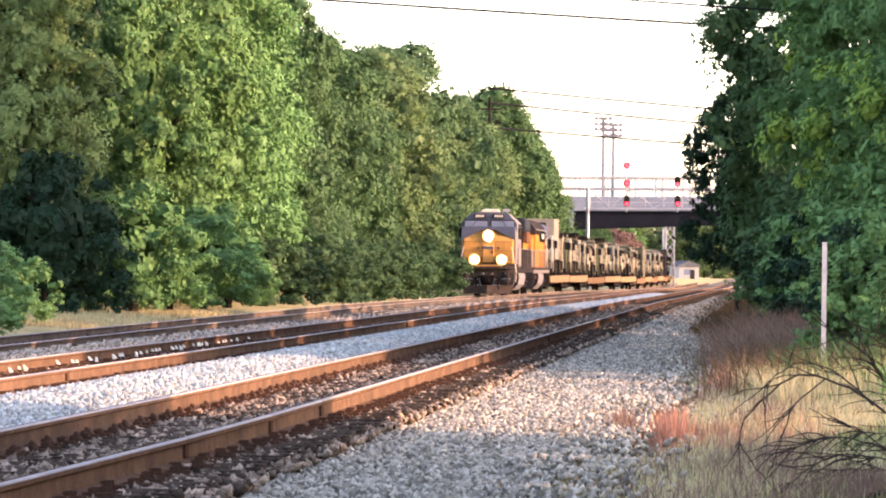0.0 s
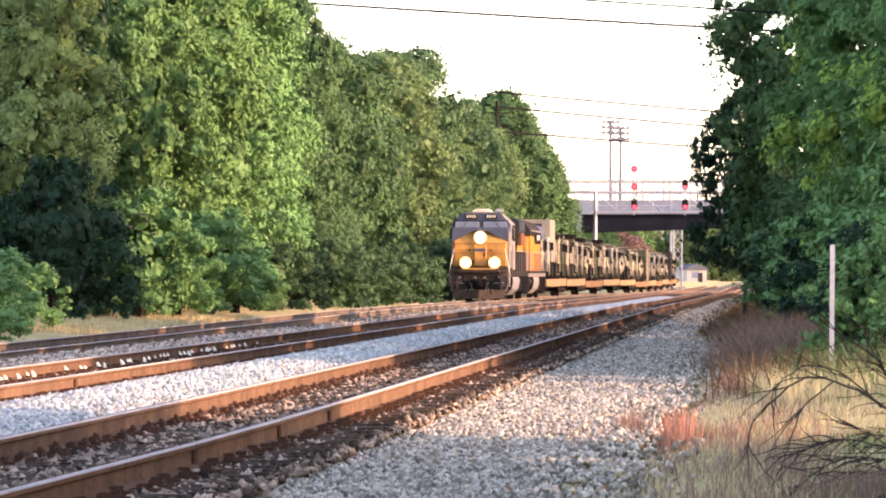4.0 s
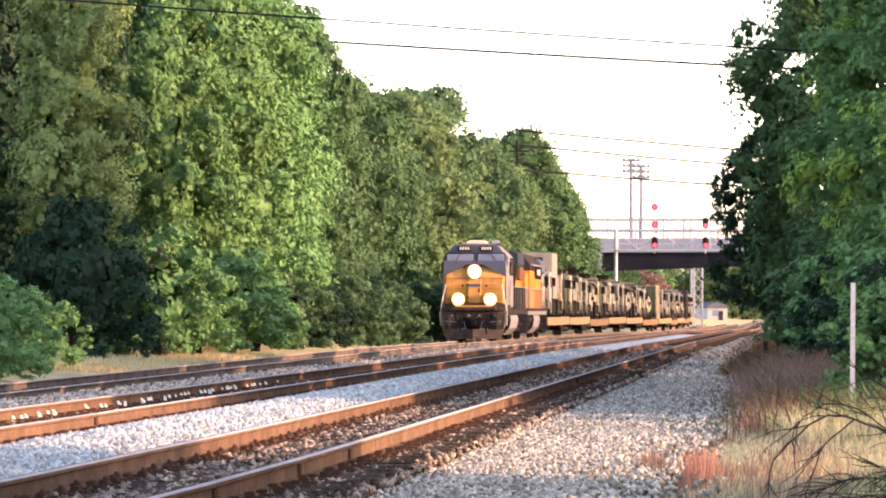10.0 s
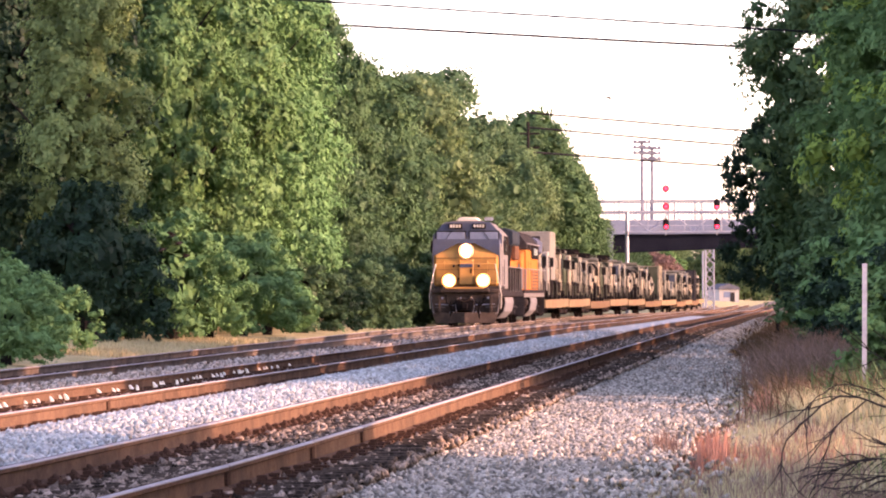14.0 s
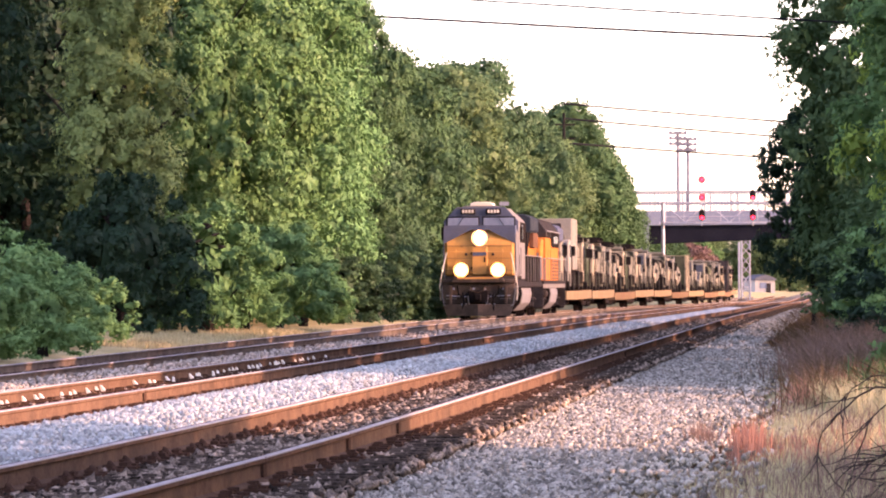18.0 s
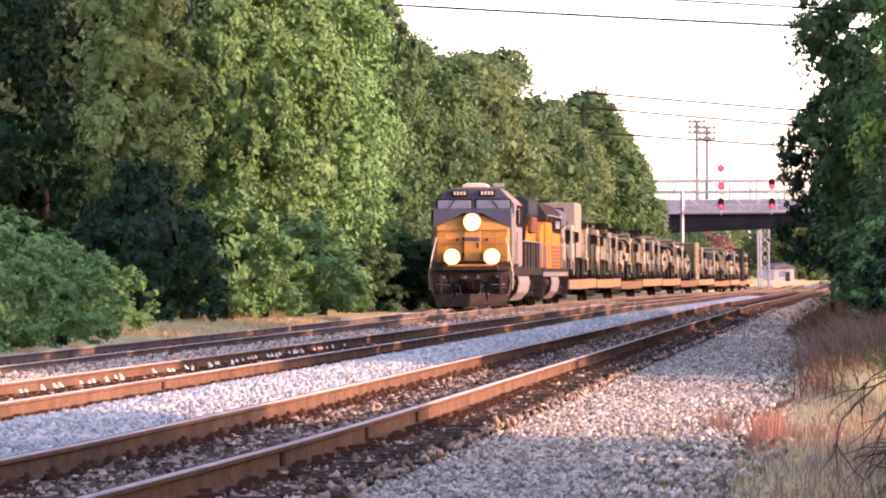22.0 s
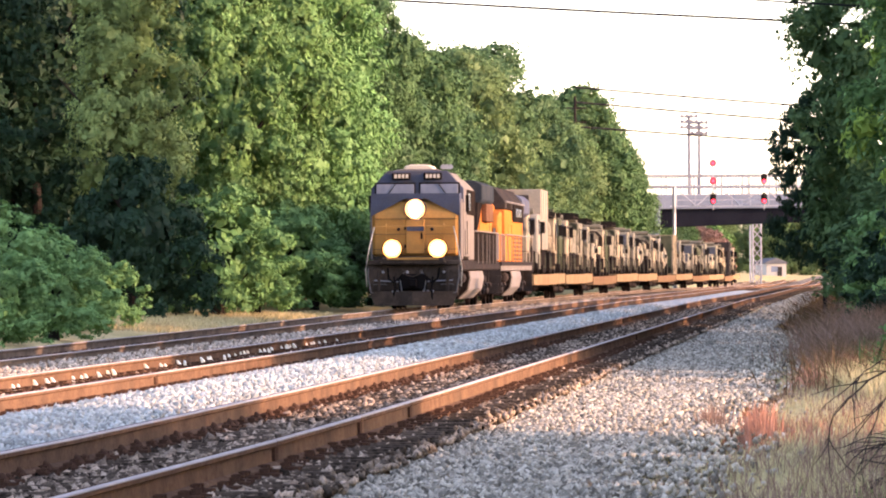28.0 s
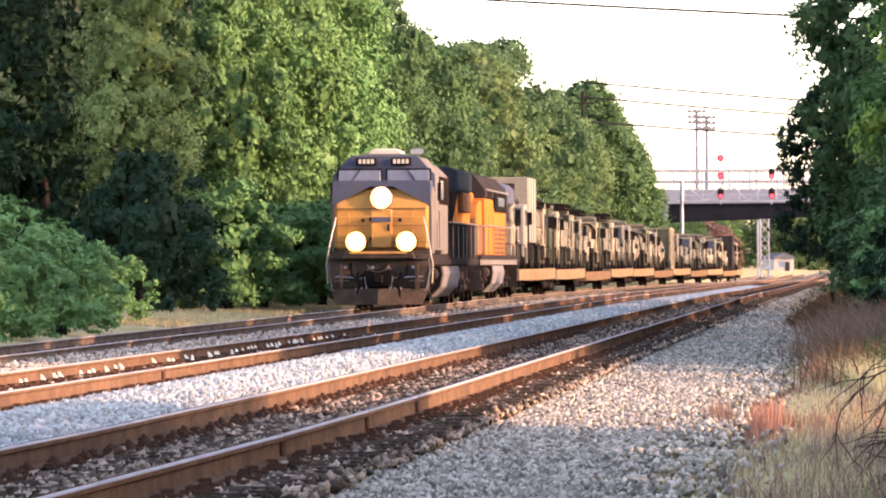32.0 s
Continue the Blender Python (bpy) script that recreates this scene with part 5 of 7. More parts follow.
def bogie(root, y, axles, r, mesh, loco):
    """A bogie with its side frames and wheelsets, centred at y."""
    half = (axles[-1] - axles[0]) / 2 + 0.75
    g = Geo()
    for s in (-1, 1):
        x0, x1 = sorted((s * 0.95, s * 1.12))
        g.prism([(-half, r + 0.1), (-half * 0.55, r - 0.16), (half * 0.55, r - 0.16), (half, r + 0.1), (half, r + 0.3), (half * 0.6, r + 0.2), (-half * 0.6, r + 0.2), (-half, r + 0.3)], "x", x0, x1)
    g.box(-1.0, 1.0, -0.25, 0.25, r - 0.05, r + 0.25)
    b = part("bogie", g, M_BLACK, root, "grimy bogie")
    b.matrix_basis = pose(0, y, 0)
    for a in axles:
        for s in (-1, 1):
            part("axle_box", Geo().lathe([(s * 1.1, 0.15), (s * 1.2, 0.14), (s * 1.24, 0.08)], (0, a, r), "x", 8), M_DARK, b)
            if loco:
                for k in (-0.3, 0.3):
                    part("spring", Geo().rod((s * 1.06, a + k, r + 0.18), (s * 1.06, a + k, r + 0.5), 0.1, n=8), M_DARK, b)
                part("brake_cylinder", Geo().rod((s * 1.2, a + 0.5, r + 0.15), (s * 1.2, a + 0.85, r + 0.2), 0.11, n=8), M_DARK, b)
        w = part("wheelset", mesh, M_BLACK, root)
        WHEELSETS.append((w, (0, y + a, r), r))


def rails_hand(root, side, y0, y1, n, z0=1.62, z1=2.6, mat=None):
    """A handrail with stanchions along the walkway."""
    mat = mat or M_PALE
    for i in range(n):
        y = y0 + (y1 - y0) * i / (n - 1)
        part("stanchion", Geo().rod((side * 1.5, y, z0), (side * 1.5, y, z1), 0.022, n=6), mat, root)
    part("handrail", Geo().rod((side * 1.5, y0, z1), (side * 1.5, y1, z1), 0.024, n=6), mat, root)


def coupler(root, y, d):
    g = Geo().box(-0.13, 0.13, min(y, y + d * 0.5), max(y, y + d * 0.5), 0.74, 1.0)
    g.box(-0.2, 0.2, min(y, y - d * 0.2), max(y, y - d * 0.2), 0.7, 1.04)
    part("coupler", g, M_BLACK, root, bevel=0.03)


def steps(root, y, d):
    for s in (-1, 1):
        g = Geo()
        for i in range(4):
            g.box(min(s * 1.1, s * 1.5), max(s * 1.1, s * 1.5), y - 0.02, y + d * 0.42, 0.42 + i * 0.3, 0.46 + i * 0.3)
        g.box(min(s * 1.1, s * 1.14), max(s * 1.1, s * 1.14), min(y, y + d * 0.42), max(y, y + d * 0.42), 0.4, 1.5)
        part("steps", g, M_DARK, root)


def bars(root, text_w, h, mat, place):
    """Four plain upright bars in place of numbers."""
    w = text_w * 0.085
    me = Geo().box(-w, w, -0.012, 0.0, -h / 2, h / 2).mesh("number_bar", mat)
    for i in range(4):
        ob = part("number_bar", me, mat, root)
        ob.matrix_basis = pose(place[0] - text_w / 2 + text_w * (i + 0.5) / 4, place[1], place[2])


def lead_locomotive():
    r = thing("locomotive", "yellow and dark blue diesel locomotive with lit headlights leading the train", "locomotive", "locomotives")
    # frame and pilot
    part("underframe", Geo().box(-1.5, 1.5, 0.75, 22.0, 1.25, 1.6), M_DARK, r, bevel=0.03)
    part("pilot_plate", Geo().box(-1.48, 1.48, 0.62, 0.78, 0.6, 1.45), M_PILOT, r, bevel=0.03)
    part("front_platform", Geo().box(-1.5, 1.5, 0.55, 1.45, 1.452, 1.6), M_PILOT, r, bevel=0.02)
    part("nose_base", Geo().box(-1.4, 1.4, 1.46, 1.56, 1.4, 1.74), M_PILOT, r)
    part("snow_plow", Geo().add([(-1.45, 0.62, 0.6), (1.45, 0.62, 0.6), (1.28, 0.5, 0.12), (-1.28, 0.5, 0.12), (0, 0.12, 0.58), (0, 0.02, 0.12),
                                 (-1.45, 0.78, 0.6), (1.45, 0.78, 0.6), (1.28, 0.7, 0.12), (-1.28, 0.7, 0.12)],
                                [(0, 4, 5, 3), (4, 1, 2, 5), (0, 6, 7, 1, 4), (3, 5, 2, 8, 9), (0, 3, 9, 6), (1, 7, 8, 2), (6, 9, 8, 7)]), M_PILOT, r, "dirty dark snow plow")
    coupler(r, 0.5, -1)
    for x, dz in ((-0.45, 0.0), (-0.62, 0.1), (0.45, 0.05), (0.62, -0.05), (0.3, 0.0)):
        part("air_hose", Geo().path([(x, 0.6, 1.05), (x * 1.02, 0.42, 0.95 + dz), (x * 0.95, 0.36, 0.65 + dz), (x * 0.9, 0.38, 0.5)], 0.035), M_BLACK, r)
    for x in (-0.72, -0.55, 0.38, 0.52, 0.7):
        part("hose_end", Geo().rod((x * 0.92, 0.36, 0.62), (x * 0.88, 0.37, 0.46), 0.045, 0.03, 8), M_STEEL, r, "bright metal hose end")
    for x in (-1.0, -0.2, 0.25, 1.0):
        part("pilot_bolt", Geo().lathe([(-0.06, 0.045), (0.0, 0.05)], (x, 0.6, 1.22), "y", 8), M_STEEL, r)
    part("uncoupling_link", Geo().path([(-0.35, 0.34, 1.3), (-0.2, 0.26, 1.12), (0.0, 0.24, 1.06), (0.2, 0.26, 1.14), (0.32, 0.34, 1.32)], 0.025), M_PILOT, r)
    for sx in (-1, 1):
        part("plow_brace", Geo().box(sx * 0.62 - 0.03, sx * 0.62 + 0.03, 0.3, 0.6, 0.2, 0.62), M_BLACK, r)
        part("brake_pipe", Geo().path([(sx * 0.3, 0.55, 1.2), (sx * 0.42, 0.4, 0.9), (sx * 0.36, 0.34, 0.55), (sx * 0.18, 0.34, 0.42)], 0.03), M_PALE, r, "dusty pale hose")
    part("cut_lever", Geo().path([(-1.3, 0.5, 0.95), (-0.5, 0.45, 0.9), (-0.15, 0.45, 1.1), (0.2, 0.45, 0.9), (1.3, 0.5, 0.95)], 0.022), M_STEEL, r)
    part("anticlimber", Geo().prism([(-1.1, 1.46), (1.1, 1.46), (1.0, 1.7), (-1.0, 1.7)], "y", 0.3, 0.6), M_PILOT, r, bevel=0.04)
    part("anticlimber_edge", Geo().box(-0.85, 0.85, 0.26, 0.3, 1.62, 1.69), M_YELLOW, r, "yellow edge strip")
    part("draft_gear", Geo().box(-0.42, 0.42, 0.36, 0.64, 0.62, 1.16), M_BLACK, r, bevel=0.05)
    for s in (-1, 1):
        part("footboard_bracket", Geo().box(s * 1.12 - 0.05, s * 1.12 + 0.05, 0.4, 0.64, 0.58, 1.3), M_PILOT, r)
        part("side_step_frame", Geo().path([(s * 1.46, 0.7, 1.5), (s * 1.5, 0.62, 1.1), (s * 1.4, 0.6, 0.55), (s * 1.1, 0.56, 0.5)], 0.03), M_GREY, r)
        part("jumper_cable", Geo().path([(s * 0.85, 0.58, 1.35), (s * 0.8, 0.46, 1.0), (s * 0.62, 0.42, 0.86), (s * 0.5, 0.5, 1.0)], 0.035), M_BLACK, r)
        part("classification_light", Geo().lathe([(-0.05, 0.05), (0.02, 0.06)], (s * 0.55, 1.42, 2.62), "y", 10), M_DARK, r)
        part("pilot_grab", Geo().path([(s * 0.9, 0.6, 0.8), (s * 0.9, 0.5, 0.82), (s * 1.3, 0.5, 0.82), (s * 1.3, 0.6, 0.8)], 0.018), M_GREY, r)
    steps(r, 0.75, 1)
    steps(r, 21.9, -1)
    # nose: a wide, slightly tapered box with a sloping top
    nose = Geo()
    prof = [(1.55, 1.72), (1.42, 3.1), (1.75, 3.62), (3.1, 3.7), (3.1, 1.72)]
    nose.prism(prof, "x", -1.42, 1.42)
    part("nose", nose, M_YELLOW, r, "yellow painted nose", bevel=0.1)
    door = part("nose_door", Geo().box(-0.32, 0.32, 1.4, 1.5, 1.8, 2.95), M_YELLOW, r, bevel=0.03)
    part("door_handle", Geo().box(0.18, 0.24, 1.37, 1.4, 2.3, 2.5), M_BLACK, door)
    part("hinge", Geo().box(-0.36, -0.3, 1.38, 1.42, 2.0, 2.12), M_BLACK, door)
    part("hinge", Geo().box(-0.36, -0.3, 1.38, 1.42, 2.6, 2.72), M_BLACK, door)
    part("nose_badge", Geo().box(-0.28, 0.28, 1.375, 1.385, 2.56, 2.72), M_NAVY, r, "dark blue badge bar")
    for i in range(3):
        part("nose_seam", Geo().box(-1.38, 1.38, 1.405, 1.43, 1.95 + i * 0.5, 1.97 + i * 0.5), M_FLAT_R, r)
    part("nose_top_band", Geo().prism([(-1.46, 3.05), (-0.35, 3.62), (0.35, 3.62), (1.46, 3.05), (1.46, 3.8), (-1.46, 3.8)], "y", 1.45, 3.0), M_NAVY, r, "dark blue band below the windscreen")
    for s in (-1, 1):
        part("nose_side", Geo().prism([(1.62, 1.62), (1.5, 3.1), (1.8, 3.5), (2.56, 3.66), (2.56, 1.62)], "x", min(s * 1.425, s * 1.5), max(s * 1.425, s * 1.5)), M_GREY, r, "dusty grey nose side", bevel=0.02)
        part("cab_window_band", Geo().box(min(s * 1.53, s * 1.548), max(s * 1.53, s * 1.548), 3.9, 8.05, 3.12, 3.95), M_BLACK, r, "black window band")
        part("cab_seam", Geo().box(min(s * 1.53, s * 1.545), max(s * 1.53, s * 1.545), 3.0, 3.06, 1.75, 2.6), M_DARK, r)
        part("grab_rail", Geo().rod((s * 1.58, 3.5, 1.8), (s * 1.58, 3.5, 2.9), 0.02), M_GREY, r)
    # cab
    cab = Geo()
    cab.prism([(-1.53, 1.72), (1.53, 1.72), (1.53, 3.98), (1.08, 4.5), (0.6, 4.62), (-0.6, 4.62), (-1.08, 4.5), (-1.53, 3.98)], "y", 2.55, 5.6)
    part("cab", cab, M_GREY, r, "dusty grey cab side", bevel=0.02)
    part("cab_front", Geo().prism([(-1.53, 3.5), (1.53, 3.5), (1.53, 3.98), (0.98, 4.56), (-0.98, 4.56), (-1.53, 3.98)], "y", 2.4, 2.6), M_NAVY, r, "dark blue cab front", bevel=0.015)
    for s in (-1, 1):
        w = part("windscreen", Geo().box(min(s * 0.1, s * 1.36), max(s * 0.1, s * 1.36), 2.355, 2.39, 3.7, 4.12), M_GLASS, r, "grey windscreen glass", bevel=0.03)
        part("frame", Geo().box(min(s * 0.06, s * 1.41), max(s * 0.06, s * 1.41), 2.37, 2.398, 3.65, 4.17), M_BLACK, w)
        part("wiper", Geo().rod((s * 0.7, 2.34, 4.14), (s * 0.95, 2.34, 3.8), 0.014), M_BLACK, w)
        nb = part("number_board", Geo().box(s * 0.52 - 0.3, s * 0.52 + 0.3, 2.28, 2.41, 4.27, 4.49), M_BLACK, r, "black number board", bevel=0.02)
        bars(nb, 0.5, 0.13, M_CREAM, (s * 0.52, 2.275, 4.38))
        part("side_window", Geo().box(min(s * 1.52, s * 1.55), max(s * 1.52, s * 1.555), 4.3, 5.5, 3.25, 3.85), M_DIM_GLASS, r, bevel=0.02)
        part("mirror", Geo().box(min(s * 1.56, s * 1.66), max(s * 1.56, s * 1.66), 3.0, 3.06, 3.2, 3.75), M_BLACK, r)
        d = part("ditch_light", Geo().lathe([(0.0, 0.33), (0.16, 0.33), (0.3, 0.2)], (s * 0.75, 1.2, 1.98), "y", 20), M_BLACK, r, "lit ditch light", 0.01)
        # Oversized lens and glowing orange ring stand for the bloom of the lamp.
        part("lens", Geo().lathe([(-0.07, 0.085), (-0.055, 0.15), (-0.045, 0.19)], (s * 0.75, 1.195, 1.98), "y", 20), M_LAMP, d, "glowing lamp lens")
        part("reflector", Geo().lathe([(-0.045, 0.182), (-0.03, 0.24), (0.0, 0.3)], (s * 0.75, 1.195, 1.98), "y", 20), M_LAMP_HALO, d, "orange ring standing for the lamp halo")
        part("front_handrail", Geo().path([(s * 1.55, 0.8, 0.75), (s * 1.58, 0.7, 1.3), (s * 1.46, 0.72, 2.0), (s * 1.3, 0.85, 2.7)], 0.021), M_CREAM, r, "pale worn handrail")
        part("grab_iron", Geo().path([(s * 0.95, 1.38, 2.2), (s * 0.95, 1.3, 2.25), (s * 0.95, 1.3, 2.75), (s * 0.95, 1.38, 2.8)], 0.02), M_YELLOW, r)
    part("front_chain_rail", Geo().path([(-1.3, 0.85, 2.7), (-0.4, 0.85, 2.72), (0.4, 0.85, 2.72), (1.3, 0.85, 2.7)], 0.018), M_YELLOW, r)
    h = part("headlight", Geo().lathe([(0.0, 0.36), (0.2, 0.36), (0.34, 0.3)], (0, 1.35, 3.28), "y", 20), M_NAVY, r, "lit twin headlight")
    part("lens", Geo().lathe([(-0.08, 0.095), (-0.06, 0.165), (-0.05, 0.205)], (0, 1.345, 3.28), "y", 20), M_LAMP, h, "glowing lamp lens").matrix_basis = Matrix.Translation((0, 0, 3.28)) @ Matrix.Diagonal((0.9, 1, 1.22, 1)) @ Matrix.Translation((0, 0, -3.28))
    part("reflector", Geo().lathe([(-0.05, 0.2), (-0.03, 0.25), (0.0, 0.32)], (0, 1.345, 3.28), "y", 20), M_LAMP_HALO, h, "orange ring standing for the lamp halo")
    part("roof_unit", Geo().prism([(-0.52, 4.55), (0.52, 4.55), (0.46, 4.72), (0.3, 4.78), (-0.3, 4.78), (-0.46, 4.72)], "y", 3.0, 4.4), M_CREAM, r, "pale cream roof air conditioner", bevel=0.04)
    g = Geo()
    for i, x in enumerate((-0.12, 0.0, 0.12)):
        g.lathe([(-0.3, 0.09), (-0.05, 0.04), (0.2, 0.03)], (0.85 + x, 4.6, 4.72), "y", 8)
    part("horn", g, M_STEEL, r)
    # equipment behind the cab, long hood, radiators
    part("equipment_cabinet", Geo().prism([(-1.5, 1.6), (1.5, 1.6), (1.5, 4.0), (1.15, 4.35), (-1.15, 4.35), (-1.5, 4.0)], "y", 5.65, 8.1), M_GREY, r, "grey equipment cabinet", bevel=0.04)
    part("long_hood", Geo().prism([(-1.05, 1.6), (1.05, 1.6), (1.05, 3.9), (0.8, 4.3), (-0.8, 4.3), (-1.05, 3.9)], "y", 8.12, 21.4), M_NAVY, r, "dark long hood", bevel=0.04)
    part("brake_grid", Geo().prism([(-1.2, 3.3), (1.2, 3.3), (1.2, 4.1), (1.0, 4.4), (-1.0, 4.4), (-1.2, 4.1)], "y", 8.14, 9.2), M_BLACK, r, "black brake grid box", bevel=0.03)
    part("radiator", Geo().prism([(-1.4, 3.58), (-1.54, 3.7), (-1.54, 4.25), (-1.25, 4.4), (1.25, 4.4), (1.54, 4.25), (1.54, 3.7), (1.4, 3.58)], "y", 12.0, 18.6), M_TEAL, r, "dark teal radiator housing", bevel=0.04)
    part("rear_hood_panel", Geo().box(-1.3, 1.3, 10.6, 21.0, 2.62, 3.57), M_ORANGE, r, "orange yellow hood panel", bevel=0.03)
    for s in (-1, 1):
        part("radiator_bracket", Geo().prism([(10.8, 3.6), (13.4, 3.6), (10.8, 2.62), (10.3, 2.62)], "x", min(s * 1.31, s * 1.45), max(s * 1.31, s * 1.45)), M_BLACK, r, "black angled bracket")
        part("filter_box", Geo().box(min(s * 1.31, s * 1.5), max(s * 1.31, s * 1.5), 15.2, 18.9, 2.98, 3.62), M_BROWN, r, "dark brown filter box", bevel=0.03)
        for y in (11.6, 14.0, 19.6):
            part("hood_door_seam", Geo().box(min(s * 1.3, s * 1.312), max(s * 1.3, s * 1.312), y, y + 0.08, 2.66, 3.5), M_BROWN, r)
    part("side_cabinet", Geo().box(-1.5, 1.5, 8.2, 20.6, 1.45, 2.58), M_BLACK, r, "black louvred side cabinet", bevel=0.03)
    for s in (-1, 1):
        for y in (10.2, 12.6, 14.9, 16.4, 18.6, 20.3):
            part("cabinet_rib", Geo().box(min(s * 1.5, s * 1.535), max(s * 1.5, s * 1.52), y, y + 0.07, 1.5, 2.52), M_GREY, r, "pale upright rib")
        part("cabinet_top_edge", Geo().box(min(s * 1.45, s * 1.53), max(s * 1.45, s * 1.53), 8.2, 20.6, 2.585, 2.63), M_GREY, r)
        rails_hand(r, s, 20.8, 21.9, 3)
    part("exhaust_stack", Geo().box(-0.3, 0.3, 11.4, 12.2, 4.3, 4.55), M_BLACK, r, bevel=0.03)
    for s in (-1, 1):
        part("sill", Geo().box(min(s * 1.5, s * 1.54), max(s * 1.5, s * 1.54), 0.8, 21.9, 1.3, 1.44), M_DARK, r)
    tank(r, 5.2, 13.4)
    bogie(r, 4.0, (-2.0, 0.0, 2.0), 0.53, WHEEL_L, True)
    bogie(r, 17.8, (-2.0, 0.0, 2.0), 0.53, WHEEL_L, True)
    return r


def tank(r, y0, y1):
    prof = [(-1.45, 1.24), (-1.5, 1.0), (-1.42, 0.6), (-1.1, 0.28), (1.1, 0.28), (1.42, 0.6), (1.5, 1.0), (1.45, 1.24)]
    t = part("fuel_tank", Geo().prism(prof, "y", y0 + 1.2, y1), M_PALE, r, "pale grey fuel tank", bevel=0.03)
    part("tank_end", Geo().prism([(p * 0.97, q * 0.97 + 0.03) for p, q in prof], "y", y0 + 0.6, y0 + 1.19), M_BLACK, t)
    for s in (-1, 1):
        part("air_reservoir", Geo().lathe([(y0 - 0.9, 0.1), (y0 - 0.85, 0.2), (y0 + 0.45, 0.2), (y0 + 0.5, 0.1)], (s * 1.2, 0, 1.0), "y", 10), M_DARK, r)


def second_locomotive():
    r = thing("locomotive", "orange yellow diesel locomotive with grey roof coupled behind the leading one", "locomotive", "locomotives")
    part("underframe", Geo().box(-1.5, 1.5, 0.6, 22.0, 1.25, 1.6), M_GREY, r, bevel=0.03)
    coupler(r, 0.4, -1)
    coupler(r, 22.2, 1)
    steps(r, 0.6, 1)
    steps(r, 21.95, -1)
    for y in (0.5, 22.0):
        part("end_plate", Geo().box(-1.5, 1.5, y, y + 0.1, 0.4, 1.6), M_DARK, r)
    part("long_hood", Geo().prism([(-1.1, 1.6), (1.1, 1.6), (1.1, 3.7), (0.9, 3.9), (-0.9, 3.9), (-1.1, 3.7)], "y", 2.6, 21.4), M_ORANGE, r, "orange yellow long hood", bevel=0.04)
    part("hood_roof", Geo().prism([(-1.12, 3.72), (1.12, 3.72), (0.98, 4.2), (0.7, 4.42), (-0.7, 4.42), (-0.98, 4.2)], "y", 4.2, 21.4), M_GREY, r, "grey hood roof", bevel=0.03)
    part("nose", Geo().prism([(0.9, 1.6), (0.8, 2.9), (1.2, 3.3), (3.1, 3.5), (3.1, 1.6)], "x", -1.4, 1.4), M_ORANGE, r, "orange yellow nose", bevel=0.06)
    for i in range(5):
        part("nose_stripe", Geo().box(0.62 + i * 0.15, 0.69 + i * 0.15, 0.77, 0.8, 1.95, 2.85), M_STRIPE if i % 2 else M_PALE, r, "faded red or pale painted stripe")
    part("cab", Geo().prism([(3.12, 1.6), (15.2, 1.6), (15.2, 3.16), (8.0, 3.2), (7.6, 3.56), (3.12, 3.56)], "x", -1.5, 1.5), M_ORANGE, r, "orange yellow cab and cabinet side", bevel=0.03)
    part("cab_top", Geo().prism([(-1.52, 3.58), (1.52, 3.58), (1.52, 3.85), (1.1, 4.4), (0.6, 4.55), (-0.6, 4.55), (-1.1, 4.4), (-1.52, 3.85)], "y", 3.3, 15.9), M_DARK, r, "dark grey cab roof", bevel=0.03)
    for s in (-1, 1):
        part("cab_side_panel", Geo().box(min(s * 1.49, s * 1.522), max(s * 1.49, s * 1.522), 8.0, 15.4, 3.2, 3.575), M_DARK, r, "dark grey window panel")
    part("roof_edge", Geo().path([(1.53, 3.4, 3.86), (1.53, 15.8, 3.86)], 0.035), M_PALE, r, "pale rain gutter")
    for s in (-1, 1):
        w = part("side_window", Geo().box(min(s * 1.535, s * 1.57), max(s * 1.535, s * 1.57), 9.6, 13.2, 3.34, 3.66), M_DIM_GLASS, r, bevel=0.02)
        part("frame", Geo().box(min(s * 1.525, s * 1.55), max(s * 1.525, s * 1.55), 8.0, 14.6, 3.14, 3.82), M_BLACK, w)
        part("front_window", Geo().box(min(s * 1.52, s * 1.54), max(s * 1.52, s * 1.54), 4.4, 6.6, 3.62, 3.84), M_BLACK, r)
        for i in range(6):
            part("louvre", Geo().box(min(s * 1.5, s * 1.53), max(s * 1.5, s * 1.53), 8.2, 14.0, 1.66 + i * 0.16, 1.74 + i * 0.16), M_BROWN, r)
        part("louvre_frame", Geo().box(min(s * 1.5, s * 1.512), max(s * 1.5, s * 1.512), 7.9, 14.2, 1.62, 2.6), M_RUSTY, r, "brownish louvre panel")
        for y in (5.2, 7.4, 14.6):
            part("door_seam", Geo().box(min(s * 1.5, s * 1.515), max(s * 1.5, s * 1.515), y, y + 0.1, 1.65, 3.02), M_RUSTY, r)
        part("sill", Geo().box(min(s * 1.5, s * 1.54), max(s * 1.5, s * 1.54), 0.6, 22.0, 1.45, 1.6), M_DARK, r)
        rails_hand(r, s, 0.7, 3.0, 3)
        part("handrail", Geo().rod((s * 1.56, 3.0, 2.62), (s * 1.56, 21.9, 2.62), 0.026, n=6), M_PALE, r)
        for i in range(8):
            part("stanchion", Geo().rod((s * 1.56, 4.0 + i * 2.5, 1.6), (s * 1.56, 4.0 + i * 2.5, 2.62), 0.012, n=6), M_PALE, r)
    part("radiator", Geo().prism([(-1.1, 3.3), (-1.45, 3.55), (-1.45, 4.1), (-1.2, 4.3), (1.2, 4.3), (1.45, 4.1), (1.45, 3.55), (1.1, 3.3)], "y", 16.2, 21.3), M_NAVY, r, "dark grey flared radiator", bevel=0.04)
    tank(r, 7.0, 14.2)
    bogie(r, 4.4, (-2.0, 0.0, 2.0), 0.53, WHEEL_L, True)
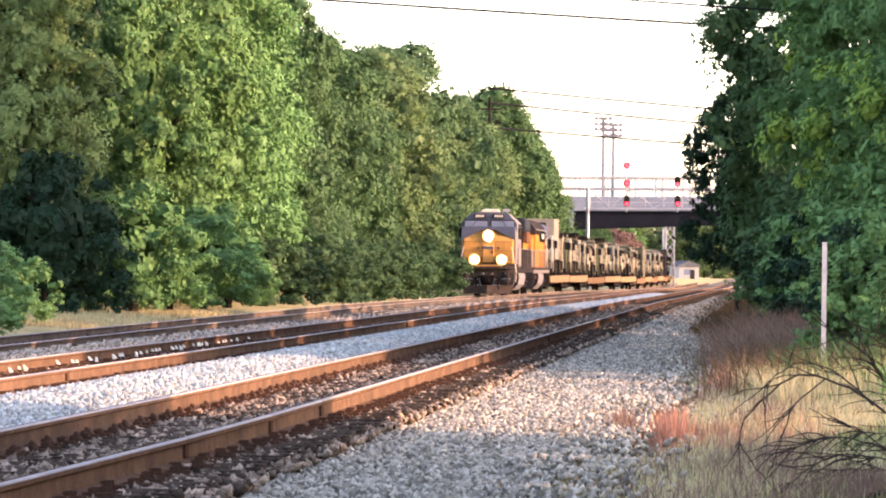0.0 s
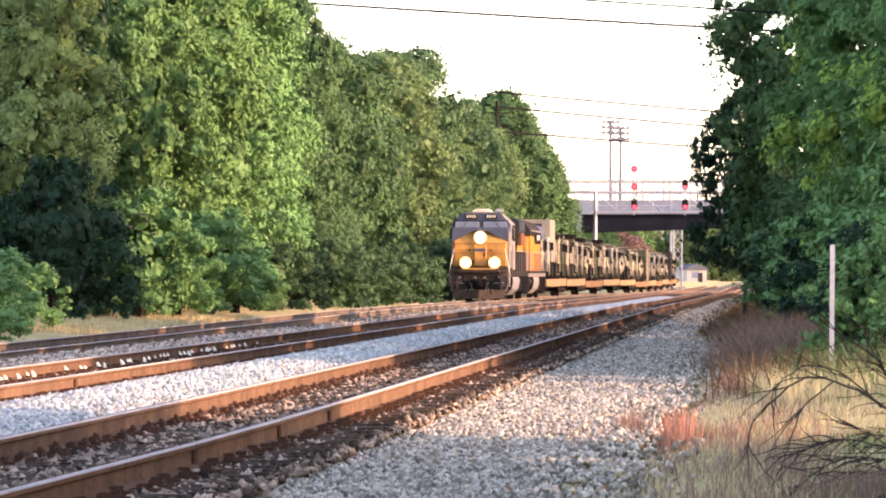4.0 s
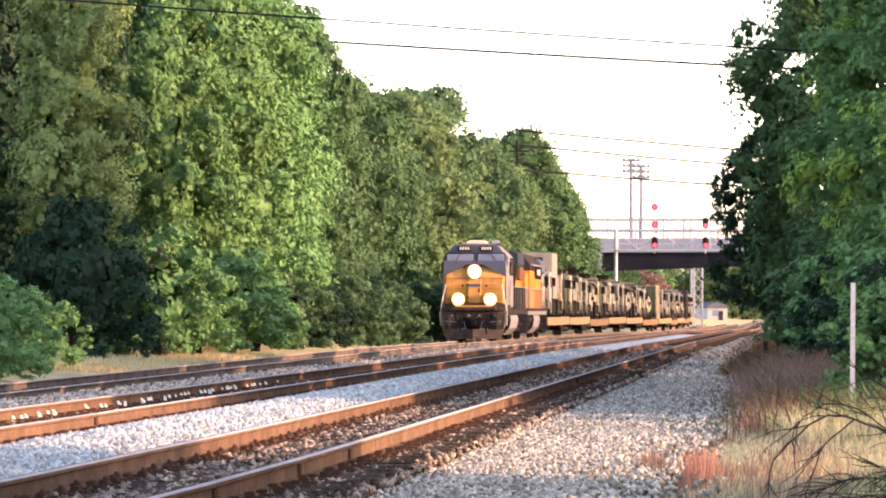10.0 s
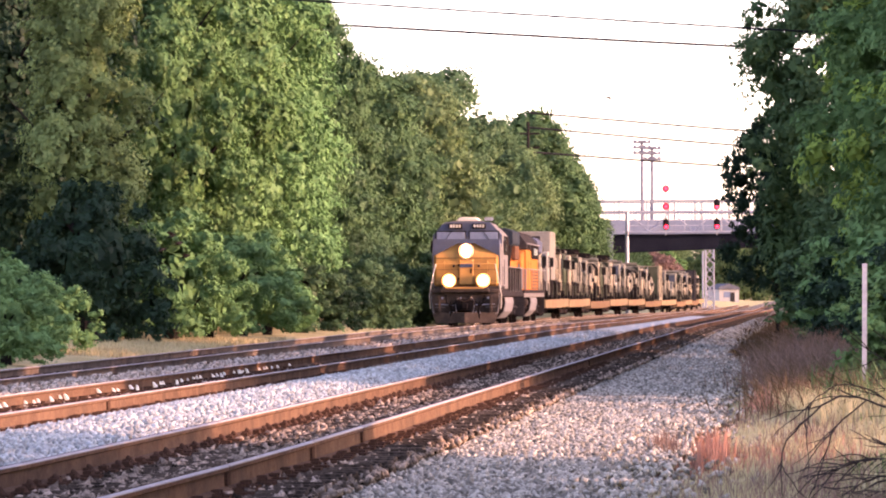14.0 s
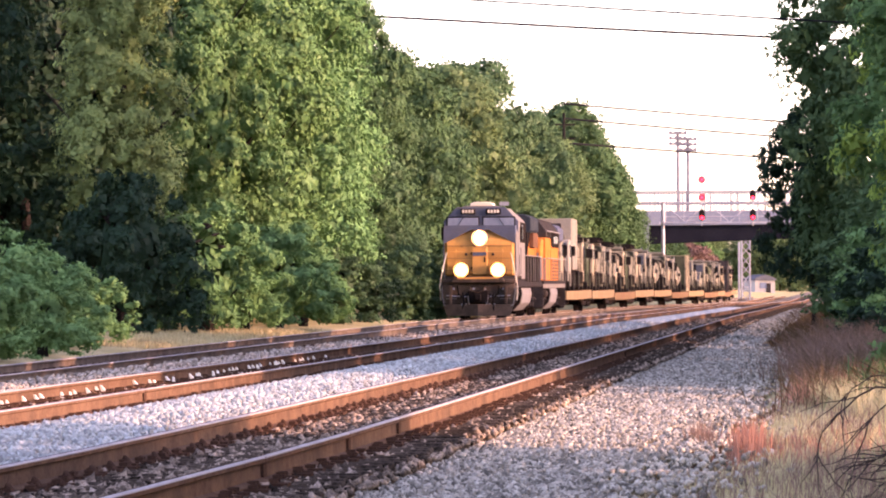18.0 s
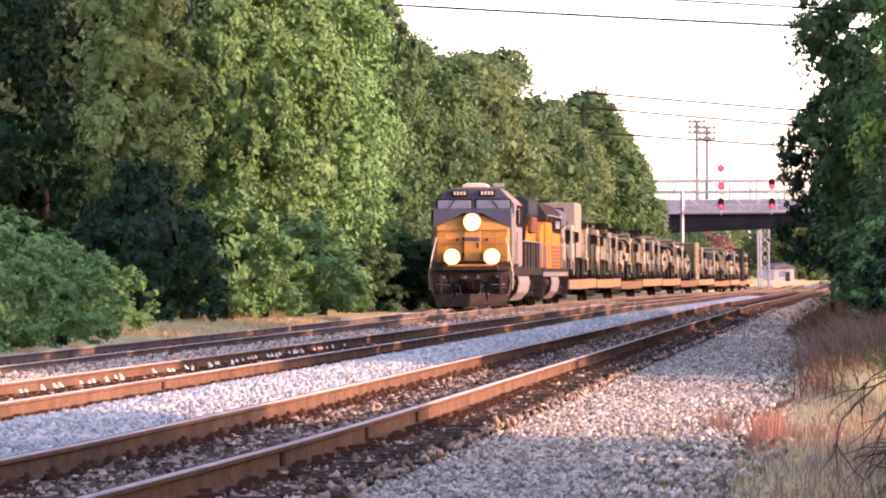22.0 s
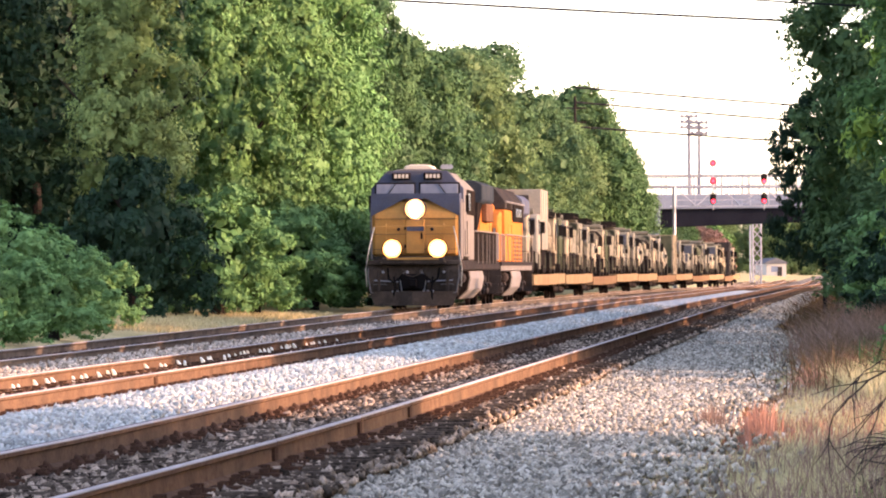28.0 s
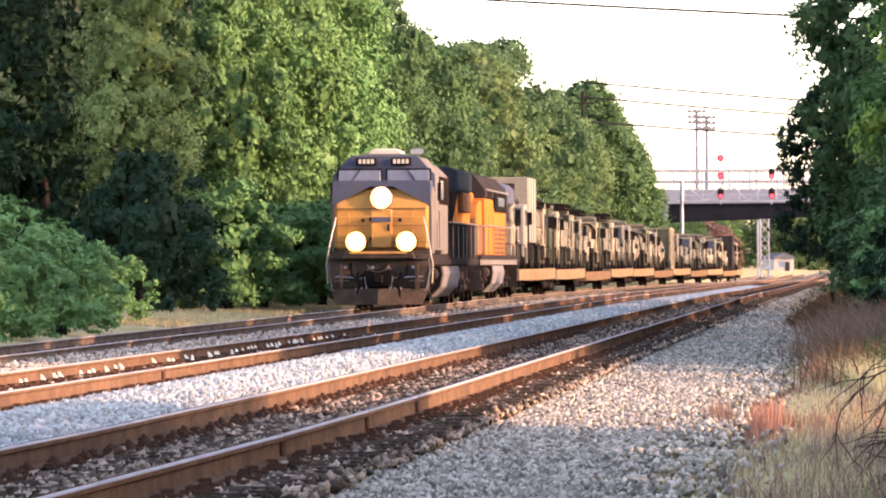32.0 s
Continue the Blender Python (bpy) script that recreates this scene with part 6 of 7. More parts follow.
    bogie(r, 18.0, (-2.0, 0.0, 2.0), 0.53, WHEEL_L, True)
    return r


FLAT_LEN = 28.2


def flatcar(mat, label, drop=0.0):
    r = thing("flatcar", label, "flatcar", "flatcars of the train")
    z = 1.1 - drop
    part("deck", Geo().box(-1.44, 1.44, 0.5, 27.7, z - 0.1, z), M_DECK, r, "worn plank deck")
    for s in (-1, 1):
        g = Geo().prism([(0.5, z + 0.03), (27.7, z + 0.03), (27.7, z - 0.4), (18, z - 0.44), (10, z - 0.44), (0.5, z - 0.4)], "x", min(s * 1.445, s * 1.52), max(s * 1.445, s * 1.52))
        part("side_sill", g, mat, r, bevel=0.01)
        part("ladder", Geo().path([(s * 1.5, 0.7, z - 0.1), (s * 1.5, 0.7, 0.45), (s * 1.5, 1.1, 0.45), (s * 1.5, 1.1, z - 0.1)], 0.02), M_BLACK, r)
    part("end_sill", Geo().box(-1.5, 1.5, 0.4, 0.52, z - 0.42, z + 0.06), mat, r)
    part("end_sill", Geo().box(-1.5, 1.5, 27.68, 27.8, z - 0.42, z + 0.06), mat, r)
    # Widened beyond a plain sill; its black also stands for shade below the deck.
    part("centre_sill", Geo().prism([(-1.3, z - 0.11), (1.3, z - 0.11), (0.9, z - 0.55), (0.4, z - 0.66), (-0.4, z - 0.66), (-0.9, z - 0.55)], "y", 0.4, 27.8), M_BLACK, r)
    part("brake_reservoir", Geo().lathe([(12.0, 0.1), (12.05, 0.22), (13.3, 0.22), (13.35, 0.1)], (0.8, 0, z - 0.5), "y", 10), M_BLACK, r)
    part("brake_wheel", Geo().lathe([(0.34, 0.26), (0.37, 0.26)], (0.9, 0, z + 0.35), "y", 12), M_BLACK, r)
    coupler(r, 0.3, -1)
    coupler(r, 27.9, 1)
    bogie(r, 2.6, (-0.9, 0.9), 0.42, WHEEL_S, False)
    bogie(r, 25.6, (-0.9, 0.9), 0.42, WHEEL_S, False)
    return r


# ---- army vehicles carried on the flatcars: local y back from the front bumper, z up from the deck ----
def road_wheel(root, x, y, r, w):
    s = 1 if x > 0 else -1
    t = part("wheel", Geo().lathe([(-w / 2, r * 0.8), (-w / 2 * 0.8, r * 0.97), (0, r), (w / 2 * 0.8, r * 0.97), (w / 2, r * 0.8)], (0, 0, 0), "x", 16), M_TYRE, root, "dusty rubber tyre")
    t.matrix_basis = pose(x, y, r)
    part("rim", Geo().lathe([(s * w * 0.42, r * 0.55), (s * w * 0.52, r * 0.5), (s * w * 0.46, r * 0.2)], (0, 0, 0), "x", 12), M_OLIVE, t)


def window(root, x0, x1, y0, y1, z0, z1):
    part("window", Geo().box(x0, x1, y0, y1, z0, z1), M_DIM_GLASS, root)


def cab_over_truck(mat, body, h_body, length, label, rack=False):
    """A cab-over army truck; body: cargo, shelter or tanker."""
    r = thing("army_truck", label, "army truck", "army vehicles on the train")
    g = Geo()
    for s in (-1, 1):
        g.box(s * 0.45 - 0.06, s * 0.45 + 0.06, 0.3, length, 0.75, 1.0)
    part("chassis", g, M_BLACK, r)
    part("bumper", Geo().box(-1.18, 1.18, 0.0, 0.25, 0.5, 0.95), mat, r, bevel=0.03)
    part("cab", Geo().prism([(0.12, 0.95), (0.1, 1.75), (0.35, 2.62), (1.9, 2.66), (1.95, 0.95)], "x", -1.2, 1.2), mat, r, bevel=0.06)
    for s in (-1, 1):
        part("windscreen", Geo().add([(s * 0.06, 0.115, 1.8), (s * 1.08, 0.115, 1.8), (s * 1.05, 0.3, 2.48), (s * 0.06, 0.3, 2.48),
                                      (s * 0.06, 0.14, 1.8), (s * 1.08, 0.14, 1.8), (s * 1.05, 0.33, 2.48), (s * 0.06, 0.33, 2.48)],
                                     [(0, 1, 2, 3), (4, 5, 6, 7), (0, 1, 5, 4), (2, 3, 7, 6), (0, 3, 7, 4), (1, 2, 6, 5)]), M_DIM_GLASS, r)
        window(r, min(s * 1.2, s * 1.215), max(s * 1.2, s * 1.215), 0.6, 1.6, 1.75, 2.4)
        part("headlamp", Geo().lathe([(-0.04, 0.11), (0.02, 0.12)], (s * 0.85, 0.08, 1.15), "y", 10), M_WHITE, r)
        part("mirror", Geo().box(min(s * 1.3, s * 1.5), max(s * 1.3, s * 1.5), 0.25, 0.3, 1.8, 2.3), M_BLACK, r)
        part("mirror_arm", Geo().rod((s * 1.18, 0.35, 2.3), (s * 1.4, 0.28, 2.25), 0.018), M_BLACK, r)
        part("mudguard", Geo().box(min(s * 0.75, s * 1.2), max(s * 0.75, s * 1.2), 0.7, 1.9, 0.9, 1.0), mat, r)
    if body == "cargo":
        part("cargo_bed", Geo().box(-1.08, 1.08, 2.25, length, 1.05, 1.25), M_BLACK, r)
        for s in (-1, 1):
            part("side_board", Geo().box(min(s * 1.04, s * 1.09), max(s * 1.04, s * 1.09), 2.25, length, 1.252, 1.75), mat, r)
            for i in range(5):
                y = 2.4 + (length - 2.7) * i / 4
                part("stake", Geo().box(min(s * 1.092, s * 1.12), max(s * 1.092, s * 1.12), y, y + 0.08, 1.05, 1.7), mat, r)
        part("canvas_cover", Geo().prism([(-1.05, 1.76), (1.05, 1.76), (1.05, h_body - 0.35), (0.85, h_body), (-0.85, h_body), (-1.05, h_body - 0.35)], "y", 2.4, length - 0.1), M_CANVAS if mat is M_SAND else M_OLIVE, r, bevel=0.08)
    elif body == "shelter":
        part("shelter_box", Geo().box(-1.24, 1.24, 2.3, length, 1.1, h_body), mat, r, "tall box body", bevel=0.04)
        for i in range(4):
            y = 2.5 + (length - 2.9) * i / 3
            for s in (-1, 1):
                part("shelter_rib", Geo().box(min(s * 1.24, s * 1.27), max(s * 1.24, s * 1.27), y, y + 0.09, 1.15, h_body - 0.05), mat, r)
        part("front_unit", Geo().box(-0.7, 0.7, 2.0, 2.29, h_body - 1.0, h_body - 0.25), M_DARK, r, bevel=0.03)
    elif body == "open":
        part("cargo_bed", Geo().box(-1.08, 1.08, 2.25, length, 1.05, 1.25), M_BLACK, r)
        for s in (-1, 1):
            part("side_board", Geo().box(min(s * 1.04, s * 1.09), max(s * 1.04, s * 1.09), 2.25, length, 1.252, 1.7), mat, r)
        for i in range(4):
            y = 2.5 + (length - 2.9) * i / 3
            part("bow", Geo().path([(-1.15, y, 1.7), (-1.15, y, h_body - 0.3), (-0.9, y, h_body), (0.9, y, h_body), (1.15, y, h_body - 0.3), (1.15, y, 1.7)], 0.035), M_BLACK, r)
        part("crate", Geo().box(-0.9, 0.3, 2.6, 4.0, 1.252, 2.1), M_SAND, r, bevel=0.03)
        part("crate", Geo().box(-0.8, 0.9, 4.3, 5.6, 1.252, 1.95), M_OLIVE, r, bevel=0.03)
    elif body == "crane":
        part("equipment_body", Geo().box(-1.1, 1.1, 2.3, length, 1.05, 1.9), mat, r, bevel=0.04)
        part("turntable", Geo().lathe([(1.9, 0.5), (2.15, 0.5)], (0, length - 1.6, 0), "z", 14), M_DARK, r)
        part("boom", Geo().prism([(2.4, 2.45), (length - 1.0, 2.2), (length - 1.0, 2.75), (2.4, 2.75)], "x", -0.28, 0.28), mat, r, bevel=0.03)
        for s in (-1, 1):
            part("locker", Geo().box(min(s * 0.7, s * 1.12), max(s * 0.7, s * 1.12), 2.6, length - 0.3, 1.902, 2.25), mat, r, bevel=0.02)
    if rack:
        g = Geo()
        for x in (-1.1, -0.35, 0.35, 1.1):
            g.box(x - 0.05, x + 0.05, 0.5, length - 0.6, h_body + 0.06, h_body + 0.12)
        for i in range(5):
            y = 0.5 + (length - 1.2) * i / 4
            g.box(-1.15, 1.15, y, y + 0.1, h_body + 0.0, h_body + 0.3)
        part("roof_rack", g, M_BLACK, r, "black roof rack")
    for s in (-1, 1):
        # Black box added between the wheels to darken the lower side like shade.
        part("side_locker", Geo().box(min(s * 0.6, s * 1.24), max(s * 0.6, s * 1.24), 2.25, length - 2.95, 0.4, 1.02), M_BLACK, r, "dark box added for the shaded lower side", bevel=0.03)
        part("fuel_drum", Geo().lathe([(2.15, 0.2), (2.2, 0.26), (2.9, 0.26), (2.95, 0.2)], (s * 0.98, 0, 1.3), "y", 10), mat, r)
        for y0, y1 in ((0.2, -0.5), (length - 0.3, length + 0.45)):
            part("tie_down_chain", Geo().rod((s * 1.0, y0, 0.8), (s * 1.3, y1, 0.02), 0.018, n=5), M_BLACK, r)
    # gear tied on the roof and behind the cab
    rnd = random.Random(len(label) * 7 + int(length * 10))
    top = {"cargo": h_body, "shelter": 2.66, "open": 2.66, "crane": 2.66}[body]
    part("tarp_roll", Geo().rod((-1.0, 1.2 + rnd.uniform(-0.3, 0.3), 2.8), (0.95, 1.2 + rnd.uniform(-0.3, 0.3), 2.78), 0.15, n=8), M_CANVAS, r, "rolled dark tarpaulin")
    if body != "shelter":
        for i in range(3):
            x, y = rnd.uniform(-0.8, 0.5), rnd.uniform(2.6, length - 1.2)
            part("gear_box", Geo().box(x, x + rnd.uniform(0.4, 0.7), y, y + rnd.uniform(0.5, 0.9), (top if body == "cargo" else 1.9), (top if body == "cargo" else 1.9) + rnd.uniform(0.2, 0.45)), rnd.choice((M_OLIVE, M_BLACK, M_CANVAS)), r, "dark equipment box", bevel=0.03)
        part("spare_wheel", Geo().lathe([(-0.15, 0.42), (-0.1, 0.52), (0.1, 0.52), (0.15, 0.42)], (rnd.uniform(-0.4, 0.5), 2.12, 1.95), "y", 14), M_TYRE, r, "dark spare tyre behind the cab")
    for s in (-1, 1):
        part("cab_step", Geo().box(min(s * 0.95, s * 1.2), max(s * 0.95, s * 1.2), 1.95, 2.2, 0.25, 0.95), mat, r)
        part("grab_bar", Geo().rod((s * 1.25, 2.02, 1.1), (s * 1.25, 2.02, 2.3), 0.025), M_BLACK, r)
        for y in (length - 0.12,):
            part("mud_flap", Geo().box(min(s * 0.8, s * 1.17), max(s * 0.8, s * 1.2), y, y + 0.06, 0.18, 1.0), M_BLACK, r)
    ys = [1.3, length - 2.2, length - 0.95] if length > 6 else [1.3, length - 1.2]
    for y in ys:
        for s in (-1, 1):
            road_wheel(r, s * 0.99, y, 0.56, 0.36)
        part("axle", Geo().rod((-0.95, y, 0.54), (0.95, y, 0.54), 0.09), M_BLACK, r)
    return r


def utility_vehicle(mat, label, turret=False):
    r = thing("army_utility_vehicle", label, "army vehicle", "army vehicles on the train")
    part("body", Geo().prism([(0.1, 0.55), (0.1, 1.05), (1.3, 1.15), (1.75, 1.8), (3.3, 1.84), (4.5, 1.25), (4.55, 0.6), (2.9, 0.5), (1.4, 0.5)], "x", -1.05, 1.05), mat, r, bevel=0.05)
    part("bumper", Geo().box(-0.9, 0.9, 0.0, 0.12, 0.5, 0.72), M_BLACK, r)
    part("grille", Geo().box(-0.5, 0.5, 0.06, 0.11, 0.75, 1.0), M_BLACK, r)
    for s in (-1, 1):
        part("windscreen", Geo().add([(s * 0.06, 1.31, 1.2), (s * 0.95, 1.31, 1.2), (s * 0.92, 1.7, 1.75), (s * 0.06, 1.7, 1.75), (s * 0.06, 1.34, 1.2), (s * 0.95, 1.34, 1.2), (s * 0.92, 1.73, 1.75), (s * 0.06, 1.73, 1.75)],
                                     [(0, 1, 2, 3), (4, 5, 6, 7), (0, 1, 5, 4), (2, 3, 7, 6), (0, 3, 7, 4), (1, 2, 6, 5)]), M_DIM_GLASS, r)
        window(r, min(s * 1.05, s * 1.065), max(s * 1.05, s * 1.065), 1.85, 2.5, 1.25, 1.7)
        window(r, min(s * 1.05, s * 1.065), max(s * 1.05, s * 1.065), 2.6, 3.2, 1.25, 1.7)
        part("headlamp", Geo().lathe([(-0.03, 0.09), (0.02, 0.1)], (s * 0.75, 0.1, 0.88), "y", 10), M_WHITE, r)
        part("mirror", Geo().box(min(s * 1.12, s * 1.28), max(s * 1.12, s * 1.28), 1.5, 1.55, 1.3, 1.55), M_BLACK, r)
        for y in (0.9, 3.9):
            road_wheel(r, s * 0.92, y, 0.46, 0.3)
    if turret:
        part("roof_ring", Geo().lathe([(1.84, 0.5), (2.05, 0.5)], (0, 2.5, 0), "z", 14), M_DARK, r)
        part("roof_shield", Geo().prism([(-0.5, 2.05), (0.5, 2.05), (0.42, 2.5), (-0.42, 2.5)], "y", 2.0, 2.06), mat, r)
    return r


def container(mat, h, length, label, end=None):
    r = thing("container", label, "container", "containers on the train")
    part("box_body", Geo().box(-1.2, 1.2, 0.05, length - 0.05, 0.12, h - 0.05), mat, r)
    for x in (-1.22, 1.22):
        for y in (0.06, length - 0.06):
            part("corner_post", Geo().box(x - 0.06, x + 0.06, y - 0.06, y + 0.06, 0, h), mat, r)
    for s in (-1, 1):
        for i in range(int(length / 0.35)):
            part("corrugation", Geo().box(min(s * 1.2, s * 1.23), max(s * 1.2, s * 1.23), 0.25 + i * 0.35, 0.42 + i * 0.35, 0.2, h - 0.12), mat, r)
        part("door_bar", Geo().rod((s * 0.3, 0.02, 0.2), (s * 0.3, 0.02, h - 0.15), 0.025), M_STEEL, r)
        part("door_leaf", Geo().box(min(s * 0.03, s * 1.14), max(s * 0.03, s * 1.14), 0.02, 0.048, 0.18, h - 0.12), end or mat, r)
    part("base_rail", Geo().box(-1.22, 1.22, 0.0, length, 0, 0.118), mat, r)
    return r


def trailer(mat, label):
    r = thing("army_trailer", label, "trailer", "army vehicles on the train")
    part("tub", Geo().prism([(-1.0, 0.7), (1.0, 0.7), (1.08, 1.5), (-1.08, 1.5)], "y", 0.9, 3.6), mat, r, bevel=0.03)
    part("canvas_cover", Geo().prism([(-1.05, 1.505), (1.05, 1.505), (0.85, 2.1), (-0.85, 2.1)], "y", 0.95, 3.55), M_CANVAS, r, bevel=0.05)
    part("drawbar", Geo().path([(-0.7, 0.95, 0.72), (0, 0.0, 0.6), (0.7, 0.95, 0.72)], 0.05), M_BLACK, r)
    for s in (-1, 1):
        road_wheel(r, s * 1.0, 2.25, 0.46, 0.28)
    return r


def mover(ob, s, z, length, back=False):
    MOVERS.append((ob, s, z, length, back))


def build_train():
    mover(lead_locomotive(), 0.0, 0, 22.3)
    mover(second_locomotive(), 22.6, 0, 22.6)
    fy = flatcar(M_FLAT, "long sun-faded yellow flatcar loaded with army vehicles")
    fr = flatcar(M_FLAT_R, "long rusty low flatcar loaded with army vehicles", 0.12)
    cars = [fy, None, fr, None, None, None, None, None, None, None, None]
    kinds = [fy, fy, fr, fy, fy, fr, fy, fr, fy, fr, fy]
    for i in range(11):
        if cars[i] is None:
            cars[i] = copy_thing(kinds[i], Matrix())
            for a, b in zip([kinds[i], *kinds[i].children_recursive], [cars[i], *cars[i].children_recursive]):
                for w, at, rad in list(WHEELSETS):
                    if w == a:
                        WHEELSETS.append((b, at, rad))
        mover(cars[i], 45.4 + FLAT_LEN * i, 0, FLAT_LEN)
    cargo = {
        "shelter": (cab_over_truck(M_SHELTER, "shelter", 3.75, 8.0, "sand coloured army truck with a tall pale box body"), 8.0),
        "sand": (cab_over_truck(M_SAND, "cargo", 2.6, 6.6, "sand coloured army truck with a canvas cover", True), 6.6),
        "camo": (cab_over_truck(M_CAMO, "cargo", 2.45, 6.4, "camouflaged army truck with a canvas cover"), 6.4),
        "low": (cab_over_truck(M_CAMO, "open", 2.3, 6.2, "camouflaged army truck with bare cover hoops and crates"), 6.2),
        "lows": (cab_over_truck(M_SAND, "open", 2.5, 6.2, "sand coloured army truck with bare cover hoops and crates"), 6.2),
        "rack": (cab_over_truck(M_CAMO, "crane", 2.8, 6.8, "camouflaged army recovery truck with a boom", True), 6.8),
        "crane": (cab_over_truck(M_SAND, "crane", 2.6, 6.6, "sand coloured army recovery truck with a boom"), 6.6),
        "dark": (cab_over_truck(M_OLIVE, "cargo", 2.75, 5.8, "olive green army truck with a dark canvas cover"), 5.8),
        "util": (utility_vehicle(M_CAMO, "camouflaged light army utility vehicle"), 4.6),
        "utils": (utility_vehicle(M_SAND, "sand coloured light army utility vehicle", True), 4.6),
        "box": (container(M_SAND, 3.0, 6.06, "sand coloured steel container with dark olive end doors", M_OLIVE), 6.06),
        "tarp": (container(M_DARK, 3.3, 6.06, "tall box with dark tarpaulin sides and pale edges"), 6.06),
        "trail": (trailer(M_CAMO, "camouflaged army trailer with a canvas cover"), 3.7),
    }
    # kind, metres behind the car's front end, turned round
    loads = [(("lows", 1.2, 0), ("shelter", 9.4, 0), ("sand", 19.6, 1)), (("dark", 0.9, 0), ("crane", 7.4, 0), ("rack", 14.6, 1), ("camo", 21.6, 0)),
             (("rack", 1.0, 0), ("utils", 8.8, 0), ("lows", 14.4, 1), ("dark", 21.8, 0)), (("rack", 0.8, 1), ("crane", 8.6, 0), ("util", 16.2, 1), ("low", 21.4, 0)),
             (("camo", 1.0, 0), ("utils", 8.6, 0), ("trail", 14.2, 0), ("low", 20.0, 1)), (("crane", 1.2, 0), ("low", 8.8, 0), ("utils", 15.8, 1), ("trail", 21.0, 0)),
             (("box", 0.8, 0), ("util", 8.2, 0), ("low", 13.6, 0), ("trail", 21.6, 0)), (("util", 1.0, 0), ("low", 6.6, 0), ("trail", 13.8, 0), ("camo", 19.0, 1)),
             (("low", 1.0, 0), ("util", 8.6, 0), ("utils", 14.4, 0), ("low", 20.6, 0)), (("lows", 1.0, 1), ("trail", 8.4, 0), ("utils", 13.0, 0), ("tarp", 20.6, 0)),
             (("camo", 1.0, 0), ("util", 8.6, 0), ("lows", 14.6, 0), ("util", 22.2, 0))]
    used = set()
    for i, load in enumerate(loads):
        for key, y, back in load:
            ob, ln = cargo[key]
            ob = ob if key not in used else copy_thing(ob, Matrix())
            used.add(key)
            mover(ob, 45.4 + FLAT_LEN * i + y, 1.1 - (0.12 if kinds[i] is fr else 0) + 0.004, ln, back)


build_train()


BIRDS = (
    ("small dark bird crossing the sky above the overpass", 1.9, [(0, 156.50, 300.0, 11.00), (13.2, 20.52, 300.0, 11.65), (13.5, 17.93, 300.0, 11.96), (14, 13.05, 300.0, 12.66), (14.5, 7.85, 300.0, 13.42), (14.9, 3.70, 300.0, 15.20), (17, -18.00, 300.0, 19.00), (32, -172.00, 300.0, 21.00)]),
    ("small distant bird gliding high above the trees", 1.7, [(0, -170.00, 400.0, 20.80), (20, 0.44, 400.0, 20.50), (20.6, 5.49, 400.0, 20.25), (21, 8.99, 400.0, 19.78), (21.2, 10.58, 400.0, 19.77), (21.6, 13.86, 400.0, 19.06), (22, 16.60, 400.0, 19.07), (22.3, 18.61, 400.0, 20.12), (24, 31.00, 400.0, 21.00), (32, 92.00, 400.0, 22.00)]),
    ("small dark bird flying up out of a trackside bush", 1.15, [(0, -6.40, 150.6, 2.90), (19.2, -6.40, 150.6, 2.90), (20, 1.79, 147.2, 6.46), (20.2, 3.87, 145.5, 7.11), (20.4, 5.89, 143.8, 7.86), (20.6, 7.70, 142.0, 8.65), (22.6, 25.70, 138.0, 13.85), (32, 110.30, 119.2, 38.29)]),
    ("small dark bird flying up out of a trackside bush", 1.15, [(0, -6.00, 150.7, 2.30), (19.5, -6.00, 150.7, 2.30), (20.4, 4.34, 147.2, 5.60), (20.6, 6.24, 145.5, 6.33), (20.8, 8.20, 143.8, 7.10), (20.9, 9.05, 142.0, 7.50), (22.9, 27.05, 138.0, 12.70), (32, 108.95, 119.8, 36.36)]),
    ("small dark bird flying up out of a trackside bush", 1.15, [(0, -6.70, 150.6, 2.50), (19.1, -6.70, 150.6, 2.50), (19.8, 4.40, 147.2, 4.82), (20, 6.13, 145.5, 5.42), (20.2, 7.84, 143.8, 5.98), (20.4, 9.57, 142.0, 6.28), (22.4, 27.57, 138.0, 11.48), (32, 113.97, 118.8, 36.44)]),
    ("small dark bird flying up out of a trackside bush", 1.15, [(0, -6.20, 150.8, 2.70), (18.9, -6.20, 150.8, 2.70), (19.8, 7.51, 145.5, 4.84), (20, 9.17, 142.0, 5.10), (22, 27.17, 138.0, 10.30), (32, 117.17, 118.0, 36.30)]),
)
FLYING = []      # (bird, its wings, its path)


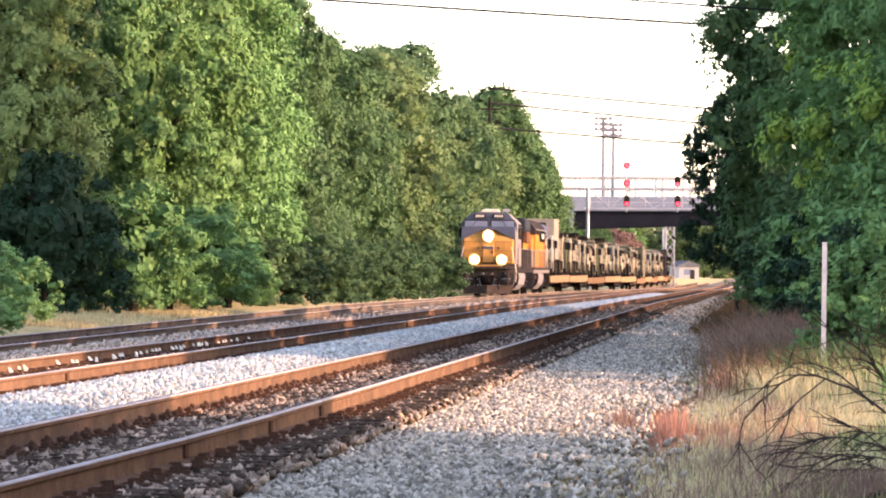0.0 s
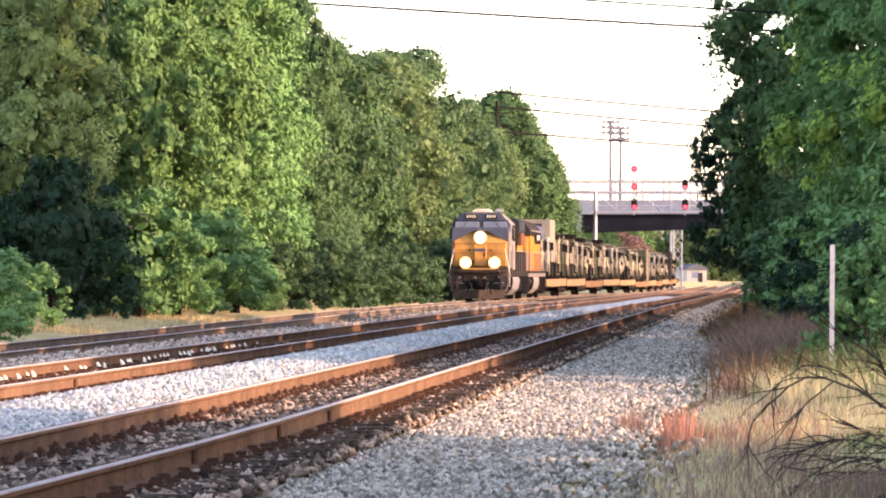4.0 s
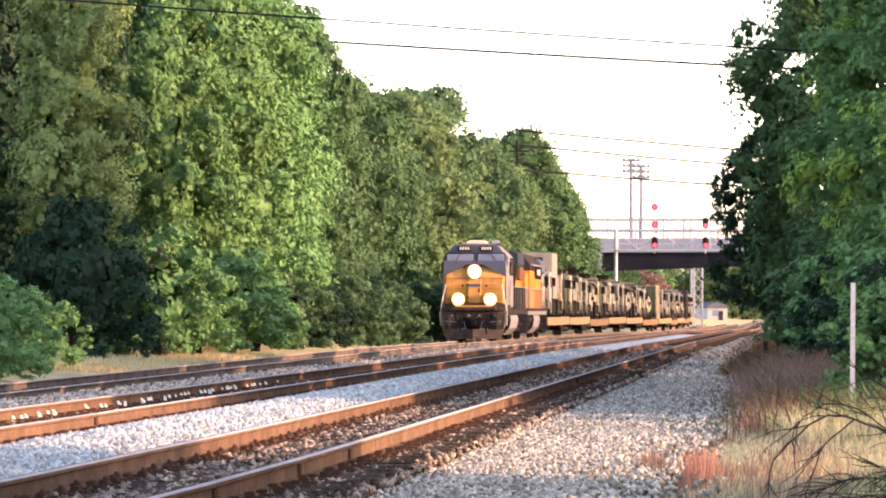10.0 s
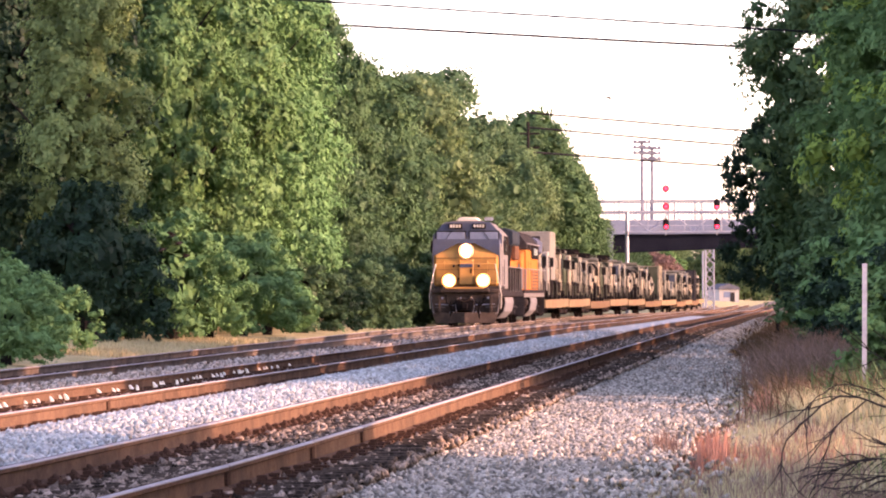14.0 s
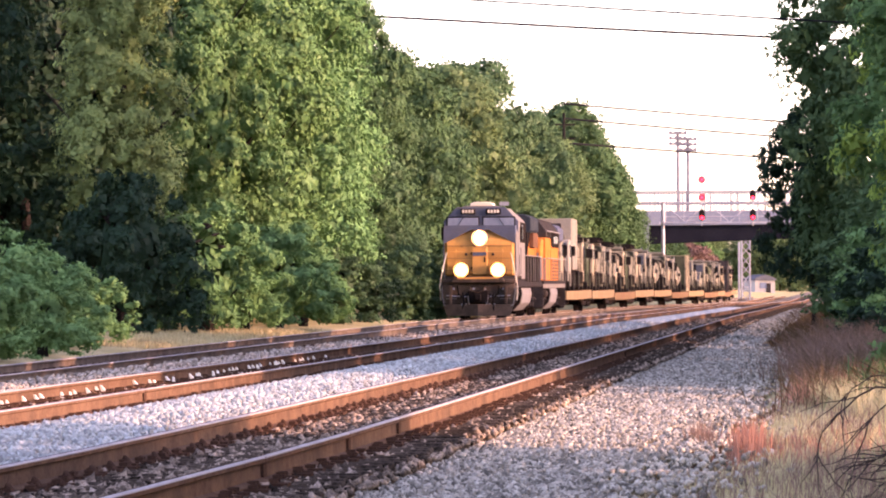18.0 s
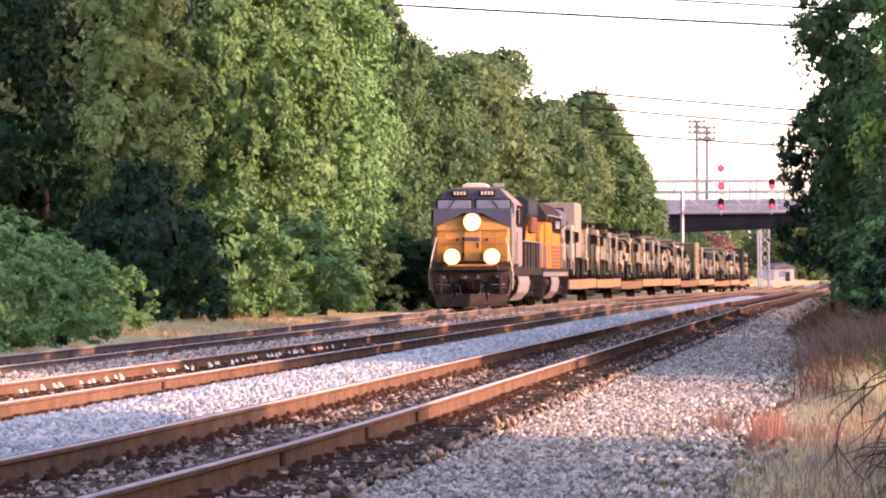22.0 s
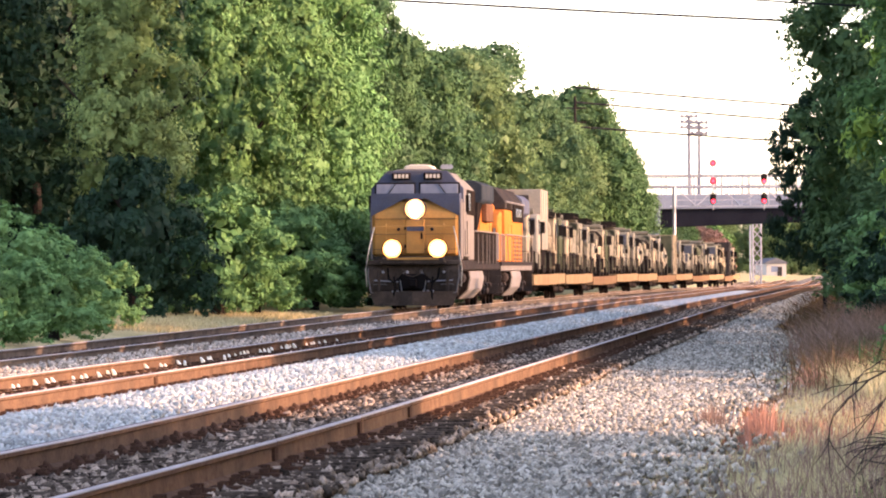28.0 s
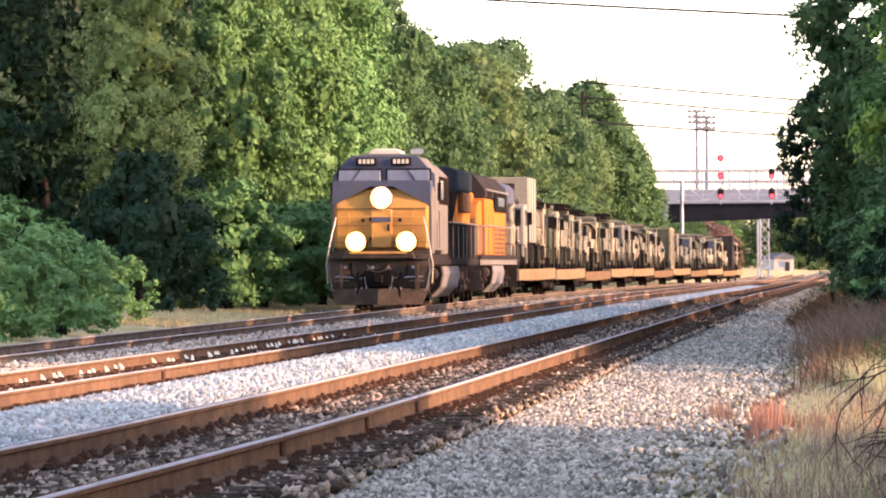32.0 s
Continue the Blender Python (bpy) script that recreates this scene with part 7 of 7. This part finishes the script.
def build_birds():
    """Small birds with spread wings; local y runs forward."""
    wing = []
    for sx in (-1, 1):
        ribs = [(0.0, 0.055, -0.05, 0.0), (0.06, 0.065, -0.045, 0.004), (0.115, 0.045, -0.05, 0.002), (0.165, -0.01, -0.075, -0.004), (0.175, -0.05, -0.08, -0.005)]
        v, f = [], []
        for x, lead, trail, z in ribs:
            v += [(sx * x, lead, z + 0.004), (sx * x, trail, z + 0.001), (sx * x, trail, z - 0.001), (sx * x, lead, z - 0.004)]
        for i in range(len(ribs) - 1):
            k = 4 * i
            f += [(k + a, k + (a + 1) % 4, k + 4 + (a + 1) % 4, k + 4 + a) for a in range(4)]
        f += [(0, 1, 2, 3), (len(v) - 4, len(v) - 3, len(v) - 2, len(v) - 1)]
        wing.append(Geo().add(v, f).mesh("wing", M_BIRD))
    body = Geo().lathe([(-0.1, 0.012), (-0.06, 0.028), (0.0, 0.038), (0.05, 0.032), (0.075, 0.022), (0.095, 0.025), (0.115, 0.018), (0.122, 0.008)], (0, 0, 0), "y", 12).mesh("body", M_BIRD)
    tail = Geo().add([(-0.012, -0.09, 0.004), (0.012, -0.09, 0.004), (0.035, -0.19, 0.002), (-0.035, -0.19, 0.002), (-0.012, -0.09, -0.004), (0.012, -0.09, -0.004), (0.035, -0.19, -0.001), (-0.035, -0.19, -0.001)],
                     [(0, 1, 2, 3), (4, 7, 6, 5), (0, 4, 5, 1), (1, 5, 6, 2), (2, 6, 7, 3), (3, 7, 4, 0)]).mesh("tail", M_BIRD)
    beak = Geo().rod((0, 0.118, 0), (0, 0.145, -0.004), 0.007, 0.001, 6).mesh("beak", M_BLACK)
    for label, size, path in BIRDS:
        root = thing("bird", label, "bird", "birds in the air")
        root.scale = (size, size, size)
        part("body", body, None, root)
        part("tail", tail, None, root)
        part("beak", beak, None, root)
        FLYING.append((root, [part("wing", w, None, root) for w in wing], path))


build_birds()


# ---- motion ----
def head_y(t):
    """Where the train's front end stands along the far track."""
    return 277.3 - 3.99 * t


def on_track(y0, length, z, back=False):
    """The pose of a vehicle whose front end stands at y0."""
    a, b = Vector((track_c(y0 + 0.12 * length), y0 + 0.12 * length, 0)), Vector((track_c(y0 + 0.88 * length), y0 + 0.88 * length, 0))
    d = (b - a).normalized()
    p = a - d * 0.12 * length
    m = Matrix.Translation((p.x, p.y, -0.16 + z + float(sag(y0 + length / 2)))) @ Matrix.Rotation(math.atan2(-d.x, d.y), 4, "Z")
    return m @ pose(0, length, 0, 0, 0, 180) if back else m


def motions():
    for ob, s, z, length, back in MOVERS:
        walk(ob, [(t, on_track(head_y(t) + s, length, z, back)) for t in (0, 4, 8, 12, 16, 20, 24, 28, 32)])
    for w, at, r in WHEELSETS:
        rows = []
        for i in range(171):
            t = 32 * i / 170
            rows.append((t, Matrix.Translation(at) @ Matrix.Rotation((head_y(0) - head_y(t)) / r, 4, "X")))
        walk(w, rows)
    for k, (bird, wings, path) in enumerate(FLYING):
        rows = []
        for i, (t, x, y, z) in enumerate(path):
            a, b = path[max(0, i - 1)], path[min(len(path) - 1, i + 1)]
            d = Vector(b[1:]) - Vector(a[1:])
            rows.append((t, Matrix.Translation((x, y, z)) @ Matrix.Rotation(math.atan2(-d.x, d.y), 4, "Z") @ Matrix.Rotation(math.atan2(d.z, math.hypot(d.x, d.y)), 4, "X")))
        walk(bird, rows)
        # wing beats, from take-off on
        start = next((a[0] for a, b in zip(path, path[1:]) if a[1:] != b[1:]), 0.0)
        for side, wing in zip((-1, 1), wings):
            beats = [(0.0, -20)] if start > 0 else []
            n = int((32 - start) / 0.1)
            beats += [(start + 0.1 * i, 22 + 34 * math.sin(2.1 * i + k)) for i in range(n)] + [(32, 10)]
            walk(wing, [(t, Matrix.Rotation(-side * radians(q), 4, "Y")) for t, q in beats])


motions()
